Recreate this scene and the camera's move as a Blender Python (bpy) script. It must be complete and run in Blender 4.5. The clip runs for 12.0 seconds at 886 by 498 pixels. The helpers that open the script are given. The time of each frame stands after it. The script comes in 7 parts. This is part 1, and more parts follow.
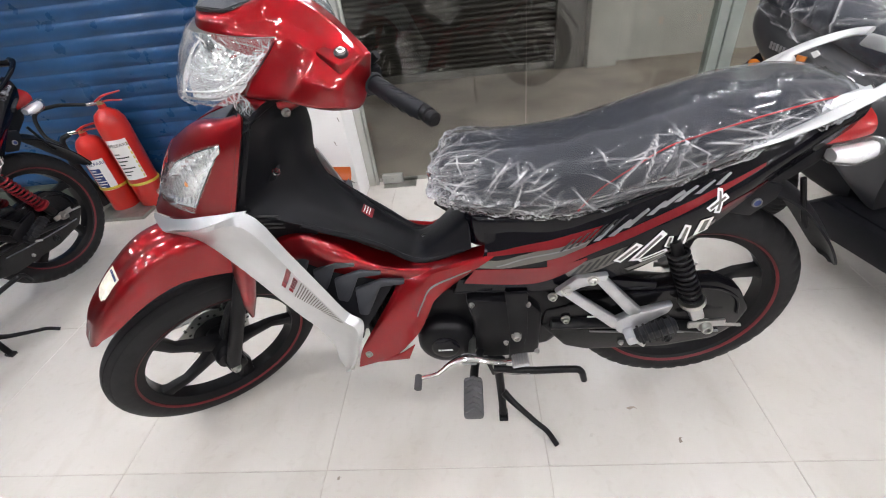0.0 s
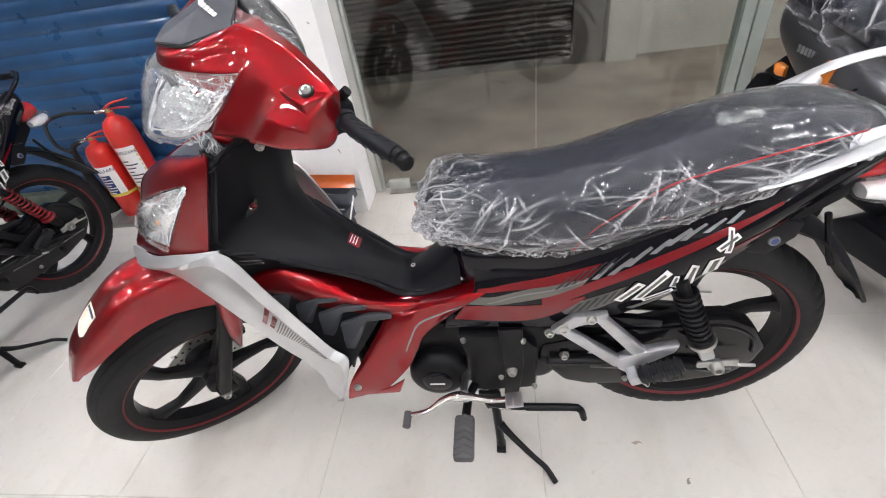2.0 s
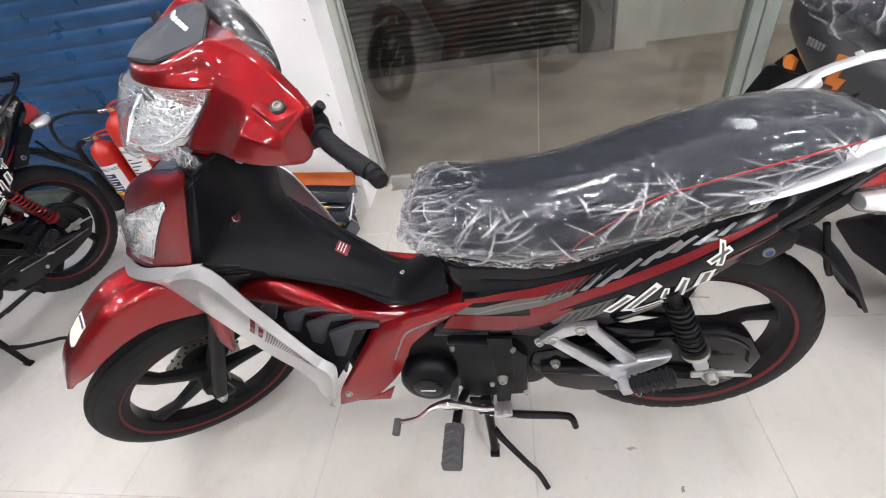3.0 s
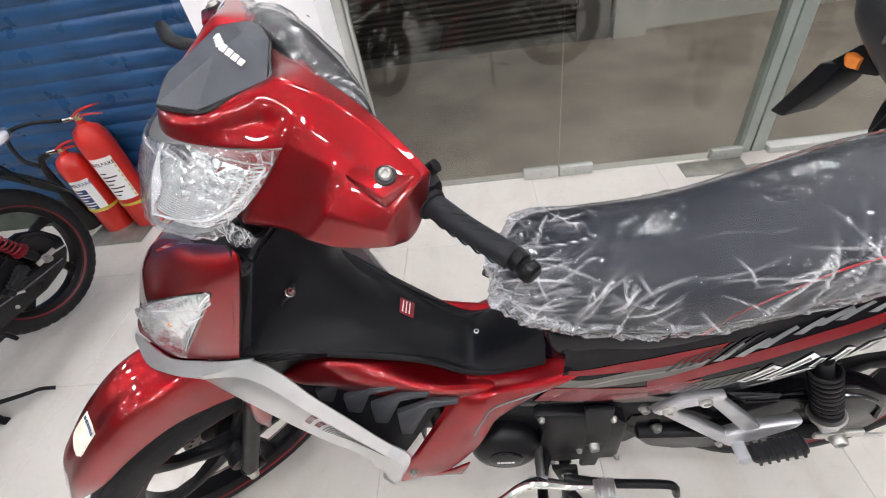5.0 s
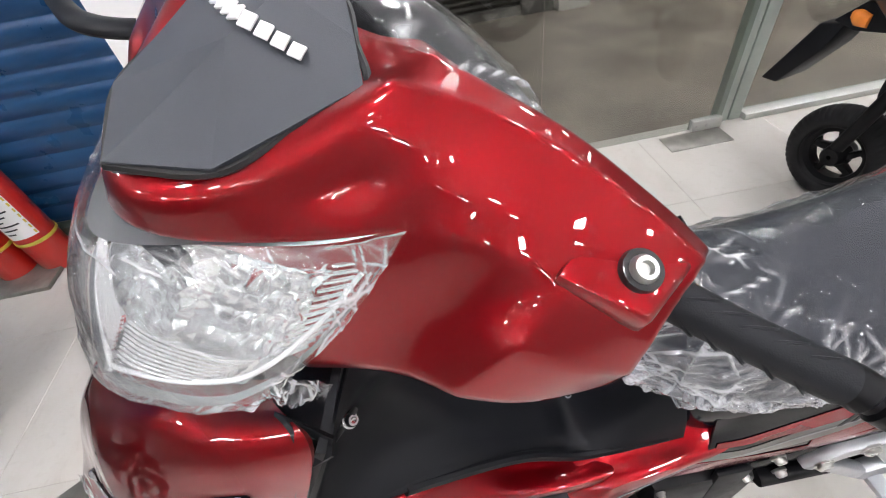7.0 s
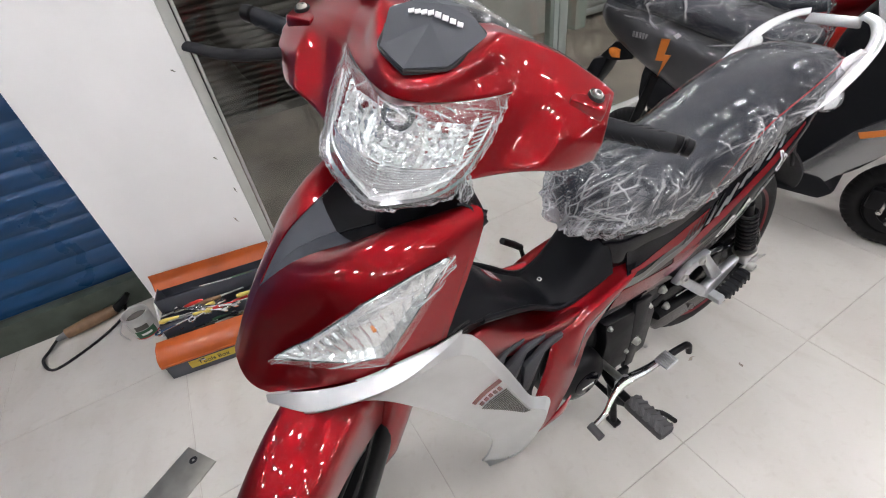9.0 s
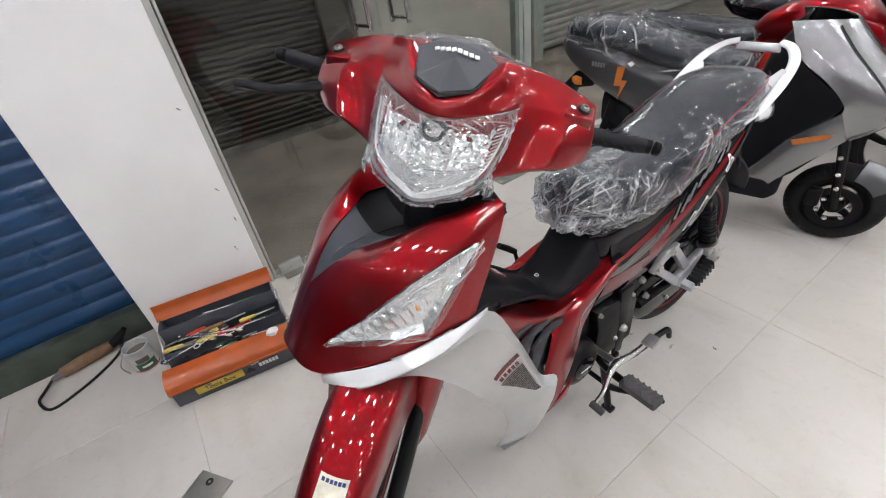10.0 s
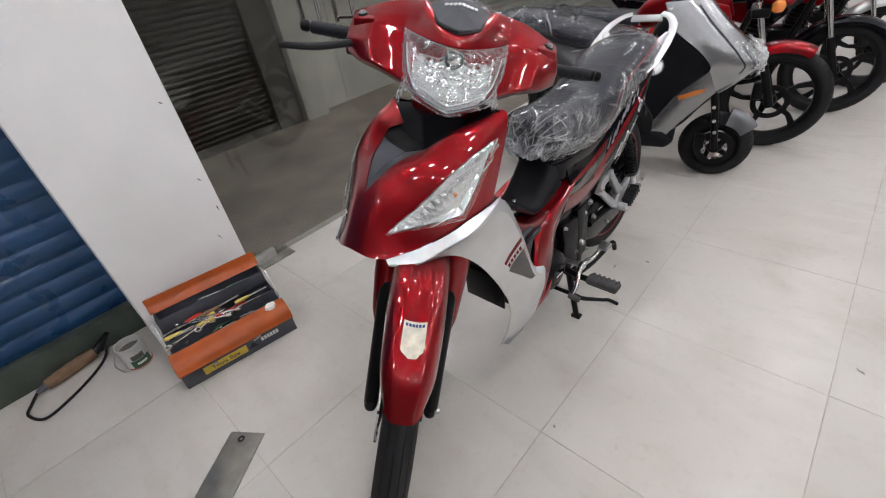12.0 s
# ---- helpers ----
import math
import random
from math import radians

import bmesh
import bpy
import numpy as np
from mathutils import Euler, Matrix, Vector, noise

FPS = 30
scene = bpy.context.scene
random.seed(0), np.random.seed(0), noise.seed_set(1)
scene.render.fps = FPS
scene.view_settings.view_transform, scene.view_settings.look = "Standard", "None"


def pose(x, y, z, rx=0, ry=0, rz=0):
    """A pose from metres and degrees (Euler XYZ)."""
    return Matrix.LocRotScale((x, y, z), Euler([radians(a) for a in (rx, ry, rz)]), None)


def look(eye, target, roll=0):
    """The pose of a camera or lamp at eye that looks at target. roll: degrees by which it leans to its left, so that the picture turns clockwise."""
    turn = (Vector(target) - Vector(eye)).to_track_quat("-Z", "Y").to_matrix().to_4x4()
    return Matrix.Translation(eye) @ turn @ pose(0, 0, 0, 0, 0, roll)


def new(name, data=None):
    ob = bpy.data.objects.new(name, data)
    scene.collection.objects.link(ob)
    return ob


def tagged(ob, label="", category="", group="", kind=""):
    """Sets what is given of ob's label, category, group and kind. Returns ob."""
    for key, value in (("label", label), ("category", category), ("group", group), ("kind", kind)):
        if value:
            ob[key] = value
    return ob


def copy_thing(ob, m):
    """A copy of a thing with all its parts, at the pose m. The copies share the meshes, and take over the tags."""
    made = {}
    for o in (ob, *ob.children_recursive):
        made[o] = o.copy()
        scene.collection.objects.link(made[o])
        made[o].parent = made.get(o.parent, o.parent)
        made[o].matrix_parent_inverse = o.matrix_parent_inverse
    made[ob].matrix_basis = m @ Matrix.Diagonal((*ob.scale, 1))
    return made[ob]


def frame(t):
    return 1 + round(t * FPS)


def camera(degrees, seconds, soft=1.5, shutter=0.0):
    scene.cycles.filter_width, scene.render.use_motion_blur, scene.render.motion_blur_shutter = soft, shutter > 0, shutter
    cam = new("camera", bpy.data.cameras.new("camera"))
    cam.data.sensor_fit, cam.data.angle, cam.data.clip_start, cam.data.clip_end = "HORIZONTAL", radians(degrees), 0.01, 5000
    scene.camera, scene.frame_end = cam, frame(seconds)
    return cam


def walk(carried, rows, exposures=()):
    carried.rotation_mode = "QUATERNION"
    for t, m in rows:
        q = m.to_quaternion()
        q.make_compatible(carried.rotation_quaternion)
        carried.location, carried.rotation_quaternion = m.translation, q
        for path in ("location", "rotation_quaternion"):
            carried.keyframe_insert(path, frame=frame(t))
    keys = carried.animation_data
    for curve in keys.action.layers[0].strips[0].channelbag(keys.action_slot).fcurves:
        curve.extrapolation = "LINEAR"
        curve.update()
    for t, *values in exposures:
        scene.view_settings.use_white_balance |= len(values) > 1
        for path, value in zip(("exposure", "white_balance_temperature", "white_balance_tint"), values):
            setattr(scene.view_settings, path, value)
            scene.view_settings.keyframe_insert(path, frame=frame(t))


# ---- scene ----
cam = camera(91.2, 12.0, soft=1.1)
PATH = [
    (0, (0.2, -0.868, 1.179), (0.019, 0.729, -0.011), -7.6),
    (0.5, (0.21, -0.843, 1.182), (0.008, 0.745, -0.017), -8.2),
    (1, (0.224, -0.808, 1.19), (0.009, 0.78, -0.007), -8.3),
    (1.5, (0.237, -0.781, 1.197), (-0.006, 0.8, -0.004), -8.8),
    (2, (0.266, -0.762, 1.212), (-0.005, 0.805, -0.002), -9.4),
    (2.5, (0.301, -0.748, 1.224), (-0.008, 0.807, 0.005), -10.3),
    (2.7, (0.318, -0.74, 1.227), (-0.008, 0.805, -0.002), -10.7),
    (4.3, (0.22, -0.586, 1.251), (-0.05, 0.908, -0.051), -11.8),
    (4.5, (0.183, -0.564, 1.257), (-0.068, 0.929, -0.05), -11.5),
    (5, (0.098, -0.52, 1.26), (-0.12, 0.974, -0.052), -10.7),
    (5.5, (0.04, -0.5, 1.25), (-0.202, 0.978, -0.077), -9.9),
    (6, (0.011, -0.429, 1.231), (-0.224, 1.042, -0.103), -9.1),
    (6.5, (-0.021, -0.307, 1.219), (-0.232, 1.137, -0.149), -10.6),
    (6.8, (-0.059, -0.271, 1.209), (-0.148, 1.153, -0.193), -10.3),
    (7, (-0.097, -0.275, 1.205), (-0.058, 1.153, -0.195), -10.5),
    (7.2, (-0.149, -0.294, 1.21), (0.037, 1.134, -0.178), -10.5),
    (7.5, (-0.214, -0.342, 1.222), (0.148, 1.071, -0.146), -10.8),
    (7.7, (-0.244, -0.373, 1.229), (0.206, 1.027, -0.127), -10.7),
    (9.3, (-0.476, -0.56, 1.26), (0.222, 0.863, 0.04), -8.5),
    (9.5, (-0.505, -0.576, 1.269), (0.21, 0.85, 0.063), -8.7),
    (10, (-0.569, -0.595, 1.283), (0.272, 0.811, 0.135), -8.7),
    (10.5, (-0.66, -0.614, 1.276), (0.318, 0.712, 0.142), -9.1),
    (11, (-0.798, -0.646, 1.283), (0.279, 0.602, 0.151), -9.3),
    (11.5, (-0.87, -0.668, 1.268), (0.233, 0.556, 0.134), -9.4),
    (12, (-0.93, -0.702, 1.256), (0.179, 0.513, 0.118), -9.6),
]
EXPOSURES = [(0, .79), (2.5, .82), (5.5, .84), (7, .77), (9.5, .36), (10.5, .27), (12, .08)]
walk(cam, [(t, look(eye, target, roll)) for t, eye, target, roll in PATH], EXPOSURES)

# ---------------------------------------------------------------- world and exposure
world = bpy.data.worlds.new("world")
world.use_nodes = True
world.node_tree.nodes["Background"].inputs[0].default_value = (0.75, 0.85, 1.0, 1)
world.node_tree.nodes["Background"].inputs[1].default_value = 0.15
scene.world = world
LAMP_POWER = 78.0


# ---------------------------------------------------------------- materials
def material(name, colour, rough=0.5, metal=0.0, coat=0.0, spread=0.08, scale=6.0, grain=0.0, grain_scale=300.0,
             trans=0.0, ior=1.45, alpha=1.0, emit=0.0, rough_var=0.0, coat_rough=0.03, random=0.0, spec=0.5):
    m = bpy.data.materials.new(name)
    m.use_nodes = True
    nt = m.node_tree
    b = nt.nodes["Principled BSDF"]
    b.inputs["Roughness"].default_value = rough
    b.inputs["Metallic"].default_value = metal
    b.inputs["Coat Weight"].default_value = coat
    b.inputs["Coat Roughness"].default_value = coat_rough
    b.inputs["Transmission Weight"].default_value = trans
    b.inputs["IOR"].default_value = ior
    b.inputs["Alpha"].default_value = alpha
    b.inputs["Specular IOR Level"].default_value = spec
    c = (*colour, 1)
    b.inputs["Base Color"].default_value = c
    if emit:
        b.inputs["Emission Color"].default_value = c
        b.inputs["Emission Strength"].default_value = emit
        return m
    co = nt.nodes.new("ShaderNodeTexCoord")
    if spread:
        n1 = nt.nodes.new("ShaderNodeTexNoise")
        n1.inputs["Scale"].default_value, n1.inputs["Detail"].default_value = scale, 8.0
        nt.links.new(co.outputs["Object"], n1.inputs["Vector"])
        ramp = nt.nodes.new("ShaderNodeValToRGB")
        ramp.color_ramp.elements[0].position, ramp.color_ramp.elements[1].position = 0.3, 0.7
        ramp.color_ramp.elements[0].color = (*[v * (1 - spread) for v in colour], 1)
        ramp.color_ramp.elements[1].color = (*[min(1, v * (1 + spread)) for v in colour], 1)
        nt.links.new(n1.outputs["Fac"], ramp.inputs["Fac"])
        last = ramp.outputs["Color"]
        if random:
            info = nt.nodes.new("ShaderNodeObjectInfo")
            hsv = nt.nodes.new("ShaderNodeHueSaturation")
            mr = nt.nodes.new("ShaderNodeMapRange")
            mr.inputs[3].default_value, mr.inputs[4].default_value = 1 - random, 1 + random
            nt.links.new(info.outputs["Random"], mr.inputs[0])
            nt.links.new(mr.outputs[0], hsv.inputs["Value"])
            nt.links.new(last, hsv.inputs["Color"])
            last = hsv.outputs["Color"]
        nt.links.new(last, b.inputs["Base Color"])
    if rough_var:
        n2 = nt.nodes.new("ShaderNodeTexNoise")
        n2.inputs["Scale"].default_value, n2.inputs["Detail"].default_value = scale * 2.3, 6.0
        nt.links.new(co.outputs["Object"], n2.inputs["Vector"])
        mr = nt.nodes.new("ShaderNodeMapRange")
        mr.inputs[3].default_value, mr.inputs[4].default_value = max(0.01, rough - rough_var), rough + rough_var
        nt.links.new(n2.outputs["Fac"], mr.inputs[0])
        nt.links.new(mr.outputs[0], b.inputs["Roughness"])
    if grain:
        n3 = nt.nodes.new("ShaderNodeTexNoise")
        n3.inputs["Scale"].default_value, n3.inputs["Detail"].default_value = grain_scale, 4.0
        nt.links.new(co.outputs["Object"], n3.inputs["Vector"])
        bump = nt.nodes.new("ShaderNodeBump")
        bump.inputs["Strength"].default_value, bump.inputs["Distance"].default_value = grain, 0.002
        nt.links.new(n3.outputs["Fac"], bump.inputs["Height"])
        nt.links.new(bump.outputs["Normal"], b.inputs["Normal"])
    return m


def clear_film(name, colour, gloss, ior, crease, crease_scale, rough=0.08, haze=0.0):
    """Thin see-through sheet: what lies behind shows through, gloss lies on top; crease is the relief of its wrinkles."""
    m = bpy.data.materials.new(name)
    m.use_nodes = True
    nt = m.node_tree
    nt.nodes.remove(nt.nodes["Principled BSDF"])
    out = nt.nodes["Material Output"]
    clear = nt.nodes.new("ShaderNodeBsdfTransparent")
    clear.inputs[0].default_value = (*colour, 1)
    shine = nt.nodes.new("ShaderNodeBsdfGlossy")
    shine.inputs["Roughness"].default_value = rough
    face = nt.nodes.new("ShaderNodeLayerWeight")
    face.inputs["Blend"].default_value = 0.5
    graze = nt.nodes.new("ShaderNodeMath")
    graze.operation = "POWER"
    graze.inputs[1].default_value = 5.0
    nt.links.new(face.outputs["Facing"], graze.inputs[0])
    straight = ((ior - 1) / (ior + 1)) ** 2
    fres = nt.nodes.new("ShaderNodeMath")
    fres.operation = "MULTIPLY_ADD"
    fres.inputs[1].default_value, fres.inputs[2].default_value = 1 - straight, straight
    nt.links.new(graze.outputs[0], fres.inputs[0])
    mul = nt.nodes.new("ShaderNodeMath")
    mul.operation, mul.use_clamp = "MULTIPLY_ADD", True
    mul.inputs[1].default_value, mul.inputs[2].default_value = gloss, 0.015
    nt.links.new(fres.outputs[0], mul.inputs[0])
    mix = nt.nodes.new("ShaderNodeMixShader")
    nt.links.new(mul.outputs[0], mix.inputs[0])
    base = clear.outputs[0]
    if haze:
        veil = nt.nodes.new("ShaderNodeBsdfDiffuse")
        veil.inputs[0].default_value = (0.85, 0.86, 0.88, 1)
        mv = nt.nodes.new("ShaderNodeMixShader")
        mv.inputs[0].default_value = haze
        nt.links.new(base, mv.inputs[1])
        nt.links.new(veil.outputs[0], mv.inputs[2])
        base = mv.outputs[0]
    nt.links.new(base, mix.inputs[1])
    nt.links.new(shine.outputs[0], mix.inputs[2])
    nt.links.new(mix.outputs[0], out.inputs["Surface"])
    if crease:
        co = nt.nodes.new("ShaderNodeTexCoord")
        warp = nt.nodes.new("ShaderNodeTexNoise")
        warp.inputs["Scale"].default_value, warp.inputs["Detail"].default_value = crease_scale * 0.6, 3.0
        nt.links.new(co.outputs["Object"], warp.inputs["Vector"])
        add = nt.nodes.new("ShaderNodeVectorMath")
        add.operation = "MULTIPLY_ADD"
        add.inputs[1].default_value = (0.10, 0.10, 0.10)
        nt.links.new(warp.outputs["Color"], add.inputs[0])
        nt.links.new(co.outputs["Object"], add.inputs[2])
        vor = nt.nodes.new("ShaderNodeTexVoronoi")
        vor.feature = "DISTANCE_TO_EDGE"
        vor.inputs["Scale"].default_value = crease_scale
        nt.links.new(add.outputs[0], vor.inputs["Vector"])
        n2 = nt.nodes.new("ShaderNodeTexNoise")
        n2.inputs["Scale"].default_value, n2.inputs["Detail"].default_value = crease_scale * 2.5, 6.0
        n2.inputs["Distortion"].default_value = 1.5
        nt.links.new(co.outputs["Object"], n2.inputs["Vector"])
        ma = nt.nodes.new("ShaderNodeMath")
        ma.operation = "ADD"
        nt.links.new(vor.outputs["Distance"], ma.inputs[0])
        nt.links.new(n2.outputs["Fac"], ma.inputs[1])
        bump = nt.nodes.new("ShaderNodeBump")
        bump.inputs["Strength"].default_value, bump.inputs["Distance"].default_value = crease, 0.02
        nt.links.new(ma.outputs[0], bump.inputs["Height"])
        nt.links.new(bump.outputs["Normal"], shine.inputs["Normal"])
        nt.links.new(bump.outputs["Normal"], face.inputs["Normal"])
    return m


def folded_film(name, tint, gloss, haze, veil, ripple, rough=0.05):
    """Clear wrapping sheet; the mesh layer "crumple" marks its folds, whitened for their haze and, in colour, for lamp
    glints.
    """
    m = clear_film(name, tint, gloss, 1.5, 0.0, 1.0, rough, 0.02)
    nt = m.node_tree
    veil_mix = [n for n in nt.nodes if n.type == "MIX_SHADER" and any(l.from_node.type == "BSDF_DIFFUSE" for l in n.inputs[2].links)][0]
    shine = [n for n in nt.nodes if n.type == "BSDF_GLOSSY"][0]
    face = [n for n in nt.nodes if n.type == "LAYER_WEIGHT"][0]
    co = nt.nodes.new("ShaderNodeTexCoord")
    att = nt.nodes.new("ShaderNodeAttribute")
    att.attribute_name = "crumple"
    # white along the folds: their haze, plus lamp glints put into the colour
    fold_glint = nt.nodes.new("ShaderNodeMath")
    fold_glint.operation, fold_glint.use_clamp = "MULTIPLY_ADD", True
    fold_glint.inputs[1].default_value, fold_glint.inputs[2].default_value = haze, veil
    nt.links.new(att.outputs["Fac"], fold_glint.inputs[0])
    nt.links.new(fold_glint.outputs[0], veil_mix.inputs[0])
    wave = nt.nodes.new("ShaderNodeTexNoise")
    wave.inputs["Scale"].default_value, wave.inputs["Detail"].default_value, wave.inputs["Distortion"].default_value = 60.0, 6.0, 1.0
    nt.links.new(co.outputs["Object"], wave.inputs["Vector"])
    bump = nt.nodes.new("ShaderNodeBump")
    bump.inputs["Strength"].default_value, bump.inputs["Distance"].default_value = ripple, 0.008
    nt.links.new(wave.outputs["Fac"], bump.inputs["Height"])
    nt.links.new(bump.outputs["Normal"], shine.inputs["Normal"])
    nt.links.new(bump.outputs["Normal"], face.inputs["Normal"])
    return m


RED = material("candy_red_paint", (0.262, 0.0020, 0.0064), 0.36, 0.93, 1.0, 0.05, 14, 0.015, 900, coat_rough=0.008)
DARK_GREY = material("dark_grey_scooter_paint", (0.055, 0.056, 0.060), 0.36, 0.4, 0.5, 0.06, 12, 0.02, 900)
DARK_RED = material("dark_red_paint", (0.22, 0.006, 0.012), 0.35, 0.3, 0.6, 0.06, 14)
SILVER = material("silver_paint", (0.62, 0.63, 0.64), 0.33, 0.8, 0.4, 0.04, 20, 0.02, 1200)
GREY_METAL = material("grey_metallic_paint", (0.17, 0.175, 0.185), 0.30, 0.9, 0.8, 0.05, 12, 0.02, 1000)
PLASTIC = material("black_textured_plastic", (0.006, 0.0065, 0.0085), 0.46, 0, 0, 0.15, 20, 0.10, 1400, rough_var=0.06, spec=0.22)
GREY_PLASTIC = material("dark_grey_textured_plastic", (0.048, 0.053, 0.064), 0.50, 0, 0, 0.08, 18, 0.10, 1500, rough_var=0.05)
FIN_PLASTIC = material("dark_textured_plastic", (0.040, 0.043, 0.050), 0.45, 0, 0, 0.1, 18, 0.10, 1500, rough_var=0.05, spec=0.35)
GLOSS_BLACK = material("gloss_black_paint", (0.003, 0.003, 0.005), 0.10, 0, 0.0, 0.1, 9, spec=0.32)
SATIN_BLACK = material("satin_black_metal", (0.0045, 0.0045, 0.0055), 0.36, 0.0, 0.0, 0.15, 25, 0.05, 500, rough_var=0.1, spec=0.22)
CASE_BLACK = material("gloss_black_case_paint", (0.0045, 0.0045, 0.0055), 0.20, 0, 0.0, 0.12, 14, 0.03, 500, rough_var=0.06, spec=0.35)
RUBBER = material("tyre_rubber", (0.010, 0.010, 0.011), 0.62, 0, 0, 0.18, 30, 0.12, 600, rough_var=0.1, spec=0.3)
GRIP_RUBBER = material("grip_rubber", (0.009, 0.010, 0.013), 0.5, 0, 0, 0.12, 40, 0.12, 900, spec=0.28)
GREY_RUBBER = material("grey_pedal_rubber", (0.060, 0.060, 0.062), 0.7, 0, 0, 0.15, 40, 0.15, 500)
CHROME = material("chrome", (0.80, 0.80, 0.80), 0.10, 1.0, 0, 0.03, 30, rough_var=0.05)
STEEL = material("zinc_steel", (0.52, 0.52, 0.50), 0.32, 1.0, 0, 0.12, 40, 0.05, 700, rough_var=0.1)
ALLOY = material("cast_alloy", (0.50, 0.51, 0.53), 0.42, 0.9, 0, 0.08, 30, 0.10, 700)
BRASS = material("yellow_zinc", (0.55, 0.45, 0.22), 0.3, 1.0, 0, 0.1, 30)
INDICATOR_MIRROR = material("indicator_mirror", (0.94, 0.95, 0.96), 0.14, 0.86, 0, 0.02, 60)
REFLECTOR = material("lamp_reflector", (0.94, 0.95, 0.96), 0.22, 0.50, 0, 0.02, 60)
MIRROR = material("faceted_lamp_mirror", (0.94, 0.95, 0.96), 0.12, 0.80, 0, 0.02, 60)
CLEAR = clear_film("clear_lens", (0.97, 0.98, 0.98), 1.3, 1.5, 0.05, 60, 0.03)
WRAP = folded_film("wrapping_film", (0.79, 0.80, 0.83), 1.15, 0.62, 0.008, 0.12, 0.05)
LAMP_WRAP = folded_film("lamp_film", (0.975, 0.98, 0.985), 1.2, 0.65, 0.03, 0.20, 0.07)
GLASS = clear_film("door_glass", (0.80, 0.82, 0.80), 1.0, 1.5, 0.0, 1.0, 0.015)
SEAT_VINYL = material("seat_vinyl", (0.020, 0.023, 0.031), 0.5, 0, 0, 0.12, 30, 0.15, 900, spec=0.35)
RED_TRIM = material("red_trim", (0.32, 0.010, 0.016), 0.4, 0, 0.2, 0.05, 20)
STRIPE_RED = material("red_rim_line", (0.13, 0.006, 0.010), 0.4, 0, 0, 0.1, 20)
DECAL_SILVER = material("silver_decal", (0.22, 0.22, 0.225), 0.32, 0.5, 0.3, 0.08, 20)
DECAL_WHITE = material("white_decal", (0.80, 0.80, 0.79), 0.35, 0, 0.3, 0.03, 20)
DECAL_GREY = material("olive_grey_decal", (0.115, 0.108, 0.098), 0.35, 0.3, 0.3, 0.08, 20)
DECAL_BLACK = material("black_decal", (0.012, 0.012, 0.013), 0.35, 0, 0.3, 0.05, 20)
DECAL_RED = material("red_decal", (0.16, 0.004, 0.008), 0.22, 0.2, 0.4, 0.05, 20)
DECAL_ORANGE = material("orange_decal", (0.52, 0.15, 0.02), 0.35, 0, 0.4, 0.05, 20)
DECAL_BLUE = material("blue_decal", (0.02, 0.04, 0.16), 0.35, 0, 0.3, 0.05, 20)
DECAL_YELLOW = material("yellow_decal", (0.62, 0.46, 0.06), 0.45, 0, 0.1, 0.08, 20)
STICKER = material("worn_sticker", (0.74, 0.70, 0.58), 0.6, 0, 0, 0.18, 60)
AMBER = material("amber_lens", (0.75, 0.22, 0.03), 0.2, 0, 0.5, 0.1, 30)
TAIL_RED = material("tail_lens", (0.35, 0.01, 0.012), 0.12, 0, 0.6, 0.1, 30)
TILE = material("cream_floor_tile", (0.57, 0.548, 0.51), 0.24, 0, 0, 0.03, 1.7, 0.02, 90, rough_var=0.08, random=0.02, spec=0.4)


def trodden(m, dirt, amount):
    """Dusty patches and streaks over a floor material, running on from piece to piece."""
    nt = m.node_tree
    b = nt.nodes["Principled BSDF"]
    clean = b.inputs["Base Color"].links[0].from_socket
    place = nt.nodes.new("ShaderNodeNewGeometry")
    masks = []
    for scale, low, high, stretch in ((1.3, 0.42, 0.72, (1, 1, 1)), (6.5, 0.50, 0.78, (1, 0.45, 1)), (34.0, 0.56, 0.80, (1, 1, 1))):
        mp = nt.nodes.new("ShaderNodeMapping")
        mp.inputs["Rotation"].default_value, mp.inputs["Scale"].default_value = (0, 0, 0.6), stretch
        nt.links.new(place.outputs["Position"], mp.inputs["Vector"])
        n = nt.nodes.new("ShaderNodeTexNoise")
        n.inputs["Scale"].default_value, n.inputs["Detail"].default_value, n.inputs["Distortion"].default_value = scale, 8.0, 0.7
        nt.links.new(mp.outputs[0], n.inputs["Vector"])
        r = nt.nodes.new("ShaderNodeMapRange")
        r.inputs[1].default_value, r.inputs[2].default_value = low, high
        nt.links.new(n.outputs["Fac"], r.inputs[0])
        masks.append(r.outputs[0])
    total = None
    for k, w in zip(masks, (0.55, 0.55, 0.40)):
        f = nt.nodes.new("ShaderNodeMath")
        f.operation, f.use_clamp = "MULTIPLY_ADD", True
        f.inputs[1].default_value = w * amount
        nt.links.new(k, f.inputs[0])
        if total:
            nt.links.new(total, f.inputs[2])
        else:
            f.inputs[2].default_value = 0.0
        total = f.outputs[0]
    mix = nt.nodes.new("ShaderNodeMix")
    mix.data_type = "RGBA"
    mix.inputs[7].default_value = (*dirt, 1)
    nt.links.new(total, mix.inputs[0])
    nt.links.new(clean, mix.inputs[6])
    nt.links.new(mix.outputs[2], b.inputs["Base Color"])


trodden(TILE, (0.33, 0.285, 0.225), 0.42)
GROUT = material("tile_joint", (0.45, 0.42, 0.37), 0.8, 0, 0, 0.2, 20)
UNSEEN_WALL = material("unseen_wall_grey", (0.26, 0.255, 0.25), 0.6, 0, 0, 0.05, 3.0, 0.10, 60)
WALL = material("white_wall_paint", (0.90, 0.90, 0.90), 0.6, 0, 0, 0.04, 3.0, 0.10, 60)
CEIL = material("ceiling_paint", (0.72, 0.72, 0.72), 0.8, 0, 0, 0.04, 3.0, 0.1, 60)
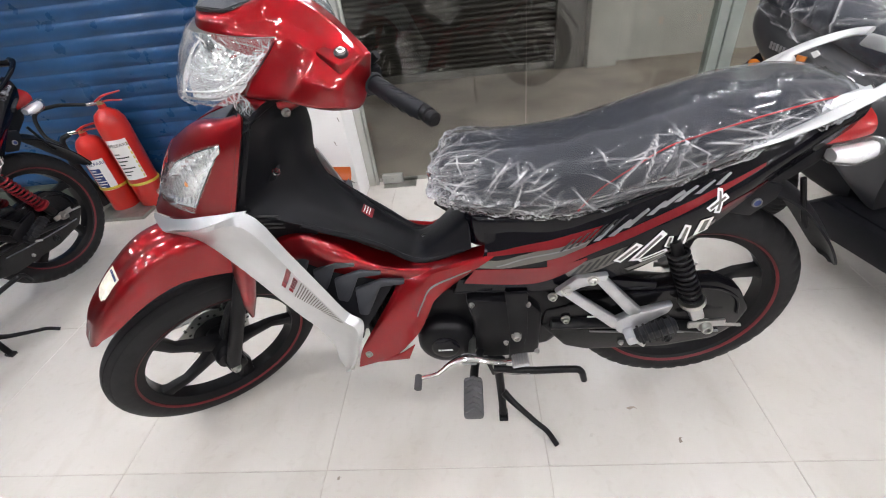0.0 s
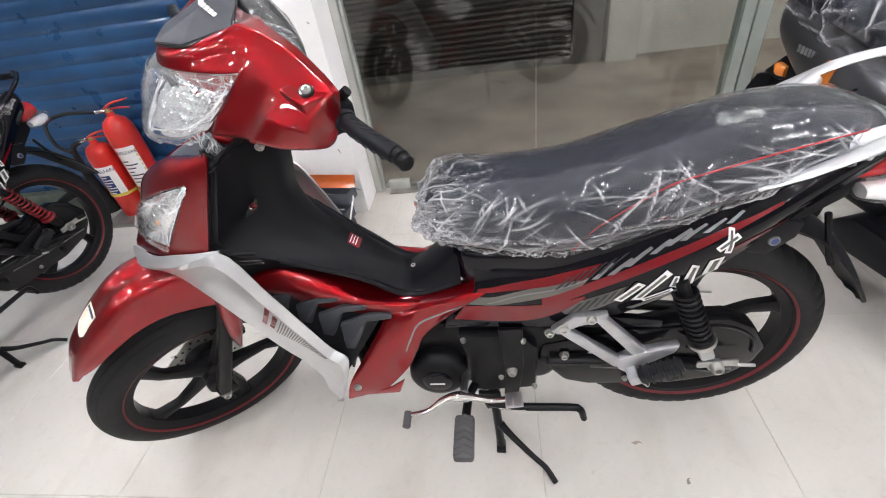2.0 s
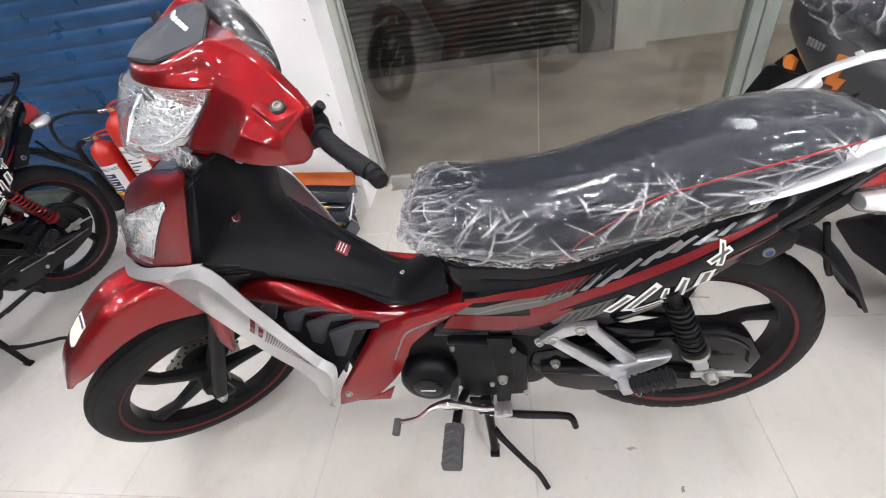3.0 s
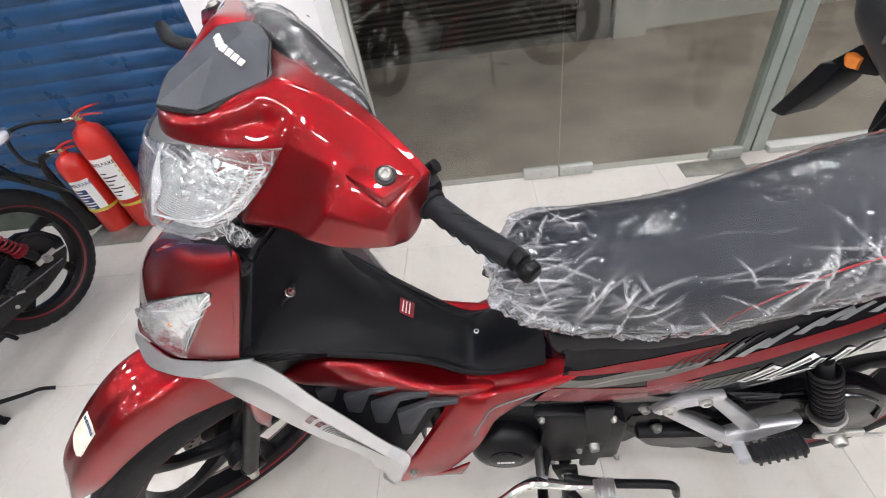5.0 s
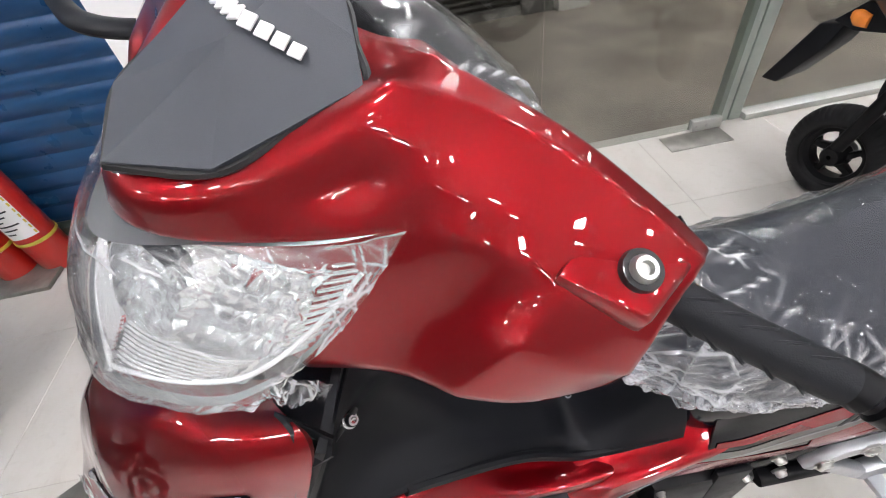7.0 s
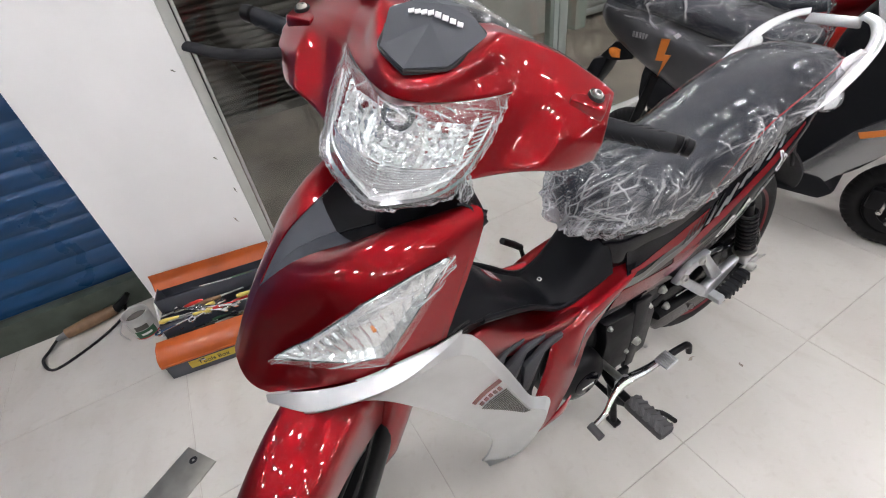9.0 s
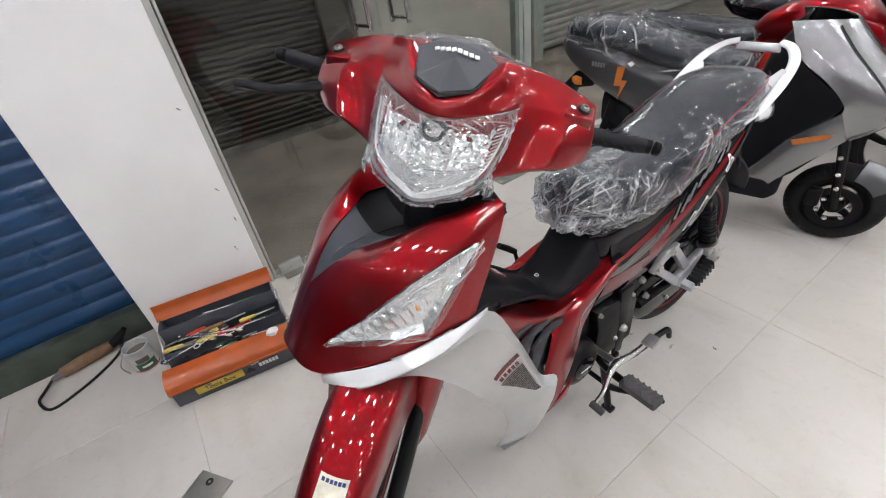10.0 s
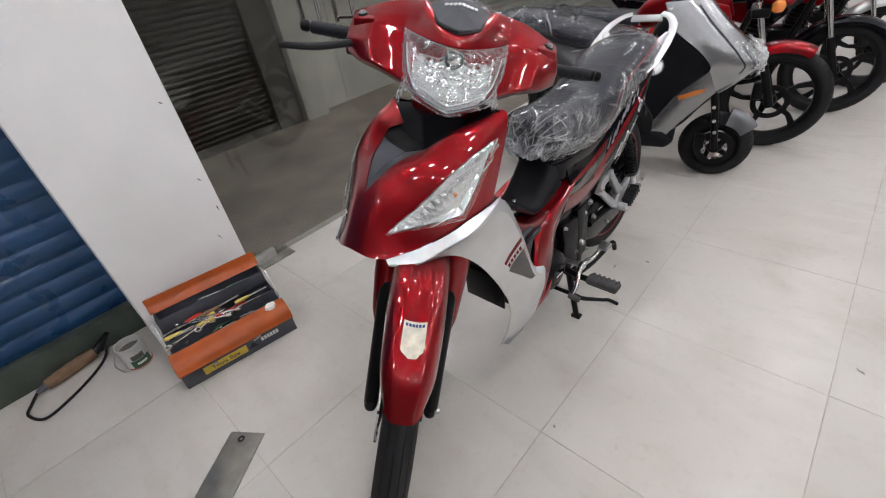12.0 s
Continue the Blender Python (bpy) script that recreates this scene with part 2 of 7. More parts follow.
FRAME_ALU = material("pale_aluminium", (0.55, 0.56, 0.53), 0.4, 0.5, 0, 0.07, 8, 0.05, 300)
FRAME_GREEN = material("green_grey_aluminium", (0.42, 0.47, 0.43), 0.4, 0.35, 0, 0.08, 8, 0.05, 300)
SHUTTER_BLUE = material("blue_shutter_paint", (0.014, 0.061, 0.152), 0.30, 0.1, 0.1, 0.25, 4.0, 0.10, 120, rough_var=0.1)
SHUTTER_DARK = material("dark_shutter_steel", (0.050, 0.044, 0.038), 0.5, 0.4, 0, 0.3, 5.0, 0.15, 120, rough_var=0.1)
SHUTTER_PALE = material("pale_shutter_steel", (0.42, 0.42, 0.40), 0.45, 0.3, 0, 0.15, 5.0, 0.1, 120)
KICK_GREEN = material("green_grey_kick_bar", (0.060, 0.075, 0.060), 0.6, 0.1, 0, 0.35, 9, 0.2, 80)
CONCRETE = material("worn_concrete", (0.245, 0.205, 0.170), 0.65, 0, 0, 0.34, 2.4, 0.35, 40, rough_var=0.12)
CONCRETE_DARK = material("dark_plaster", (0.11, 0.10, 0.09), 0.8, 0, 0, 0.3, 3, 0.3, 40)
PLASTER = material("grey_plaster", (0.46, 0.44, 0.40), 0.75, 0, 0, 0.15, 2.5, 0.2, 50)
EXT_RED = material("extinguisher_red", (0.55, 0.022, 0.015), 0.28, 0, 0.5, 0.05, 12)
TOOL_ORANGE = material("orange_painted_steel", (0.40, 0.078, 0.011), 0.36, 0, 0.15, 0.16, 12, 0.08, 90, rough_var=0.08)
TOOL_GREY = material("dark_blue_grey_painted_steel", (0.060, 0.066, 0.082), 0.42, 0, 0.1, 0.2, 12, 0.08, 90)
TOOL_YELLOW = material("yellow_tool_plastic", (0.55, 0.42, 0.10), 0.4, 0, 0, 0.1, 30)
TOOL_GREEN = material("green_tool_plastic", (0.03, 0.10, 0.05), 0.4, 0, 0, 0.1, 30)
WOOD = material("brown_wood_handle", (0.20, 0.12, 0.065), 0.55, 0, 0, 0.25, 30, 0.2, 120)
CAN_METAL = material("white_printed_tin", (0.58, 0.58, 0.56), 0.4, 0.3, 0, 0.12, 25)
BRUSHED = material("dull_steel_plate", (0.33, 0.32, 0.29), 0.45, 0.8, 0, 0.18, 14, 0.1, 300, rough_var=0.1)
LIGHT_PANEL = material("lamp_diffuser", (0.975, 0.96, 1.0), 0.5, emit=LAMP_POWER)
BOTTLE = clear_film("bottle_plastic", (0.75, 0.85, 0.92), 1.5, 1.4, 0.2, 40, 0.05)


# ---------------------------------------------------------------- mesh helpers
def obj(name, verts, faces, mat, parent=None, label="", smooth=38):
    me = bpy.data.meshes.new(name)
    me.from_pydata([tuple(v) for v in verts], [], [tuple(f) for f in faces])
    me.validate()
    bm = bmesh.new()
    bm.from_mesh(me)
    bmesh.ops.recalc_face_normals(bm, faces=bm.faces)
    bm.to_mesh(me)
    bm.free()
    if mat:
        me.materials.append(mat)
    if smooth:
        me.shade_smooth()
        me.set_sharp_from_angle(angle=radians(smooth))
    ob = new(name, me)
    if parent:
        ob.parent = parent
    if label:
        ob["label"] = label
    return ob


def thing(name, label, category, group="", m=None):
    e = new(name)
    e.empty_display_size = 0.1
    if m is not None:
        e.matrix_basis = m
    return tagged(e, label, category, group)


def cr(P, t):
    """Smooth curve through the rows of P, at the parameters t from 0 to 1."""
    P = np.asarray(P, float)
    n = len(P)
    s = np.clip(np.asarray(t, float), 0, 1) * (n - 1)
    i = np.minimum(s.astype(int), n - 2)
    f = s - i
    ext = np.concatenate([[2 * P[0] - P[1]], P, [2 * P[-1] - P[-2]]])
    p0, p1, p2, p3 = ext[i], ext[i + 1], ext[i + 2], ext[i + 3]
    f = f.reshape((-1,) + (1,) * (P.ndim - 1))
    return 0.5 * (2 * p1 + (p2 - p0) * f + (2 * p0 - 5 * p1 + 4 * p2 - p3) * f ** 2 + (3 * p1 - p0 - 3 * p2 + p3) * f ** 3)


class Patch:
    """A smooth surface through a net of points [stations][across]."""

    def __init__(self, net, closed=False):
        self.net = np.asarray(net, float)
        self.closed = closed

    def at(self, U, V):
        """Points at matching arrays U and V (0 to 1)."""
        out = np.zeros((len(U), 3))
        rows = cr(self.net, U)
        for k in range(len(U)):
            out[k] = cr(rows[k], [V[k]])[0]
        return out

    def grid(self, nu, nv, u=(0, 1), lo=0.0, hi=1.0):
        """nu x nv points; lo and hi bound the second parameter, as numbers or functions of the first."""
        us = np.linspace(u[0], u[1], nu)
        rows = cr(self.net, us)
        out = np.zeros((nu, nv, 3))
        for k, a in enumerate(us):
            l = lo(a) if callable(lo) else lo
            h = hi(a) if callable(hi) else hi
            R = rows[k]
            if self.closed:
                R = np.concatenate([R[-2:], R, R[:3]])
                m = len(R)
                tt = (2 + np.linspace(l, h, nv) * (m - 5)) / (m - 1)
                out[k] = cr(R, tt)
            else:
                out[k] = cr(R, np.linspace(l, h, nv))
        return out


def normals(G):
    du = np.gradient(G, axis=0)
    dv = np.gradient(G, axis=1)
    n = np.cross(du, dv)
    l = np.linalg.norm(n, axis=2, keepdims=True)
    return n / np.maximum(l, 1e-9)


INSIDE = np.array((0.10, 0.0, 0.60))


def shell_data(G, th, lift=0.0, flip=False):
    """A grid of points as a closed skin, turned away from the middle of its thing: the outer side at lift, the inner th below it."""
    n = normals(G)
    if np.sum(n * (G - INSIDE)) < 0:
        n = -n
    A, B = G + n * lift, G + n * (lift - th)
    nu, nv = G.shape[:2]
    idx = lambda i, j, s: s * nu * nv + i * nv + j
    F = []
    for i in range(nu - 1):
        for j in range(nv - 1):
            F.append((idx(i, j, 0), idx(i + 1, j, 0), idx(i + 1, j + 1, 0), idx(i, j + 1, 0)))
            F.append((idx(i, j, 1), idx(i, j + 1, 1), idx(i + 1, j + 1, 1), idx(i + 1, j, 1)))
    for i in range(nu - 1):
        for j in (0, nv - 1):
            F.append((idx(i, j, 0), idx(i, j, 1), idx(i + 1, j, 1), idx(i + 1, j, 0)))
    for j in range(nv - 1):
        for i in (0, nu - 1):
            F.append((idx(i, j, 0), idx(i, j + 1, 0), idx(i, j + 1, 1), idx(i, j, 1)))
    return np.concatenate([A.reshape(-1, 3), B.reshape(-1, 3)]), F


def shell(name, G, mat, parent, th=0.003, lift=0.0, flip=False, label="", m=None, smooth=45):
    V, F = shell_data(G, th, lift, flip)
    if m is not None:
        V = moved(V, m)
    return obj(name, V, F, mat, parent, label, smooth)


def moved(V, m):
    M = np.array(m)
    return np.asarray(V) @ M[:3, :3].T + M[:3, 3]


def flipped(G):
    return G * np.array([1, -1, 1])


def both_shell(name, G, mat, parent, th=0.003, lift=0.0, flip=False, label="", m=None):
    a = shell(name, G, mat, parent, th, lift, flip, label, m)
    b = shell(name, flipped(G), mat, parent, th, lift, not flip, label, m)
    return a, b


def loop_solid(G):
    """Closed rings [stations][around] as a capped solid."""
    nu, nv = G.shape[:2]
    F = []
    for i in range(nu - 1):
        for j in range(nv):
            k = (j + 1) % nv
            F.append((i * nv + j, i * nv + k, (i + 1) * nv + k, (i + 1) * nv + j))
    F.append(tuple(range(nv)))
    F.append(tuple(range((nu - 1) * nv, nu * nv)))
    return G.reshape(-1, 3), F


def tube(path, radius, n=12, samples=None, flat=1.0):
    """A rod along a smooth path; radius: one number or one for each point of the path."""
    P = np.asarray(path, float)
    k = samples or max(2, 6 * (len(P) - 1))
    t = np.linspace(0, 1, k)
    C = cr(P, t) if len(P) > 2 else P[0] + (P[1] - P[0]) * t[:, None]
    R = np.interp(t, np.linspace(0, 1, len(np.atleast_1d(radius))), np.atleast_1d(radius)) if np.ndim(radius) else np.full(k, radius)
    T = np.gradient(C, axis=0)
    T /= np.linalg.norm(T, axis=1, keepdims=True)
    up = np.array([0, 0, 1.0]) if abs(T[0][2]) < 0.9 else np.array([1.0, 0, 0])
    rings = []
    for i in range(k):
        a = np.cross(T[i], up)
        a /= np.linalg.norm(a)
        b = np.cross(T[i], a)
        up = -b if np.dot(-b, up) > 0 else b
        ang = np.linspace(0, 2 * math.pi, n, endpoint=False)
        rings.append(C[i] + R[i] * (np.cos(ang)[:, None] * a + flat * np.sin(ang)[:, None] * b))
    return loop_solid(np.array(rings))


def lathe(profile, n=48, axis="y"):
    """Turns points (radius, along) round an axis through the origin; an open profile is capped by its own ends."""
    P = np.asarray(profile, float)
    ang = np.linspace(0, 2 * math.pi, n, endpoint=False)
    G = np.zeros((n, len(P), 3))
    for i, a in enumerate(ang):
        c, s = math.cos(a), math.sin(a)
        if axis == "y":
            G[i] = np.stack([P[:, 0] * c, P[:, 1], P[:, 0] * s], 1)
        elif axis == "z":
            G[i] = np.stack([P[:, 0] * c, P[:, 0] * s, P[:, 1]], 1)
        else:
            G[i] = np.stack([P[:, 1], P[:, 0] * c, P[:, 0] * s], 1)
    V = G.reshape(-1, 3)
    m = len(P)
    F = []
    for i in range(n):
        k = (i + 1) % n
        for j in range(m - 1):
            F.append((i * m + j, k * m + j, k * m + j + 1, i * m + j + 1))
    return V, F


def block(size, bevel=0.004, m=None, seg=2):
    bm = bmesh.new()
    bmesh.ops.create_cube(bm, size=1)
    bmesh.ops.scale(bm, vec=size, verts=bm.verts)
    if bevel:
        bmesh.ops.bevel(bm, geom=bm.edges[:], offset=bevel, segments=seg, affect="EDGES", profile=0.5)
    V = [v.co.copy() for v in bm.verts]
    F = [[v.index for v in f.verts] for f in bm.faces]
    bm.free()
    V = np.array([tuple(v) for v in V])
    if m is not None:
        V = moved(V, m)
    return V, F


def slab(outline, depth, bevel=0.003, m=None, seg=2):
    """An outline (x, z) pushed along y by depth (centred), with rounded edges."""
    bm = bmesh.new()
    vs = [bm.verts.new((x, -depth / 2, z)) for x, z in outline]
    f = bm.faces.new(vs)
    r = bmesh.ops.extrude_face_region(bm, geom=[f])
    bmesh.ops.translate(bm, vec=(0, depth, 0), verts=[v for v in r["geom"] if isinstance(v, bmesh.types.BMVert)])
    bmesh.ops.recalc_face_normals(bm, faces=bm.faces)
    if bevel:
        es = [e for e in bm.edges if len(e.link_faces) == 2 and e.calc_face_angle(0) > 0.5]
        bmesh.ops.bevel(bm, geom=es, offset=bevel, segments=seg, affect="EDGES", profile=0.5)
    bm.verts.index_update()
    V = np.array([tuple(v.co) for v in bm.verts])
    F = [[v.index for v in f.verts] for f in bm.faces]
    bm.free()
    if m is not None:
        V = moved(V, m)
    return V, F


def joined(*pieces):
    V, F, k = [], [], 0
    for v, f in pieces:
        V.append(np.asarray(v))
        F += [tuple(i + k for i in q) for q in f]
        k += len(v)
    return np.concatenate(V), F


def put(name, data, mat, parent=None, label="", m=None, smooth=38):
    V, F = data
    if m is not None:
        V = moved(V, m)
    return obj(name, V, F, mat, parent, label, smooth)


def box(name, lo, hi, mat, parent=None, label="", bevel=0.003):
    lo, hi = np.array(lo, float), np.array(hi, float)
    return put(name, block(tuple(hi - lo), bevel, Matrix.Translation(tuple((lo + hi) / 2))), mat, parent, label)


def bolt(name, place, direction, r, mat, parent, h=0.006, m=None, label=""):
    """A round-head bolt with a socket."""
    d = Vector(direction).normalized()
    M = Matrix.Translation(place) @ d.to_track_quat("Z", "Y").to_matrix().to_4x4()
    prof = [(0.0001, h * 0.4), (r * 0.45, h * 0.4), (r * 0.5, h), (r * 0.8, h), (r, h * 0.6), (r * 1.02, 0), (r * 1.3, 0), (r * 1.3, -h * 0.5)]
    return put(name, lathe(prof, 18, "z"), mat, parent, label, (m @ M) if m is not None else M)


# ---------------------------------------------------------------- the room
PITCH, X0, Y0 = 0.611, 0.339, -0.283
Y_EDGE = 1.47


def structure(name, lo, hi, mat, label, bevel=0.0):
    return tagged(box(name, lo, hi, mat, None, "", bevel), label, name.split("_")[0], kind="structure")


floor = structure("floor", (-7.0, -7.5, -0.12), (9.0, Y_EDGE, -0.0014), GROUT, "showroom floor of cream polished tiles with thin dark joints")
# west and south walls stay unseen; their grey darkens reflections in glossy paint
structure("wall_west", (-7.2, -7.5, -0.12), (-7.0, 1.7, 3.1), UNSEEN_WALL, "plain grey showroom wall")
structure("wall_east", (9.0, -7.5, -0.12), (9.2, 5.6, 3.1), WALL, "plain white showroom wall")
structure("wall_south", (-7.2, -7.7, -0.12), (9.2, -7.5, 3.1), UNSEEN_WALL, "plain grey showroom wall")
structure("ceiling", (-7.2, -7.7, 3.1), (9.2, 1.47, 3.2), CEIL, "white showroom ceiling with square lamps")
pillar = structure("pillar_1", (-0.905, 1.175, -0.004), (-0.435, 1.62, 3.1), WALL, "white painted square pillar with scuffs", 0.006)
structure("wall_north", (1.47, 1.44, 2.45), (9.0, 1.56, 3.1), WALL, "white wall above the glass front")
structure("wall_header", (-0.435, 1.42, 2.45), (1.47, 1.56, 3.1), WALL, "white wall above the glass door")
structure("wall_shutterbox", (-7.0, 1.42, 2.5), (-0.905, 1.62, 3.1), WALL, "white box above the blue shutter")


def corrugated(name, x0, x1, y, z0, z1, mat, pitch, depth, label):
    """A roller shutter: curved slats one above the other, each with a lip."""
    zs, ys = [], []
    n = int((z1 - z0) / pitch)
    for k in range(n):
        for f, d in ((0.0, 0.0), (0.06, -0.15), (0.14, 0.25), (0.35, 0.85), (0.55, 1.0), (0.75, 0.85), (0.93, 0.3)):
            zs.append(z0 + (k + f) * pitch)
            ys.append(y - depth * d)
    V, F = [], []
    for s, x in enumerate((x0, x1)):
        V += [(x, b, a) for a, b in zip(zs, ys)]
    m = len(zs)
    F = [(i, i + 1, m + i + 1, m + i) for i in range(m - 1)]
    back = len(V)
    V += [(x0, y + 0.03, zs[0]), (x1, y + 0.03, zs[0]), (x1, y + 0.03, zs[-1]), (x0, y + 0.03, zs[-1])]
    F += [(back, back + 1, back + 2, back + 3), (0, m, back + 1, back), (m - 1, 2 * m - 1, back + 2, back + 3)]
    return tagged(obj(name, V, F, mat, None, "", 60), label, "shutter", kind="structure")


corrugated("shutter_1", -7.0, -0.905, 1.50, 0.13, 2.6, SHUTTER_BLUE, 0.078, 0.0095, "blue painted steel roller shutter, closed, scratched")
structure("trim_1", (-7.0, 1.44, -0.004), (-0.905, 1.50, 0.13), KICK_GREEN, "dirty green-grey bottom bar of the shutter", 0.006)

# glass front
structure("door_frame_1", (-0.435, 1.375, -0.004), (-0.396, 1.43, 2.45), FRAME_ALU, "pale aluminium door post beside the pillar", 0.004)
structure("door_frame_2", (-0.391, 1.385, -0.004), (-0.379, 1.42, 2.45), FRAME_ALU, "thin pale aluminium bead of the door post", 0.003)
structure("door_frame_3", (1.345, 1.43, -0.004), (1.405, 1.475, 2.45), FRAME_GREEN, "green-grey aluminium mullion, worn", 0.004)
structure("door_frame_4", (1.412, 1.43, -0.004), (1.47, 1.475, 2.45), FRAME_GREEN, "green-grey aluminium mullion, worn", 0.004)


def pane(name, lo, hi, label):
    g = structure(name, lo, hi, GLASS, label, 0.0)
    g.visible_shadow = False
    return g


pane("window_1", (-0.377, 1.394, 0.012), (0.470, 1.406, 2.44), "clear glass door leaf")
pane("window_2", (0.476, 1.394, 0.012), (1.340, 1.406, 2.44), "clear glass door leaf")
pane("window_3", (1.475, 1.45, 0.012), (6.8, 1.46, 2.44), "clear fixed glass panel")
structure("trim_2", (1.475, 1.40, -0.004), (6.8, 1.47, 0.03), FRAME_ALU, "pale floor channel of the fixed glass", 0.004)

# corridor behind the glass
structure("ground_1", (-7.0, Y_EDGE, -0.14), (9.0, 9.0, -0.012), CONCRETE, "worn stained concrete corridor floor")
structure("ceiling_2", (-7.2, 1.47, 2.9), (9.2, 9.0, 3.0), CONCRETE_DARK, "dark corridor ceiling")
corrugated("shutter_2", -7.0, 0.98, 3.50, 0.06, 2.7, SHUTTER_DARK, 0.048, 0.014, "dark dusty steel roller shutter across the corridor")
structure("trim_3", (-7.0, 3.46, -0.012), (0.98, 3.53, 0.06), CONCRETE_DARK, "black bottom bar of the dark shutter", 0.004)
structure("wall_2", (0.98, 3.42, -0.012), (1.24, 3.7, 2.9), CONCRETE_DARK, "dark grey plaster jamb", 0.006)
structure("pillar_2", (1.26, 3.36, -0.012), (1.52, 3.75, 2.9), PLASTER, "pale painted corridor pilaster", 0.006)
structure("wall_3", (1.52, 3.52, -0.012), (3.4, 3.7, 2.9), PLASTER, "grey-beige corridor wall with dirty foot")
structure("wall_4", (3.4, 3.30, -0.012), (3.55, 3.75, 2.9), FRAME_GREEN, "grey-green corridor post")
corrugated("shutter_3", 3.55, 9.0, 3.52, 0.03, 2.8, SHUTTER_PALE, 0.075, 0.016, "pale grey steel roller shutter across the corridor")
structure("wall_5", (-7.2, 1.6, -0.14), (-7.0, 9.0, 3.0), PLASTER, "corridor end wall")
structure("wall_6", (-7.2, 3.7, -0.14), (9.2, 3.8, 3.0), PLASTER, "corridor back wall")


# ---------------------------------------------------------------- ceiling lamps
def ceiling_light(x, y, z=3.1, w=0.17):
    e = thing("ceiling_light", "small square white ceiling lamp, unseen, lit", "lamp", "ceiling lamps", Matrix.Translation((x, y, z)))
    fr = joined(*[block((w + 0.03, 0.015, 0.014), 0.003, Matrix.Translation((0, s * (w / 2 + 0.0075), -0.007))) for s in (-1, 1)],
                *[block((0.015, w, 0.014), 0.003, Matrix.Translation((s * (w / 2 + 0.0075), 0, -0.007))) for s in (-1, 1)])
    put("frame", fr, WALL, e)
    put("diffuser", block((w, w, 0.008), 0, Matrix.Translation((0, 0, -0.006))), LIGHT_PANEL, e)
    return e


first = ceiling_light(-3.6, 0.55, 3.1, 0.20)
for i in range(6):
    for j in range(6):
        if i or j:
            copy_thing(first, Matrix.Translation((-3.6 + 1.75 * i, 0.55 - 1.45 * j, 3.1)))
# lamps added out of view to brighten the corridor behind the glass
for x in (1.5, 2.6, 3.7, 5.2):
    copy_thing(first, Matrix.Translation((x, 2.4, 2.9)))


# ---------------------------------------------------------------- the red motorcycle
STEER, RAKE = radians(43), radians(25)
HEAD = Vector((-0.515, 0, 0.26))
AXIS = Vector((math.sin(RAKE), 0, math.cos(RAKE)))
S = Matrix.Translation(HEAD) @ Matrix.Rotation(STEER, 4, AXIS) @ Matrix.Translation(-HEAD) @ Matrix.Translation((0, 0.009, 0))
bike = thing("motorcycle", "red and silver motorcycle on its centre stand, seat in film", "motorcycle")


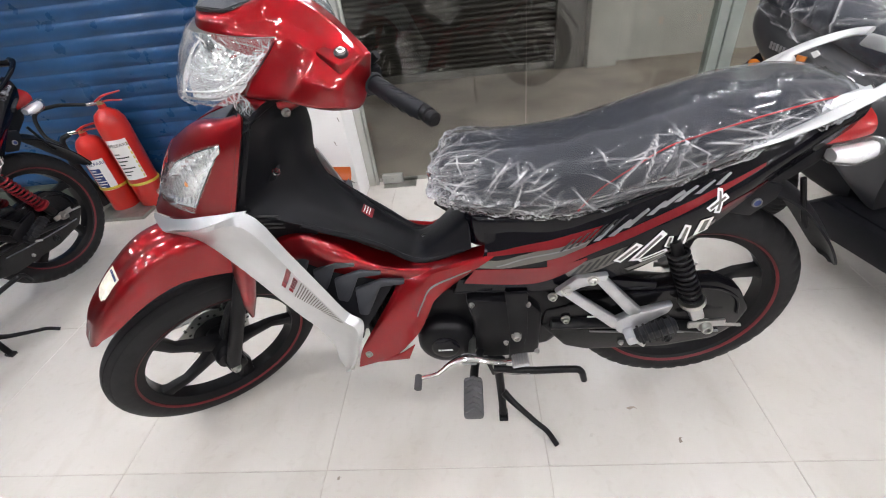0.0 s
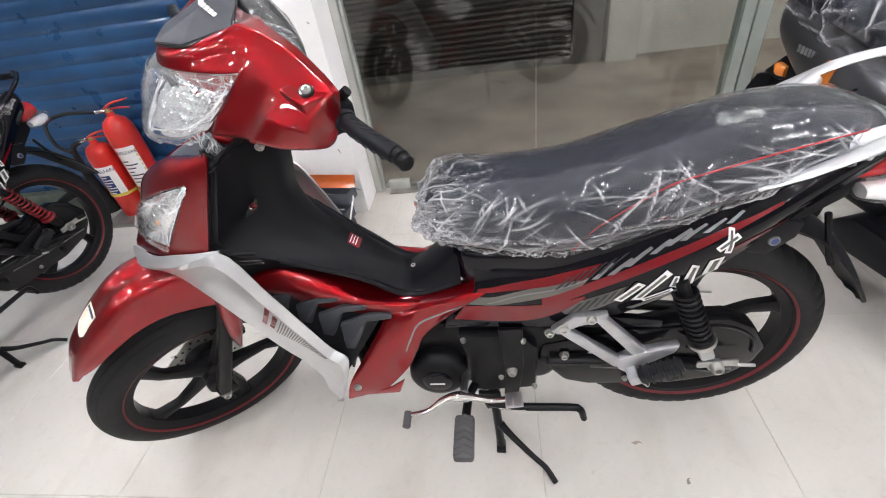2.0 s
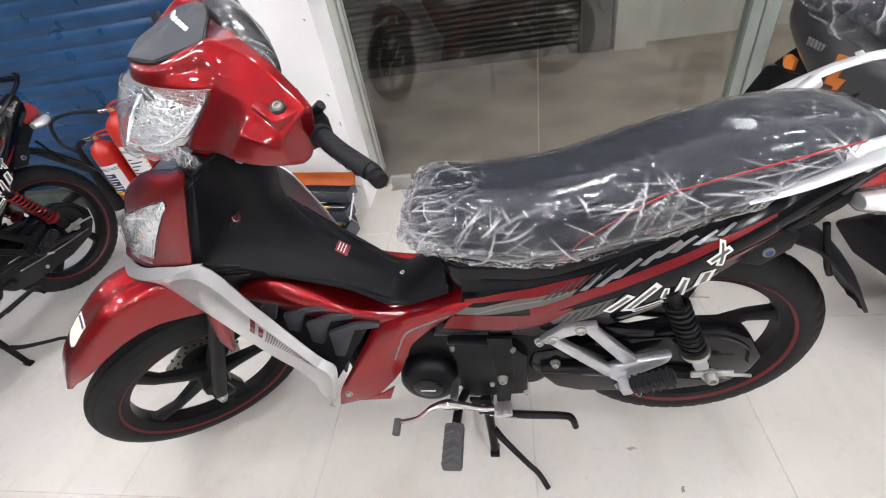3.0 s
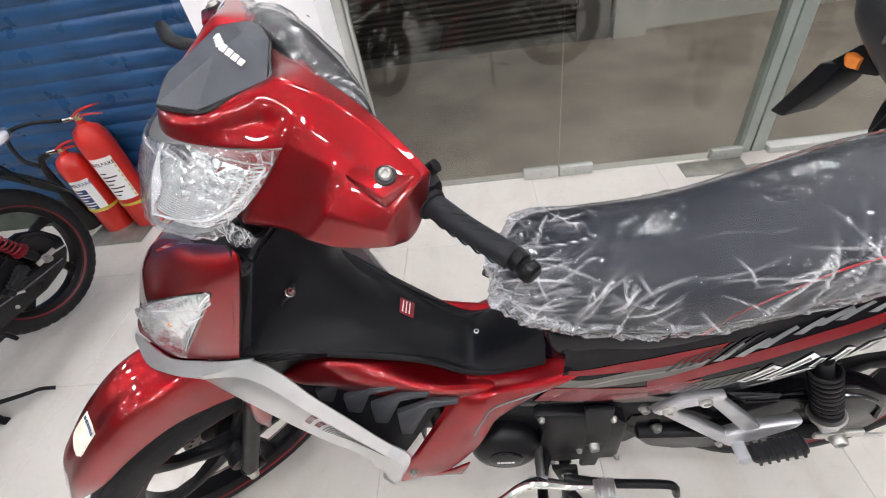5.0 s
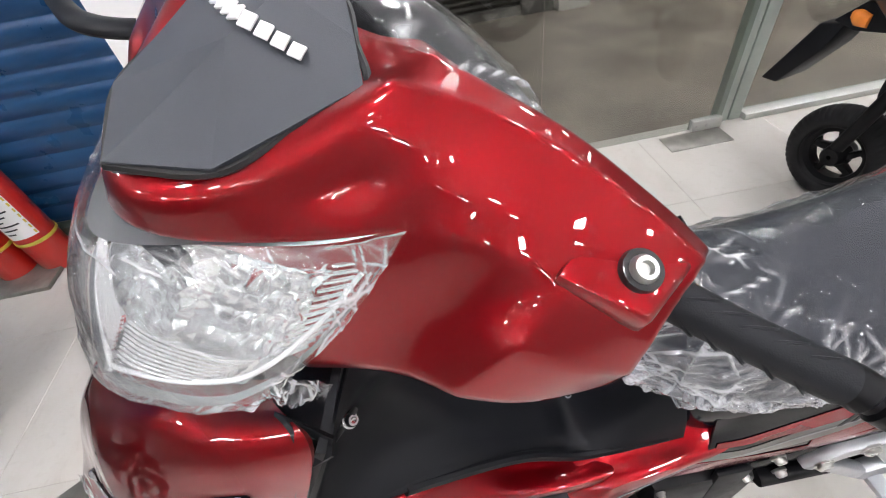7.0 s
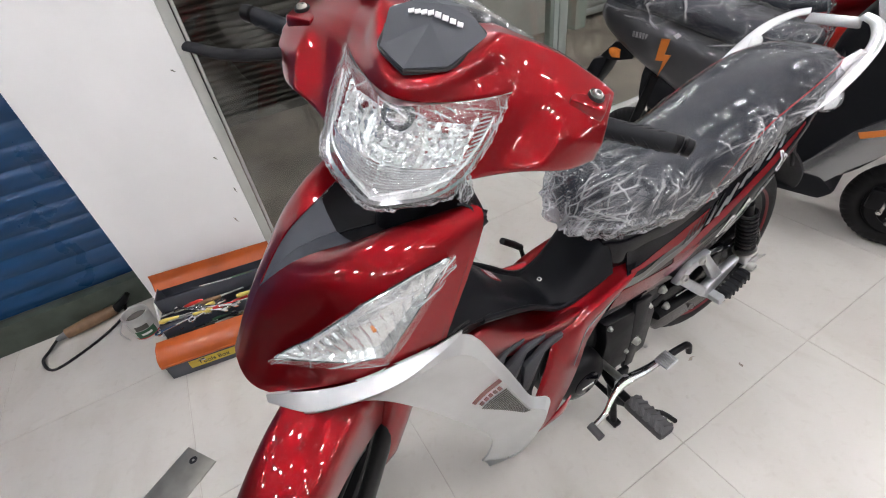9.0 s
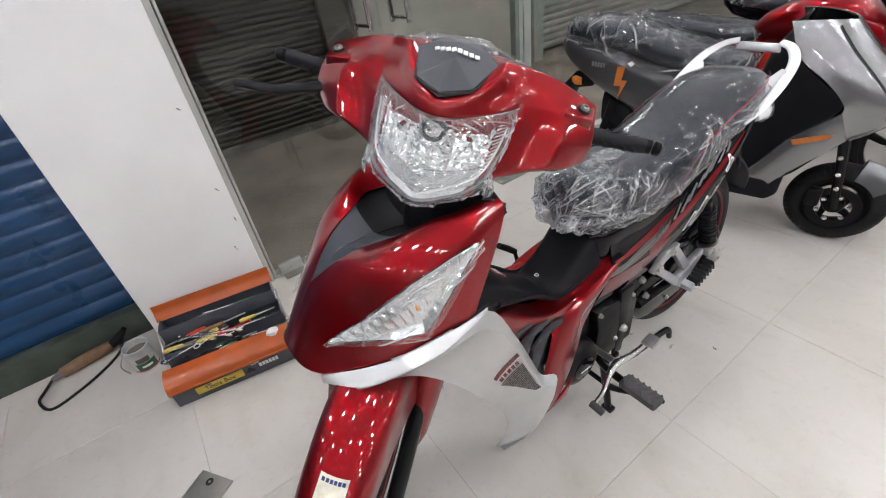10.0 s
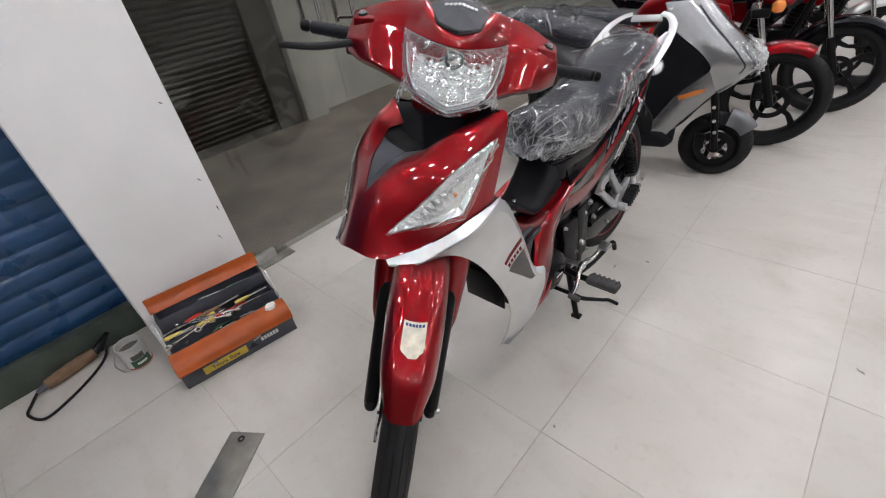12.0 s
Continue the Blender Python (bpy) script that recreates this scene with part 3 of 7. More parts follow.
def wheel(parent, centre, R, half, m, spokes, tread_front, stripe=STRIPE_RED, name="wheel", turn=0.0):
    """A cast wheel round the y axis: rim with hub and spokes, tyre, coloured line."""
    M = m @ Matrix.Translation(centre)
    rr = R - 0.062
    rim_p = [(rr - 0.028, -0.020), (rr - 0.012, -0.030), (rr + 0.012, -0.034), (rr + 0.012, -0.028), (rr - 0.006, -0.022), (rr - 0.014, 0.0),
             (rr - 0.006, 0.022), (rr + 0.012, 0.028), (rr + 0.012, 0.034), (rr - 0.012, 0.030), (rr - 0.028, 0.020), (rr - 0.030, 0.0), (rr - 0.028, -0.020)]
    w = put(name, lathe(rim_p, 72), SATIN_BLACK, parent, "black cast wheel", M)
    prof = []
    for k in range(25):
        a = -math.pi * 0.86 + 2 * math.pi * 0.86 * k / 24
        prof.append((R - 0.050 + 0.050 * math.cos(a) * (0.62 if math.cos(a) < 0 else 1), half * math.sin(a)))
    if tread_front:
        out = []
        for r, y in prof:
            out.append((r, y))
        fine = []
        for k in range(len(out) - 1):
            (r0, y0), (r1, y1) = out[k], out[k + 1]
            fine.append((r0, y0))
            mid = (r0 + r1) / 2
            if abs((y0 + y1) / 2) < half * 0.72 and k % 2 == 0 and mid > R - 0.03:
                fine += [(r0 * 0.6 + r1 * 0.4, y0 * 0.6 + y1 * 0.4), (mid - 0.004, y0 * 0.55 + y1 * 0.45), (mid - 0.004, y0 * 0.45 + y1 * 0.55), (r0 * 0.4 + r1 * 0.6, y0 * 0.4 + y1 * 0.6)]
        prof = fine + [out[-1]]
    V, F = lathe(prof + [prof[0]], 120 if tread_front else 276)
    if not tread_front:
        r = np.hypot(V[:, 0], V[:, 2])
        ang = np.arctan2(V[:, 2], V[:, 0])
        phase = np.sin(ang * 46 + np.abs(V[:, 1]) * 90)
        cut = np.where((phase > 0.62) & (np.abs(V[:, 1]) > half * 0.15) & (r > R - 0.030), 0.0035, 0.0)
        V = V.copy()
        V[:, 0] -= np.cos(ang) * cut
        V[:, 2] -= np.sin(ang) * cut
    put("tyre", (V, F), RUBBER, w, "black rubber tyre", M)
    for s in (-1, 1):
        line = [(R - 0.0635, s * (half * 0.895 + 0.0012)), (R - 0.066, s * (half * 0.857 + 0.0013)), (R - 0.0685, s * (half * 0.802 + 0.0012)), (R - 0.0685, s * (half * 0.802 - 0.002)), (R - 0.0635, s * (half * 0.895 - 0.002)), (R - 0.0635, s * (half * 0.895 + 0.0012))]
        put("rim_line", lathe(line, 72), stripe, w, "thin dark red line on the rim", M)
    put("hub", lathe([(0.008, -0.05), (0.030, -0.05), (0.036, -0.04), (0.038, -0.02), (0.046, 0.0), (0.038, 0.02), (0.036, 0.04), (0.030, 0.05), (0.008, 0.05)], 32), SATIN_BLACK, w, "", M)
    for k in range(spokes):
        a = turn + 2 * math.pi * k / spokes
        G = []
        for f, wd, th, sl in ((0.0, 0.026, 0.026, 0.0), (0.25, 0.018, 0.022, 0.02), (0.6, 0.0145, 0.017, 0.04), (0.88, 0.018, 0.018, 0.035), (1.0, 0.030, 0.020, 0.03)):
            rad = 0.032 + (rr - 0.022 - 0.032) * f
            ring = []
            for q in range(10):
                b = 2 * math.pi * q / 10
                c, s_ = math.cos(b), math.sin(b)
                ring.append((rad, th * 0.8 * math.copysign(abs(s_) ** 0.6, s_), wd * math.copysign(abs(c) ** 0.6, c) + sl))
            G.append(ring)
        G = np.array(G)
        put("spoke", loop_solid(G), SATIN_BLACK, w, "", M @ Matrix.Rotation(-a, 4, "Y"))
    return w


FRONT = (-0.583, 0, 0.276)
REAR = (0.702, 0, 0.335)
front_wheel = wheel(bike, FRONT, 0.291, 0.040, S, 5, True, turn=0.75)
rear_wheel = wheel(bike, REAR, 0.286, 0.046, Matrix(), 5, False, turn=0.2)
MF = S @ Matrix.Translation(FRONT)
wave = []
for k in range(120):
    a = 2 * math.pi * k / 120
    r = 0.098 + 0.006 * math.copysign(abs(math.sin(a * 5)) ** 0.6, math.sin(a * 5))
    wave.append((r * math.cos(a), r * math.sin(a)))
disc_v = [(x, y, z) for y in (0.052, 0.056) for x, z in wave] + [(x * 0.62, y, z * 0.62) for y in (0.052, 0.056) for x, z in wave]
disc_f = []
for k in range(120):
    n = (k + 1) % 120
    disc_f += [(k, n, 240 + n, 240 + k), (120 + k, 360 + k, 360 + n, 120 + n), (k, 120 + k, 120 + n, n), (240 + k, 240 + n, 360 + n, 360 + k)]
put("brake_disc", (disc_v, disc_f), STEEL, front_wheel, "drilled steel brake disc with wavy edge", MF)
holes = [lathe([(0.0001, 0.0), (0.0042, 0.0), (0.0042, 0.0060), (0.0001, 0.0060)], 10) for k in range(30)]
put("disc_hole", joined(*[(moved(v, Matrix.Translation(((0.073 + 0.009 * (k % 3)) * math.cos(k * 0.2094), 0.0508, (0.073 + 0.009 * (k % 3)) * math.sin(k * 0.2094)))), f) for k, (v, f) in enumerate(holes)]), DECAL_BLACK, front_wheel, "", MF)
put("disc_carrier", lathe([(0.03, 0.044), (0.062, 0.050), (0.064, 0.0515), (0.064, 0.0565), (0.03, 0.058)], 30), SATIN_BLACK, front_wheel, "", MF)
put("brake_caliper", block((0.07, 0.05, 0.09), 0.012, MF @ Matrix.Translation((0.085, 0.062, 0.055))), SATIN_BLACK, bike)
put("brake_drum", lathe([(0.02, -0.075), (0.055, -0.072), (0.068, -0.06), (0.070, -0.035), (0.06, -0.03)], 36), SATIN_BLACK, rear_wheel, "", Matrix.Translation(REAR))
put("speedometer_drive", lathe([(0.01, -0.062), (0.034, -0.060), (0.038, -0.045), (0.036, -0.03)], 30), SATIN_BLACK, front_wheel, "", MF)
bolt("axle_nut", (-.583, -.094, .276), (0, -1, 0), 0.011, STEEL, front_wheel, 0.012, S)


def mirrored_net(net):
    net = np.asarray(net, float)
    return np.concatenate([net[:, :0:-1] * np.array([1, -1, 1]), net], axis=1)


# front cowl: a shield from the nose up to its two top corners
COWL = Patch([
    [(-.541, .016, .748), (-.540, -.009, .746), (-.536, -.031, .741), (-.527, -.051, .738), (-.514, -.068, .736)],
    [(-.501, .016, .808), (-.499, -.016, .806), (-.484, -.048, .797), (-.469, -.079, .776), (-.453, -.108, .744)],
    [(-.457, .016, .862), (-.453, -.026, .860), (-.434, -.072, .850), (-.414, -.117, .816), (-.396, -.140, .756)],
    [(-.402, .016, .890), (-.397, -.039, .900), (-.379, -.098, .901), (-.353, -.148, .862), (-.341, -.156, .768)],
    [(-.330, .016, .892), (-.324, -.050, .910), (-.303, -.111, .942), (-.272, -.159, .908), (-.294, -.166, .776)],
    [(-.255, .016, .880), (-.250, -.061, .898), (-.224, -.118, .945), (-.194, -.164, .945), (-.271, -.168, .780)],
])
MIDDLE = 0.016


def far_side(G):
    """The other half of the front body, mirrored in its middle plane."""
    return G * np.array([1, -1, 1]) + np.array((0, 2 * MIDDLE, 0))


def vee(u):
    return 0.0 if u < 0.36 else 0.33 * min(1.0, (u - 0.36) / 0.5) ** 0.8


for g in (COWL.grid(20, 10, (0.36, 0.78), 0.0, vee), COWL.grid(20, 10, (0.77, 1), 0.0, vee)):
    low_part = g[0, 0, 2] < 0.88
    for half in (g, far_side(g)):
        shell("cowl_centre", half, GREY_PLASTIC if low_part else PLASTIC, bike, 0.004, -0.0025 if low_part else -0.008, label="matt dark centre panel of the cowl")


def facets(G, na, nb, height, depth):
    """A dished mirror made of small bulging facets, na by nb of them, sunk below the grid."""
    n = normals(G)
    if np.sum(n * (G - INSIDE)) < 0:
        n = -n
    nu, nv = G.shape[:2]
    a = (np.linspace(0, na, nu)[:, None] + 0 * np.linspace(0, 1, nv)[None, :])
    b = (np.linspace(0, nb, nv)[None, :] + 0 * a)
    bump = (1 - (2 * (a % 1) - 1) ** 2) * (1 - (2 * (b % 1) - 1) ** 2)
    dish = np.minimum(1, 6 * np.minimum(np.minimum(a / na, 1 - a / na), np.minimum(b / nb, 1 - b / nb)))
    return G + n * (height * bump - depth * dish)[:, :, None]


def creases(P, N, count, seed, length, width, height, grain, spread, where=None):
    """Straight and slightly bent folds strewn over points P with normals N: how far each lifts a point, and how near it lies to a ridge."""
    rng = np.random.default_rng(seed)
    lift, mark = np.zeros(len(P)), np.zeros(len(P))
    odds = None if where is None else where / where.sum()
    for c in rng.choice(len(P), count, p=odds):
        n = N[c]
        a = np.asarray(grain, float) - n * np.dot(grain, n)
        a = a / max(np.linalg.norm(a), 1e-6)
        b = np.cross(n, a)
        ang = rng.normal(0, spread)
        d, e = a * math.cos(ang) + b * math.sin(ang), b * math.cos(ang) - a * math.sin(ang)
        l, w, h = rng.uniform(*length), rng.uniform(*width), rng.uniform(*height)
        q = P - P[c]
        near = np.nonzero(np.abs(q @ d) < l)[0]
        q = q[near]
        near, q = near[np.abs(q @ n) < 0.03], q[np.abs(q @ n) < 0.03]
        along = (q @ d) / l
        off = q @ e + rng.uniform(-0.22, 0.22) * l * along ** 2
        taper = np.clip(1 - along ** 2, 0, 1)
        steep = np.where(off > 0, 0.45, 1.3) * w
        fade = 1.0 if where is None else np.clip(where[near] * 2.0, 0, 1)
        lift[near] += h * np.clip(1 - np.abs(off) / steep, 0, 1) * taper * fade
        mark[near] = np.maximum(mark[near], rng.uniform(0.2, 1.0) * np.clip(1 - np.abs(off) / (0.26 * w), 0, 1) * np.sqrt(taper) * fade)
    return lift, mark


def film_over(name, G, mat, parent, lift, label, m, folds, closed=False, where=None):
    """A creased clear sheet over a grid of points, or round closed rings; folds: count, seed, length, width, height, grain, spread."""
    if closed:
        n = np.cross(np.gradient(G, axis=0), np.roll(G, -1, 1) - np.roll(G, 1, 1))
        n = n / np.maximum(np.linalg.norm(n, axis=2, keepdims=True), 1e-9)
        away = G - G.mean(axis=1, keepdims=True)
    else:
        n, away = normals(G), G - INSIDE
    if np.sum(n * away) < 0:
        n = -n
    up, mark = creases(G.reshape(-1, 3), n.reshape(-1, 3), *folds, where)
    V = G + n * (lift + up.reshape(G.shape[:2]))[:, :, None]
    nu, nv = G.shape[:2]
    data = loop_solid(V) if closed else (V.reshape(-1, 3), [(i * nv + j, (i + 1) * nv + j, (i + 1) * nv + j + 1, i * nv + j + 1) for i in range(nu - 1) for j in range(nv - 1)])
    ob = put(name, data, mat, parent, label, m, 180)
    # fold ridges that the film material whitens as haze and painted glints
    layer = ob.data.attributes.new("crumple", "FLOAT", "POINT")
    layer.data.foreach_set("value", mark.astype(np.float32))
    ob.visible_shadow = False
    return ob


def sheet_of(name, G, mat, parent, lift, label="", m=None):
    """One thin clear sheet laid over a grid of points."""
    n = normals(G)
    if np.sum(n * (G - INSIDE)) < 0:
        n = -n
    nu, nv = G.shape[:2]
    F = [(i * nv + j, (i + 1) * nv + j, (i + 1) * nv + j + 1, i * nv + j + 1) for i in range(nu - 1) for j in range(nv - 1)]
    return put(name, ((G + n * lift).reshape(-1, 3), F), mat, parent, label, m, 180)


def ind_hi(u):
    return float(np.interp(u, (0.17, 0.35, 0.60, 0.86), (0.60, 0.655, 0.680, 0.775)))


def ind_lo(u):
    return float(np.interp(u, (0.17, 0.24, 0.40, 0.55, 0.70, 0.86), (0.62, 0.755, 0.880, 0.945, 0.870, 0.785)))


for side in (1, -1):
    fields = [COWL.grid(10, 26, (0, 0.17), vee, 1.0), COWL.grid(40, 18, (0.17, 0.86), vee, ind_hi), COWL.grid(40, 9, (0.17, 0.86), ind_lo, 1.0), COWL.grid(9, 26, (0.86, 1), vee, 1.0)]
    put("front_cowl", joined(*[shell_data(g if side > 0 else far_side(g), 0.004) for g in fields]), RED, bike, "red painted front cowl")
for side in (1, -1):
    gi = COWL.grid(30, 9, (0.17, 0.86), ind_hi, ind_lo)
    gi = gi if side > 0 else far_side(gi)
    fine = COWL.grid(90, 26, (0.17, 0.86), ind_hi, ind_lo)
    fine = facets(fine if side > 0 else far_side(fine), 16, 1, 0.0040, 0.012)
    lamp = shell("indicator", fine, INDICATOR_MIRROR, bike, 0.003, 0.0025, side < 0, "clear front indicator lamp with faceted reflector", None, 20)
    lens = sheet_of("indicator_lens", gi, CLEAR, lamp, 0.006)
    lens.visible_shadow = False
    rim = [gi[:, 0], gi[-1], gi[::-1, -1], gi[0, ::-1]]
    cover = COWL.grid(130, 50, (0.16, 0.88), lambda u: ind_hi(u) - 0.01, lambda u: min(0.985, ind_lo(u) + 0.02))
    film_over("indicator_film", cover if side > 0 else far_side(cover), LAMP_WRAP, lamp, 0.0075, "clear wrinkled film", None,
              (46, 5, (0.02, 0.07), (0.004, 0.008), (0.0006, 0.002), (1, 0, 0.5), 0.5))
    put("indicator_rim", tube(np.concatenate(rim)[::3], 0.0013, 6, 90), GLOSS_BLACK, lamp)
    c = COWL.at([0.55], [0.80])[0] + np.array((0.010, 0.008, -0.004))
    c = c if side > 0 else far_side(c)
    put("bulb", lathe([(0.0001, 0.009), (0.0045, 0.007), (0.006, 0.003), (0.006, -0.005), (0.0001, -0.006)], 14, "x"), AMBER, lamp, "amber bulb", Matrix.Translation(c))

# silver leg shield: a narrow upper facet under the indicator and a long blade to the foot
BROW = Patch([
    [(-.517, -.070, .738), (-.519, -.076, .728)],
    [(-.457, -.110, .743), (-.472, -.125, .723)],
    [(-.400, -.143, .756), (-.407, -.158, .740)],
    [(-.342, -.159, .768), (-.352, -.174, .749)],
    [(-.294, -.169, .776), (-.299, -.177, .765)],
    [(-.247, -.170, .781), (-.250, -.172, .777)],
])
LEG = [
    [(-.514, -.070, .718), (-.516, -.073, .722), (-.518, -.077, .727)],
    [(-.478, -.112, .710), (-.475, -.119, .716), (-.471, -.127, .722)],
    [(-.395, -.138, .698), (-.376, -.156, .720), (-.354, -.174, .748)],
    [(-.330, -.154, .637), (-.292, -.168, .700), (-.249, -.173, .777)],
    [(-.271, -.157, .542), (-.232, -.170, .600), (-.190, -.177, .671)],
    [(-.236, -.153, .475), (-.195, -.166, .520), (-.151, -.173, .578)],
    [(-.212, -.147, .428), (-.165, -.162, .460), (-.117, -.170, .498)],
    [(-.200, -.141, .385), (-.145, -.164, .425), (-.083, -.182, .478)],
    [(-.192, -.136, .347), (-.145, -.160, .385), (-.092, -.184, .430)],
    [(-.200, -.124, .281), (-.170, -.142, .295), (-.138, -.160, .315)],
    [(-.205, -.101, .215), (-.200, -.105, .218), (-.195, -.108, .222)],
]
# a crease divides the printed field from the bright outer band
CREASE = [tuple(0.30 * a + 0.70 * b + d for a, b, d in zip(row[1], row[2], (0.002 if k > 2 else 0.0, -0.015 if k > 2 else -0.001, -0.001))) for k, row in enumerate(LEG)]
FIELD = Patch([[row[0], row[1], c] for row, c in zip(LEG, CREASE)])
BAND = Patch([[c, row[2]] for row, c in zip(LEG, CREASE)])
for side in (1, -1):
    leg = put("leg_shield", joined(*[shell_data(g if side > 0 else far_side(g), 0.004, l) for g, l in ((BROW.grid(34, 5), 0.003), (FIELD.grid(48, 10), 0.0), (BAND.grid(48, 4), 0.0))]), SILVER, bike, "silver painted leg shield", None, 14)
    mark = lambda u0, u1, lo, hi, nv=8: shell_data(FIELD.grid(3, nv, (u0, u1), lo, hi) if side > 0 else far_side(FIELD.grid(3, nv, (u0, u1), lo, hi)), 0.0008, 0.0012)
    put("stripe_decal", joined(*[mark(0.440 + 0.0078 * k, 0.440 + 0.0078 * k + 0.0034 - 0.00006 * k, 0.36 + 0.020 * k, 0.95) for k in range(23)]), DECAL_GREY, leg, "grey printed stripes")
    put("red_decal", joined(mark(0.397, 0.409, 0.36, 0.99)), DECAL_RED, leg, "red printed bar")
    put("lettering", joined(*[mark(0.418, 0.431, 0.40 + 0.105 * k, 0.40 + 0.105 * k + 0.075, 3) for k in range(5)]), DECAL_RED, leg, "short red bars in a row")
    put("shield_bolt", lathe([(0.0001, -0.004), (0.006, -0.004), (0.007, 0.0)], 14), STEEL, leg, "", Matrix.Translation((-.160, -.150 * side, .275)))

# black inner cover and tunnel
TUNNEL = Patch(mirrored_net([
    [(-.165, 0, .955), (-.170, -.045, .957), (-.180, -.110, .955), (-.192, -.160, .945)],
    [(-.150, 0, .880), (-.158, -.040, .880), (-.195, -.090, .880), (-.225, -.160, .880)],
    [(-.158, 0, .800), (-.170, -.038, .800), (-.222, -.070, .800), (-.262, -.158, .805)],
    [(-.128, 0, .715), (-.140, -.040, .715), (-.200, -.075, .738), (-.272, -.150, .765)],
    [(-.072, 0, .642), (-.080, -.045, .640), (-.118, -.078, .672), (-.205, -.122, .718)],
    [(.005, 0, .585), (-.002, -.040, .582), (-.018, -.060, .585), (-.050, -.078, .618)],
    [(.060, 0, .565), (.060, -.040, .561), (.058, -.058, .555), (.052, -.070, .552)],
    [(.175, 0, .668), (.175, -.050, .660), (.175, -.070, .632), (.175, -.080, .590)],
]))
cover = shell("inner_cover", TUNNEL.grid(52, 44), PLASTIC, bike, 0.006, label="matt black plastic inner cover and tunnel")
back_edge, cover_edge = COWL.at(np.full(14, 1.0), np.linspace(0.62, 1.0, 14)), TUNNEL.at(np.linspace(0.0, 0.44, 14), np.full(14, 1.0))
for side in (1, -1):
    mirror = (lambda G: G) if side > 0 else far_side
    strip = np.stack([mirror(back_edge + np.array((-0.012, 0.004, 0))), (cover_edge + np.array((0.012, 0.010, 0))) * np.array([1, side, 1])], 1)
    deck = np.stack([mirror(COWL.at(np.full(16, 1.0), np.linspace(0, 0.78, 16)) + np.array((-0.012, 0, -0.006))), (TUNNEL.at(np.zeros(16), np.linspace(0.5, 1.0, 16)) + np.array((0.006, 0, -0.008))) * np.array([1, side, 1])], 1)
    shell("cover_deck", deck, PLASTIC, bike, 0.003, -0.002, label="black plastic behind the cowl")
    shell("cover_wall", strip, PLASTIC, bike, 0.003, -0.002, label="black inner wall behind the cowl")
louv = Patch([[(-.290, -.158, .765), (-.290, -.122, .665)], [(-.235, -.140, .740), (-.232, -.098, .650)], [(-.150, -.104, .695), (-.165, -.088, .640)]])
both_shell("cover_flank", louv.grid(14, 6), PLASTIC, bike, 0.004, -0.002)
for k in range(4):
    put("vent_slot", tube([(-.275 + .004 * k, -.150 + 0.006 * k, .752 - .012 * k), (-.240, -.139 + 0.004 * k, .748 - .012 * k), (-.212, -.130 + 0.004 * k, .740 - .012 * k)], 0.0022, 6), DECAL_BLACK, cover)
fold = TUNNEL.at(np.linspace(0.20, 0.52, 12), np.linspace(0.86, 0.70, 12))
for side in (1, -1):
    put("cover_fold", tube(fold * np.array([1, side, 1]) + np.array((0.001, -0.001 * side, 0.001)), 0.0035, 6, 40), PLASTIC, cover)
for v0, v1 in ((0.66, 0.83), (0.17, 0.34)):
    knee = TUNNEL.grid(24, 12, (0.17, 0.47), v0, v1)
    shell("knee_panel", knee, PLASTIC, cover, 0.004, 0.0042)
for v in (0.0, 1.0):
    lip = TUNNEL.at(np.linspace(0.60, 0.98, 14), np.full(14, v)) + np.array((0, 0, 0.003))
    put("cover_lip", tube(lip, 0.0065, 8, 40), PLASTIC, cover)
put("neck", tube([(-.20, 0, 1.0), (-.205, 0, .94), (-.22, 0, .86)], [0.055, 0.058, 0.06], 20), PLASTIC, bike, "black steering column cover")
recess = np.array([(-.030, -.016), (.024, .0), (-.026, .018)])
put("bolt_recess", slab([(a, b) for a, b in recess], 0.006, 0.002, Matrix.Translation((-.212, -.074, .809)) @ Matrix.Rotation(radians(-52), 4, "Y") @ Matrix.Rotation(radians(65), 4, "X")), DECAL_BLACK, cover)
bolt("knee_bolt", (-.208, -.078, .814), (0.65, -0.45, 0.6), 0.0065, CHROME, cover, 0.007)
bolt("seat_bolt", (.056, 0.012, .566), (-0.1, 0, 1), 0.007, CHROME, cover, 0.005)
put("warning_sticker", joined(block((0.030, 0.036, 0.0024), 0.0005)), DARK_RED, cover, "small red and white warning sticker", Matrix.Translation((-.069, .018, .6485)) @ Matrix.Rotation(radians(40), 4, "Y"))
put("sticker_print", joined(*[block((0.0022, 0.028, 0.0006), 0, Matrix.Translation((-0.009 + 0.007 * k, 0, 0.0012))) for k in range(3)]), DECAL_WHITE, cover, "", Matrix.Translation((-.069, .018, .6485)) @ Matrix.Rotation(radians(40), 4, "Y"))

# red side covers
ARM = Patch([
    [(-.264, -.114, .661), (-.266, -.120, .658), (-.265, -.122, .652), (-.262, -.120, .648)],
    [(-.246, -.108, .672), (-.246, -.124, .664), (-.241, -.129, .645), (-.234, -.122, .628)],
    [(-.215, -.102, .681), (-.214, -.120, .670), (-.205, -.128, .640), (-.196, -.118, .605)],
    [(-.175, -.094, .672), (-.172, -.114, .672), (-.162, -.124, .628), (-.150, -.114, .575)],
    [(-.109, -.066, .630), (-.107, -.092, .624), (-.098, -.114, .602), (-.085, -.108, .548)],
    [(-.020, -.052, .570), (-.020, -.078, .563), (-.018, -.108, .564), (-.015, -.104, .525)],
    [(.100, -.056, .550), (.098, -.078, .547), (.090, -.100, .548), (.070, -.106, .520)],
])
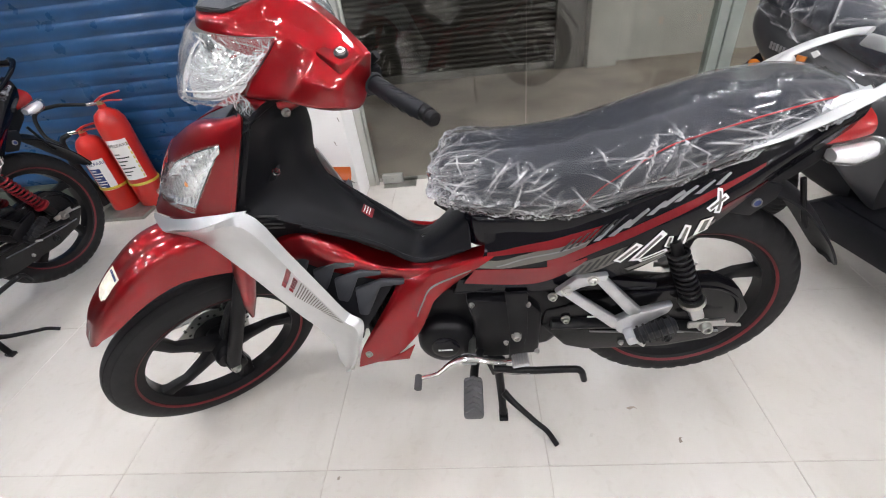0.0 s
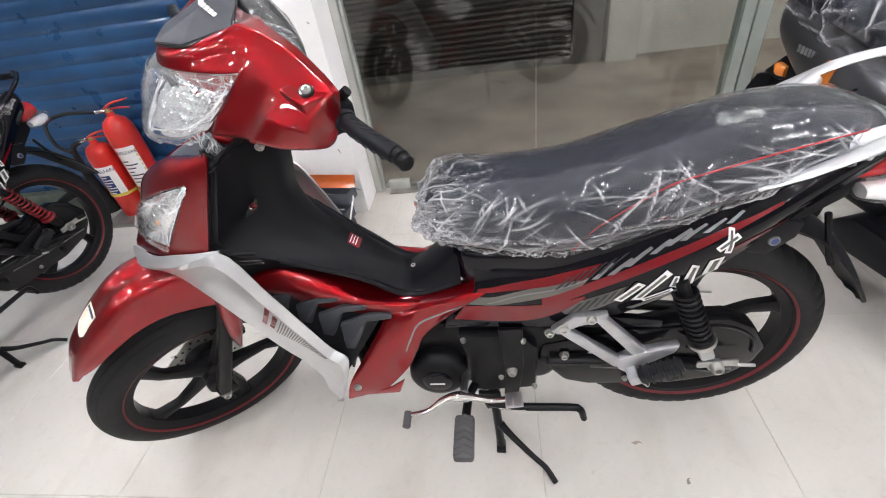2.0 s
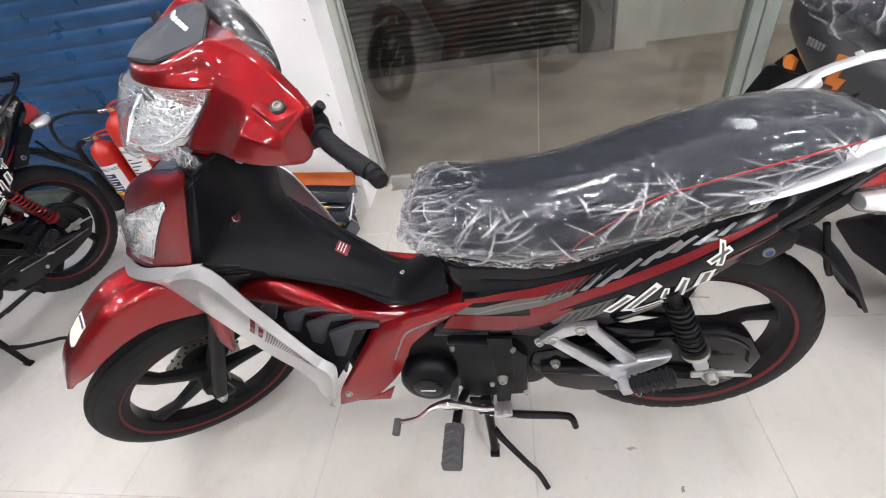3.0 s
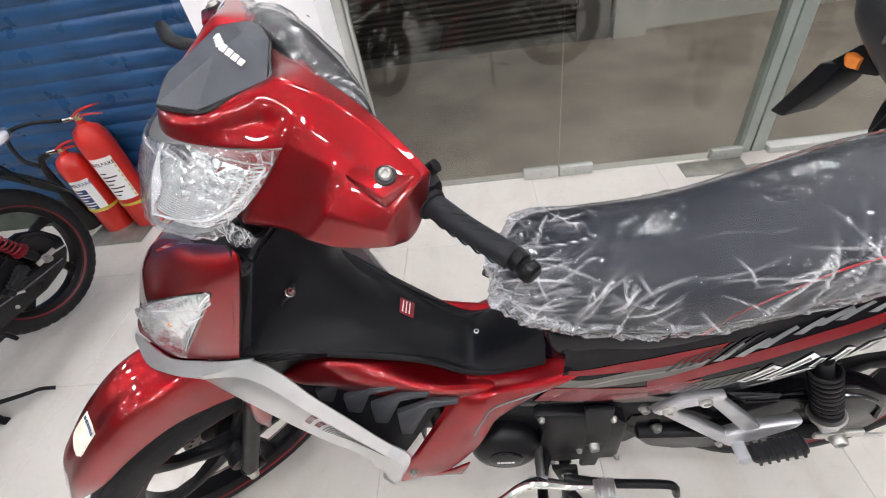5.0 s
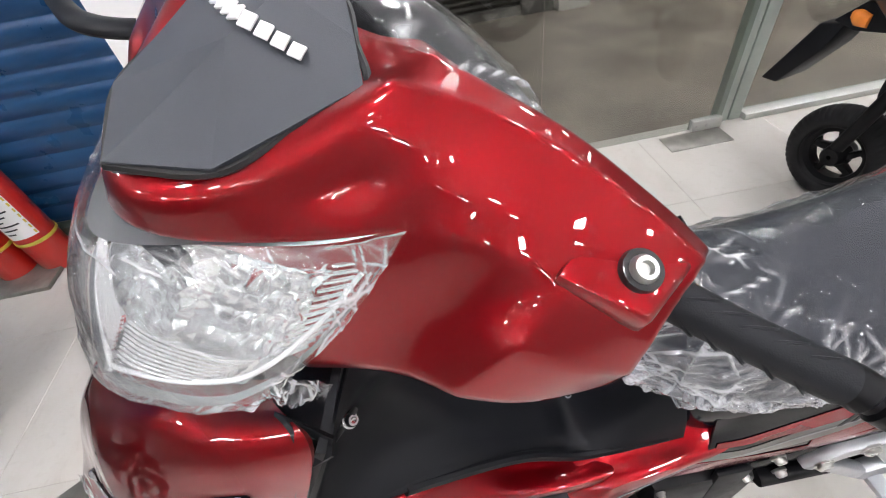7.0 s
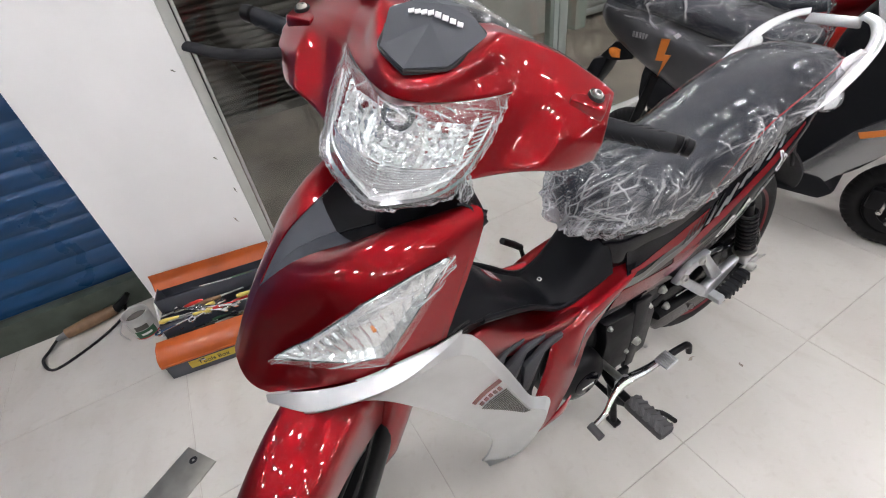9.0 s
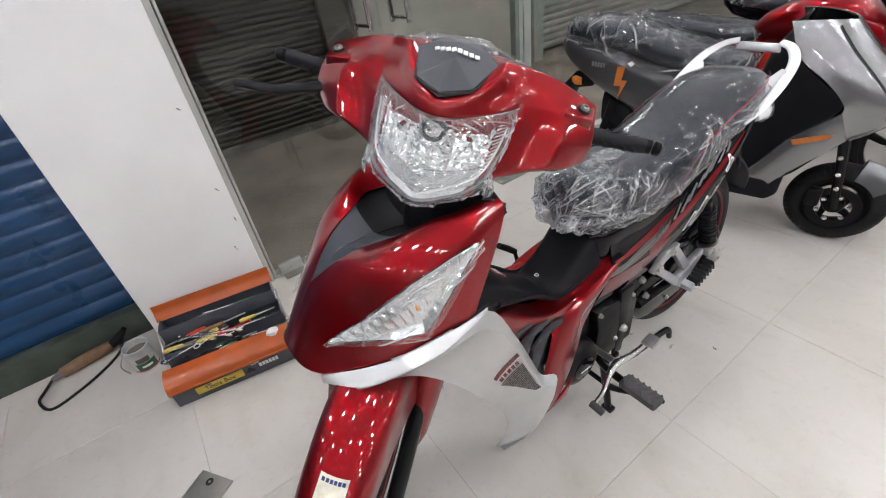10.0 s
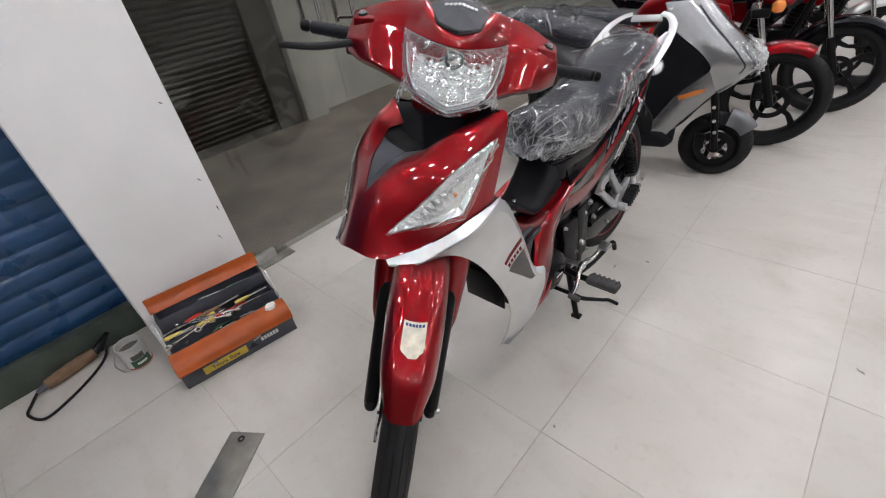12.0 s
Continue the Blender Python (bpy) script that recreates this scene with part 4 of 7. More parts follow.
BLADE = Patch([
    [(.262, -.080, .606), (.255, -.095, .599), (.215, -.108, .575), (.150, -.108, .528)],
    [(.160, -.068, .578), (.158, -.090, .571), (.140, -.113, .560), (.112, -.114, .500)],
    [(.075, -.060, .556), (.074, -.086, .548), (.072, -.116, .540), (.078, -.120, .470)],
    [(.020, -.074, .548), (.026, -.096, .542), (.040, -.124, .500), (.058, -.127, .430)],
    [(-.020, -.110, .490), (-.010, -.122, .478), (.010, -.134, .440), (.035, -.132, .385)],
    [(-.075, -.134, .410), (-.065, -.142, .402), (-.040, -.146, .378), (.000, -.140, .345)],
    [(-.118, -.150, .345), (-.108, -.152, .340), (-.085, -.153, .325), (-.040, -.148, .312)],
    [(-.140, -.152, .280), (-.134, -.153, .282), (-.120, -.152, .286), (-.098, -.150, .290)],
])
for side in (1, -1):
    g1, g2 = ARM.grid(40, 16), BLADE.grid(40, 12)
    k3 = np.array([1, side, 1])
    sc = put("side_cover", joined(shell_data(g1 * k3, 0.004, 0, side < 0), shell_data(g2 * k3, 0.004, 0.001, side < 0)), RED, bike)
    line = BLADE.grid(40, 3, (0.04, 0.52), lambda u: 0.80 + 0.04 * u, lambda u: 0.825 + 0.04 * u) * k3
    put("pinstripe", shell_data(line, 0.0008, 0.0020, side < 0), DECAL_SILVER, sc, "thin silver line")
    hook = slab([(-.098, .292), (-.02, .322), (.018, .352), (-.004, .300), (-.05, .296)], 0.006, 0.002, Matrix.Translation((0, -0.148 * side, 0)))
    put("cover_edge", hook, RED, sc)
    bolt("cover_bolt", (-.103, -.1545 * side, .330), (0, -side, 0.1), 0.0075, STEEL, sc, 0.006)
    # dark louvres between leg shield and side cover
    LV = Patch([
        [(-.270, -.120, .655), (-.255, -.135, .620)],
        [(-.205, -.112, .612), (-.205, -.140, .560)],
        [(-.120, -.110, .575), (-.165, -.146, .480)],
        [(-.010, -.105, .520), (-.118, -.150, .378)],
    ])
    lv = shell("louvre_panel", LV.grid(24, 8) * k3, PLASTIC, bike, 0.004, -0.006, side < 0, "dark grey plastic louvre panel")
    for q, (x, z, l, w) in enumerate(((-.226, .616, .080, .024), (-.184, .588, .096, .027), (-.142, .558, .108, .030), (-.100, .526, .116, .033))):
        fin = [(0, 0), (l * 0.55, w * 0.5), (l, w * 0.25), (l * 0.98, -w * 0.15), (l * 0.5, -w * 0.1), (w * 0.4, -l * 0.75), (-w * 0.25, -l * 0.70)]
        put("fin", slab([(x + a, z + b) for a, b in fin], 0.012, 0.003, Matrix.Translation((0, -0.123 * side, 0)) @ Matrix.Translation((x, 0, z)) @ Matrix.Rotation(radians(8 * side), 4, "Z") @ Matrix.Translation((-x, 0, -z))), FIN_PLASTIC, lv, "chevron louvre")

# tail panels
SIDE = [
    [(.205, -.094, .602), (.195, -.106, .572), (.150, -.106, .505)],
    [(.258, -.096, .619), (.265, -.112, .560), (.295, -.102, .480)],
    [(.359, -.097, .616), (.375, -.115, .556), (.412, -.102, .478)],
    [(.450, -.098, .642), (.472, -.119, .582), (.512, -.104, .506)],
    [(.560, -.098, .690), (.576, -.121, .634), (.602, -.106, .562)],
    [(.680, -.098, .748), (.682, -.119, .702), (.684, -.104, .638)],
    [(.775, -.094, .806), (.770, -.109, .763), (.762, -.094, .712)],
    [(.900, -.070, .868), (.900, -.078, .838), (.895, -.066, .800)],
]
SHOULDER = [(.205, -.088, .632), (.258, -.088, .642), (.359, -.088, .642), (.450, -.089, .666), (.560, -.089, .714), (.680, -.090, .770), (.775, -.086, .824), (.900, -.062, .876)]
TAIL = Patch([[t] + row for t, row in zip(SHOULDER, SIDE)])


def ribbon(P, upper, lower, lift, k3, nu=24, nv=4):
    """A printed strip on a surface between two lines of (u, v) points."""
    A, B = cr(np.array(upper, float), np.linspace(0, 1, nu)), cr(np.array(lower, float), np.linspace(0, 1, nu))
    G = np.zeros((nu, nv, 3))
    for q in range(nv):
        C = A + (B - A) * q / (nv - 1)
        G[:, q] = P.at(C[:, 0], C[:, 1])
    return shell_data(G * k3, 0.0006, lift)


def shrunk(quad, f):
    m = np.mean(np.array(quad), axis=0)
    return [tuple(m + (np.array(q) - m) * f) for q in quad]


# slanting strokes, outlined bars and a cross, each by its four corners
STROKES = [((.357, .468), (.417, .378), (.422, .398), (.376, .480)), ((.395, .494), (.459, .387), (.463, .412), (.413, .507)), ((.437, .496), (.502, .405), (.506, .434), (.453, .511)),
           ((.480, .471), (.545, .361), (.549, .395), (.494, .489)), ((.538, .440), (.584, .356), (.588, .390), (.551, .460)), ((.569, .417), (.623, .314), (.626, .370), (.581, .438)),
           ((.599, .423), (.648, .329), (.652, .362), (.611, .444)), ((.640, .435), (.682, .361), (.685, .391), (.652, .458)), ((.682, .438), (.713, .355), (.718, .389), (.693, .463)),
           ((.723, .434), (.748, .379), (.753, .405), (.736, .465))]
BARS = [((.425, .768), (.498, .661), (.511, .718), (.440, .821)), ((.462, .839), (.563, .644), (.572, .714), (.484, .880)), ((.484, .871), (.563, .899), (.566, .945), (.488, .918)),
        ((.558, .859), (.575, .753), (.586, .784), (.574, .925)), ((.585, .924), (.614, .707), (.629, .769), (.615, .986)), ((.637, .942), (.651, .771), (.686, .834), (.680, .999))]
CROSS = [((.660, .642), (.702, .584), (.712, .664), (.670, .721)), ((.680, .765), (.686, .481), (.696, .518), (.699, .831))]
for side in (1, -1):
    k3 = np.array([1, side, 1])
    tp = shell("tail_panel", TAIL.grid(64, 26) * k3, GLOSS_BLACK, bike, 0.004, 0.0, side < 0, "gloss black tail panel with printed stripes")
    put("grey_decal", ribbon(TAIL, [(.0, .66), (.111, .612), (.265, .474), (.396, .470)], [(.0, .78), (.102, .732), (.258, .600), (.357, .547)], 0.0010, k3), DECAL_GREY, tp, "olive grey printed band")
    put("grey_decal", ribbon(TAIL, [(.273, .739), (.359, .682), (.470, .660)], [(.278, .850), (.358, .840), (.440, .790)], 0.0010, k3), DECAL_GREY, tp, "olive grey printed band")
    put("grey_decal", ribbon(TAIL, [(.44, .93), (.56, .95), (.70, .93)], [(.45, .97), (.56, .985), (.70, .985)], 0.0010, k3), DECAL_GREY, tp)
    put("red_decal", ribbon(TAIL, [(.245, .610), (.376, .522), (.519, .496), (.633, .488), (.684, .481), (.800, .490)], [(.235, .740), (.366, .617), (.512, .586), (.630, .579), (.672, .569), (.800, .530)], 0.0013, k3), DECAL_RED, tp, "red printed band")
    put("red_decal", ribbon(TAIL, [(.02, .50), (.135, .474), (.305, .345), (.436, .352)], [(.02, .58), (.130, .545), (.298, .470), (.399, .455)], 0.0013, k3), DECAL_RED, tp, "red printed band")
    put("red_decal", ribbon(TAIL, [(.0, .80), (.112, .735), (.219, .700), (.360, .640)], [(.0, .985), (.105, .960), (.206, .900), (.360, .665)], 0.0013, k3), DECAL_RED, tp, "red printed band")
    put("red_decal", ribbon(TAIL, [(.690, .760), (.740, .776), (.837, .860)], [(.693, .820), (.757, .850), (.850, .930)], 0.0013, k3), DECAL_RED, tp)
    put("pale_line", ribbon(TAIL, [(.075, .711), (.218, .553), (.381, .478)], [(.075, .725), (.218, .567), (.381, .488)], 0.0018, k3), DECAL_SILVER, tp, "thin pale line")
    for k, q in enumerate(STROKES):
        put("stroke", ribbon(TAIL, q[:2], (q[3], q[2]), 0.0019, k3, 6, 3), DECAL_RED if k < 1 else DECAL_SILVER, tp, "slanting printed stroke")
    for k in range(7):
        u, v = .285 + .026 * k, .520 - .012 * k
        put("dark_stroke", ribbon(TAIL, [(u, v), (u + .050, v - .11)], [(u + .010, v), (u + .060, v - .11)], 0.0020, k3, 5, 3), DECAL_BLACK, tp)
        put("dark_stroke", ribbon(TAIL, [(u, v + .32), (u + .050, v + .20)], [(u + .010, v + .32), (u + .060, v + .20)], 0.0020, k3, 5, 3), DECAL_BLACK, tp)
    for q in BARS + CROSS:
        put("outline_bar", ribbon(TAIL, q[:2], (q[3], q[2]), 0.0024, k3, 8, 3), DECAL_WHITE, tp, "white outlined slanting bar")
    for q in BARS + CROSS:
        q = shrunk(q, 0.80)
        w = [tuple(np.array(a) * 0.74 + np.array(b) * 0.26) for a, b in ((q[0], q[3]), (q[1], q[2]), (q[2], q[1]), (q[3], q[0]))]
        put("bar_core", ribbon(TAIL, w[:2], (w[3], w[2]), 0.0030, k3, 8, 3), DECAL_GREY, tp)

# body under the seat, between the tail panels
core = []
for x, w, z0, z1 in ((.165, .060, .585, .668), (.200, .086, .585, .680), (.30, .092, .590, .675), (.42, .093, .605, .680), (.52, .094, .650, .705), (.64, .094, .705, .755), (.76, .090, .770, .820), (.86, .070, .815, .850)):
    core.append([(x, w * math.copysign(abs(math.cos(a)) ** 0.4, math.cos(a)), (z0 + z1) / 2 + (z1 - z0) / 2 * math.copysign(abs(math.sin(a)) ** 0.4, math.sin(a))) for a in np.linspace(0, 2 * math.pi, 32, endpoint=False)])
put("under_seat_body", loop_solid(cr(np.array(core), np.linspace(0, 1, 40))), GLOSS_BLACK, bike, "gloss black body under the seat")

# tail end, rear fender, lamps
put("tail_underside", slab([(.56, .60), (.66, .66), (.76, .725), (.87, .79), (.90, .78), (.88, .72), (.80, .66), (.70, .64), (.60, .57)], 0.10, 0.01), PLASTIC, bike)
put("side_plate", slab([(.690, .690), (.745, .715), (.800, .700), (.795, .668), (.755, .630), (.715, .640)], 0.012, 0.004, Matrix.Translation((0, -0.082, 0))), PLASTIC, bike, "black plastic plate with a round badge")
put("badge", lathe([(0.0001, -0.004), (0.0065, -0.004), (0.007, -0.003)], 20), DECAL_BLUE, bike, "round blue badge", Matrix.Translation((.758, -.088, .664)))
put("badge_ring", lathe([(0.007, -0.0045), (0.0095, -0.004), (0.010, 0.0), (0.007, 0.0)], 20), DECAL_SILVER, bike, "", Matrix.Translation((.758, -.088, .664)))
tail = put("tail_lamp", loop_solid(np.array([[(x, w * math.cos(a), z + h * math.sin(a)) for a in np.linspace(0, 2 * math.pi, 20, endpoint=False)] for x, w, z, h in ((.87, .060, .775, .030), (.91, .066, .785, .036), (.945, .060, .790, .034), (.960, .035, .790, .020))])), TAIL_RED, bike, "dark red tail lamp wrapped in film")
for side in (1, -1):
    put("tail_indicator", loop_solid(np.array([[(x, side * (y + w * math.cos(a)), z + h * math.sin(a)) for a in np.linspace(0, 2 * math.pi, 16, endpoint=False)] for x, y, w, z, h in ((.88, -.064, .018, .745, .012), (.915, -.072, .022, .748, .018), (.95, -.066, .018, .752, .016), (.962, -.060, .008, .754, .008))])), REFLECTOR, tail, "clear rear indicator")
    film_over("tail_film", cr(np.array([[(x, side * (y + w * math.cos(a)), z + h * math.sin(a)) for a in np.linspace(0, 2 * math.pi, 32, endpoint=False)] for x, y, w, z, h in ((.878, -.062, .022, .747, .017), (.915, -.070, .027, .750, .024), (.953, -.064, .023, .754, .021), (.968, -.058, .010, .756, .010))]), np.linspace(0, 1, 30)), LAMP_WRAP, tail, 0.001, "", None, (14, 2, (0.01, 0.03), (0.005, 0.008), (0.001, 0.002), (1, 0, 1), 0.8), True)
flap = shell("rear_fender", Patch([
    [(.80, -.055, .665), (.80, 0, .690), (.80, .055, .665)],
    [(.875, -.062, .625), (.885, 0, .645), (.875, .062, .625)],
    [(.955, -.072, .540), (.970, 0, .552), (.955, .072, .540)],
    [(1.020, -.050, .452), (1.032, 0, .455), (1.020, .050, .452)],
    [(1.032, -.020, .432), (1.036, 0, .432), (1.032, .020, .432)],
]).grid(26, 14), PLASTIC, bike, 0.005, label="black plastic rear mudguard flap")
put("fender_stay", tube([(.86, -.05, .69), (.89, -.055, .60), (.905, -.055, .57)], 0.006, 8), SATIN_BLACK, bike)

# seat
XS = [.108, .130, .165, .230, .310, .400, .500, .600, .700, .790, .850, .885, .897]
ZT = [.735, .790, .812, .812, .812, .818, .842, .868, .888, .895, .888, .868, .850]
ZB = [.725, .700, .682, .665, .652, .652, .675, .715, .760, .800, .822, .836, .845]
HW = [.020, .070, .098, .110, .116, .120, .122, .122, .120, .110, .090, .055, .015]


def seat_rings(puff=0.0, nu=60, nq=28, tuck=0.0):
    rings = []
    for x, zt, zb, hw in zip(XS, ZT, ZB, HW):
        ring = []
        for q in range(nq):
            a = 2 * math.pi * q / nq
            c, s = math.cos(a), math.sin(a)
            low = 1 - 0.16 * max(0.0, -s)
            y = (hw * low + puff) * math.copysign(abs(c) ** 0.62, c)
            zz = (zt + zb) / 2 + ((zt - zb) / 2 + puff) * math.copysign(abs(s) ** 0.62, s)
            if s > 0:
                zz -= 0.020 * abs(c) ** 3
            ring.append((x + (puff if x > 0.8 else -puff) * tuck, y, zz))
        rings.append(ring)
    return cr(np.array(rings), np.linspace(0, 1, nu))


seat = put("seat", loop_solid(seat_rings()), SEAT_VINYL, bike, "black vinyl seat with red piping under wrapping film")
pipe_x = np.linspace(0.395, 0.885, 16)
for side in (1, -1):
    path = []
    for x in pipe_x:
        hw, zt, zb = np.interp(x, XS, HW), np.interp(x, XS, ZT), np.interp(x, XS, ZB)
        f = min(1.0, (x - 0.395) / 0.15)
        path.append((x, side * (hw * (0.985 - 0.03 * f) + 0.0015), zb + (zt - zb) * (0.25 + 0.53 * f ** 0.6)))
    put("piping", tube(path, 0.0014, 8, 60), RED_TRIM, seat, "thin red piping")
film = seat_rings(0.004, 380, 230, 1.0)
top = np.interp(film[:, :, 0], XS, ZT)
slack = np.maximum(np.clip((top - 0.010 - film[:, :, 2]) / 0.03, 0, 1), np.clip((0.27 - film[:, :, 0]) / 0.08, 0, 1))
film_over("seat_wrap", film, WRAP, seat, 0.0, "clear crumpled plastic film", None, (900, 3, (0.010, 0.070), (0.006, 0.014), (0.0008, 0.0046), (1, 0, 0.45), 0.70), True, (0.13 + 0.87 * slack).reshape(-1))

# grab rail
RAIL = [(.676, -.126, .800), (.735, -.131, .826), (.815, -.131, .864), (.890, -.120, .902), (.938, -.090, .926), (.952, -.055, .936)]
for side in (1, -1):
    put("grab_arm", tube([(x, y * side, z) for x, y, z in RAIL], [0.004, 0.012, 0.014, 0.014, 0.0125, 0.011], 14, 44, 0.42), SILVER, bike, "silver painted grab rail arm")
    put("grab_foot", tube([(.80, -.09 * side, .845), (.86, -.115 * side, .882)], [0.016, 0.014], 10), SILVER, bike)
put("grab_bridge", slab([(-.060, -.014), (.060, -.014), (.054, .010), (-.054, .010)], 0.016, 0.005, Matrix.Translation((.952, 0, .922)) @ Matrix.Rotation(radians(90), 4, "Z") @ Matrix.Rotation(radians(20), 4, "X")), SILVER, bike)
put("rear_tongue", slab([(.86, .845), (.925, .858), (.93, .850), (.87, .832)], 0.07, 0.004), SILVER, bike)

# handlebar cowl, turned with the bars
def cage(name, net, creases, mat, parent, label="", m=None, level=3, rings=()):
    """A closed skin round the stations of net (each a ring of points); creases: sharpness of ring lines and of the two ends."""
    ns, nl = len(net), len(net[0])
    V, F = loop_solid(np.array(net, float))
    ob = put(name, (V, F), mat, parent, label, m, 180)
    layer = ob.data.attributes.new("crease_edge", "FLOAT", "EDGE")
    for k, e in enumerate(ob.data.edges):
        a, b = e.vertices
        w = 0.0
        if a // nl != b // nl and a % nl == b % nl:
            w = creases.get(a % nl, 0.0)
        elif a // nl == b // nl and a // nl in (0, ns - 1):
            w = 0.75
        elif a // nl == b // nl:
            for ring, first, last, sharp in rings:
                if a // nl == ring and first <= min(a % nl, b % nl) and max(a % nl, b % nl) <= last:
                    w = sharp
        layer.data[k].value = w
    mod = ob.modifiers.new("round", "SUBSURF")
    mod.levels = mod.render_levels = level
    return ob


# rings from the top rear edge over the crest, lamp edge and underside to the back
CLOOP = [
    [(-.100, 0, 1.138), (-.150, 0, 1.136), (-.266, 0, 1.124), (-.278, 0, 1.113), (-.287, 0, 1.102), (-.258, 0, 1.060), (-.296, 0, .996), (-.230, 0, .962), (-.110, 0, .970), (-.085, 0, 1.060)],
    [(-.102, -.044, 1.140), (-.150, -.045, 1.138), (-.243, -.042, 1.129), (-.249, -.047, 1.114), (-.250, -.052, 1.100), (-.240, -.045, 1.060), (-.282, -.045, 1.000), (-.220, -.045, .962), (-.108, -.045, .970), (-.085, -.045, 1.060)],
    [(-.116, -.068, 1.143), (-.154, -.075, 1.150), (-.178, -.073, 1.143), (-.188, -.083, 1.117), (-.206, -.094, 1.099), (-.225, -.080, 1.056), (-.262, -.078, 1.008), (-.200, -.080, .962), (-.105, -.080, .970), (-.085, -.070, 1.060)],
    [(-.106, -.106, 1.133), (-.130, -.110, 1.139), (-.148, -.109, 1.132), (-.165, -.112, 1.117), (-.182, -.111, 1.099), (-.228, -.098, 1.056), (-.264, -.092, 1.012), (-.205, -.100, .968), (-.100, -.100, .968), (-.084, -.100, 1.060)],
    [(-.097, -.145, 1.126), (-.116, -.149, 1.130), (-.130, -.148, 1.121), (-.147, -.150, 1.111), (-.164, -.150, 1.098), (-.190, -.142, 1.056), (-.228, -.134, 1.016), (-.190, -.140, .990), (-.104, -.140, .974), (-.086, -.145, 1.050)],
    [(-.090, -.182, 1.110), (-.104, -.185, 1.113), (-.117, -.185, 1.108), (-.130, -.186, 1.101), (-.152, -.187, 1.088), (-.188, -.184, 1.064), (-.219, -.174, 1.028), (-.180, -.184, .998), (-.110, -.182, .984), (-.086, -.182, 1.045)],
    [(-.084, -.216, 1.096), (-.096, -.218, 1.098), (-.108, -.218, 1.094), (-.120, -.218, 1.088), (-.144, -.220, 1.074), (-.172, -.215, 1.055), (-.196, -.208, 1.022), (-.160, -.216, 1.000), (-.114, -.216, .996), (-.088, -.216, 1.042)],
    [(-.083, -.232, 1.088), (-.094, -.233, 1.090), (-.104, -.234, 1.086), (-.114, -.234, 1.081), (-.138, -.237, 1.066), (-.150, -.240, 1.048), (-.148, -.240, 1.020), (-.128, -.239, 1.007), (-.112, -.235, 1.006), (-.090, -.233, 1.045)],
]
CLOOP = [[(x, -y, z) for x, y, z in r] for r in CLOOP[:0:-1]] + CLOOP
cage("handlebar_cowl", CLOOP, {1: 0.85, 3: 0.75, 4: 0.9, 5: 0.8, 6: 0.85, 0: 0.5}, RED, bike, "red painted handlebar cowl with creased sides", S,
     rings=((10, 1, 6, 0.9), (4, 1, 6, 0.9), (12, 4, 7, 0.8), (2, 4, 7, 0.8), (9, 1, 3, 0.6), (5, 1, 3, 0.6)))
for side in (1, -1):
    mount = slab([(-.155, -.040), (-.141, .008), (-.090, .010), (-.084, -.026), (-.098, -.040)], 0.018, 0.0035,
                 Matrix.Translation((0, -side * 0.220, 1.0825)) @ Matrix.Diagonal((1, side, 1, 1)) @ Matrix.Rotation(radians(90), 4, "X") @ Matrix.Rotation(radians(0), 4, "X"))
    mv = mount[0].copy()
    mv[:, 2] += (np.abs(mv[:, 1]) - 0.222) * -0.22 + (mv[:, 0] + 0.13) * 0.10 - 0.002
    put("mirror_mount", (mv, mount[1]), RED, bike, "", S)
    c = (-.124, -.210 * side, 1.0945)
    up = (-.10, -.22 * side, 1)
    bolt("mirror_socket", c, up, 0.0075, STEEL, bike, 0.006, S, "plated mirror thread socket")
    put("socket_ring", lathe([(0.0075, 0.002), (0.0108, 0.0025), (0.0117, 0.0), (0.0108, -0.004)], 24, "z"), DECAL_BLACK, bike, "", S @ Matrix.Translation(c) @ Vector(up).to_track_quat("Z", "Y").to_matrix().to_4x4())
put("cowl_base", loop_solid(np.array([[(x, w * math.cos(a), z + h * math.sin(a)) for a in np.linspace(0, 2 * math.pi, 24, endpoint=False)] for x, w, z, h in ((-.262, .050, .975, .022), (-.240, .076, .965, .032), (-.190, .080, .955, .036), (-.140, .074, .955, .030), (-.125, .05, .957, .020))])), RED, bike, "", S)
bolt("cowl_bolt", (-.203, -.0815, .946), (0, -1, -0.1), 0.007, STEEL, bike, 0.006, S)

# grey brow panel with a plain badge
rim_half = [(-.233, -.041, 1.1340), (-.196, -.052, 1.1395), (-.160, -.063, 1.1460), (-.145, -.043, 1.1535)]
rim_pts = [(-.262, 0, 1.1325)] + rim_half + [(-.132, -.024, 1.1590), (-.128, 0, 1.1605), (-.132, .024, 1.1590)] + [(x, -y, z) for x, y, z in rim_half[::-1]]
crest = [(-.225, 0, 1.1425), (-.186, 0, 1.1545), (-.150, 0, 1.1625)]
pv = rim_pts + crest
n = len(rim_pts)
pf = [(0, 1, n), (1, n + 1, n), (1, 2, n + 1), (2, n + 2, n + 1), (2, 3, n + 2), (3, 4, n + 2), (4, 5, n + 2), (5, 6, n + 2)]
mir = lambda i: (n - i) % n if i < n else i
pf = pf + [tuple(mir(i) for i in f)[::-1] for f in pf]
pv2 = [(x, y, z - 0.002) for x, y, z in pv] + [(x, y, z - 0.010) for x, y, z in rim_pts]
pf2 = pf + [(i, (i + 1) % n, (i + 1) % n + n + 3, i + n + 3) for i in range(n)] + [tuple(n + 3 + i for i in range(n))]
panel = put("brow_panel", (np.array(pv2), pf2), GREY_PLASTIC, bike, "matt dark grey brow panel with a centre crease", S, 5)
edge_pts = np.array(rim_pts + rim_pts[:1])
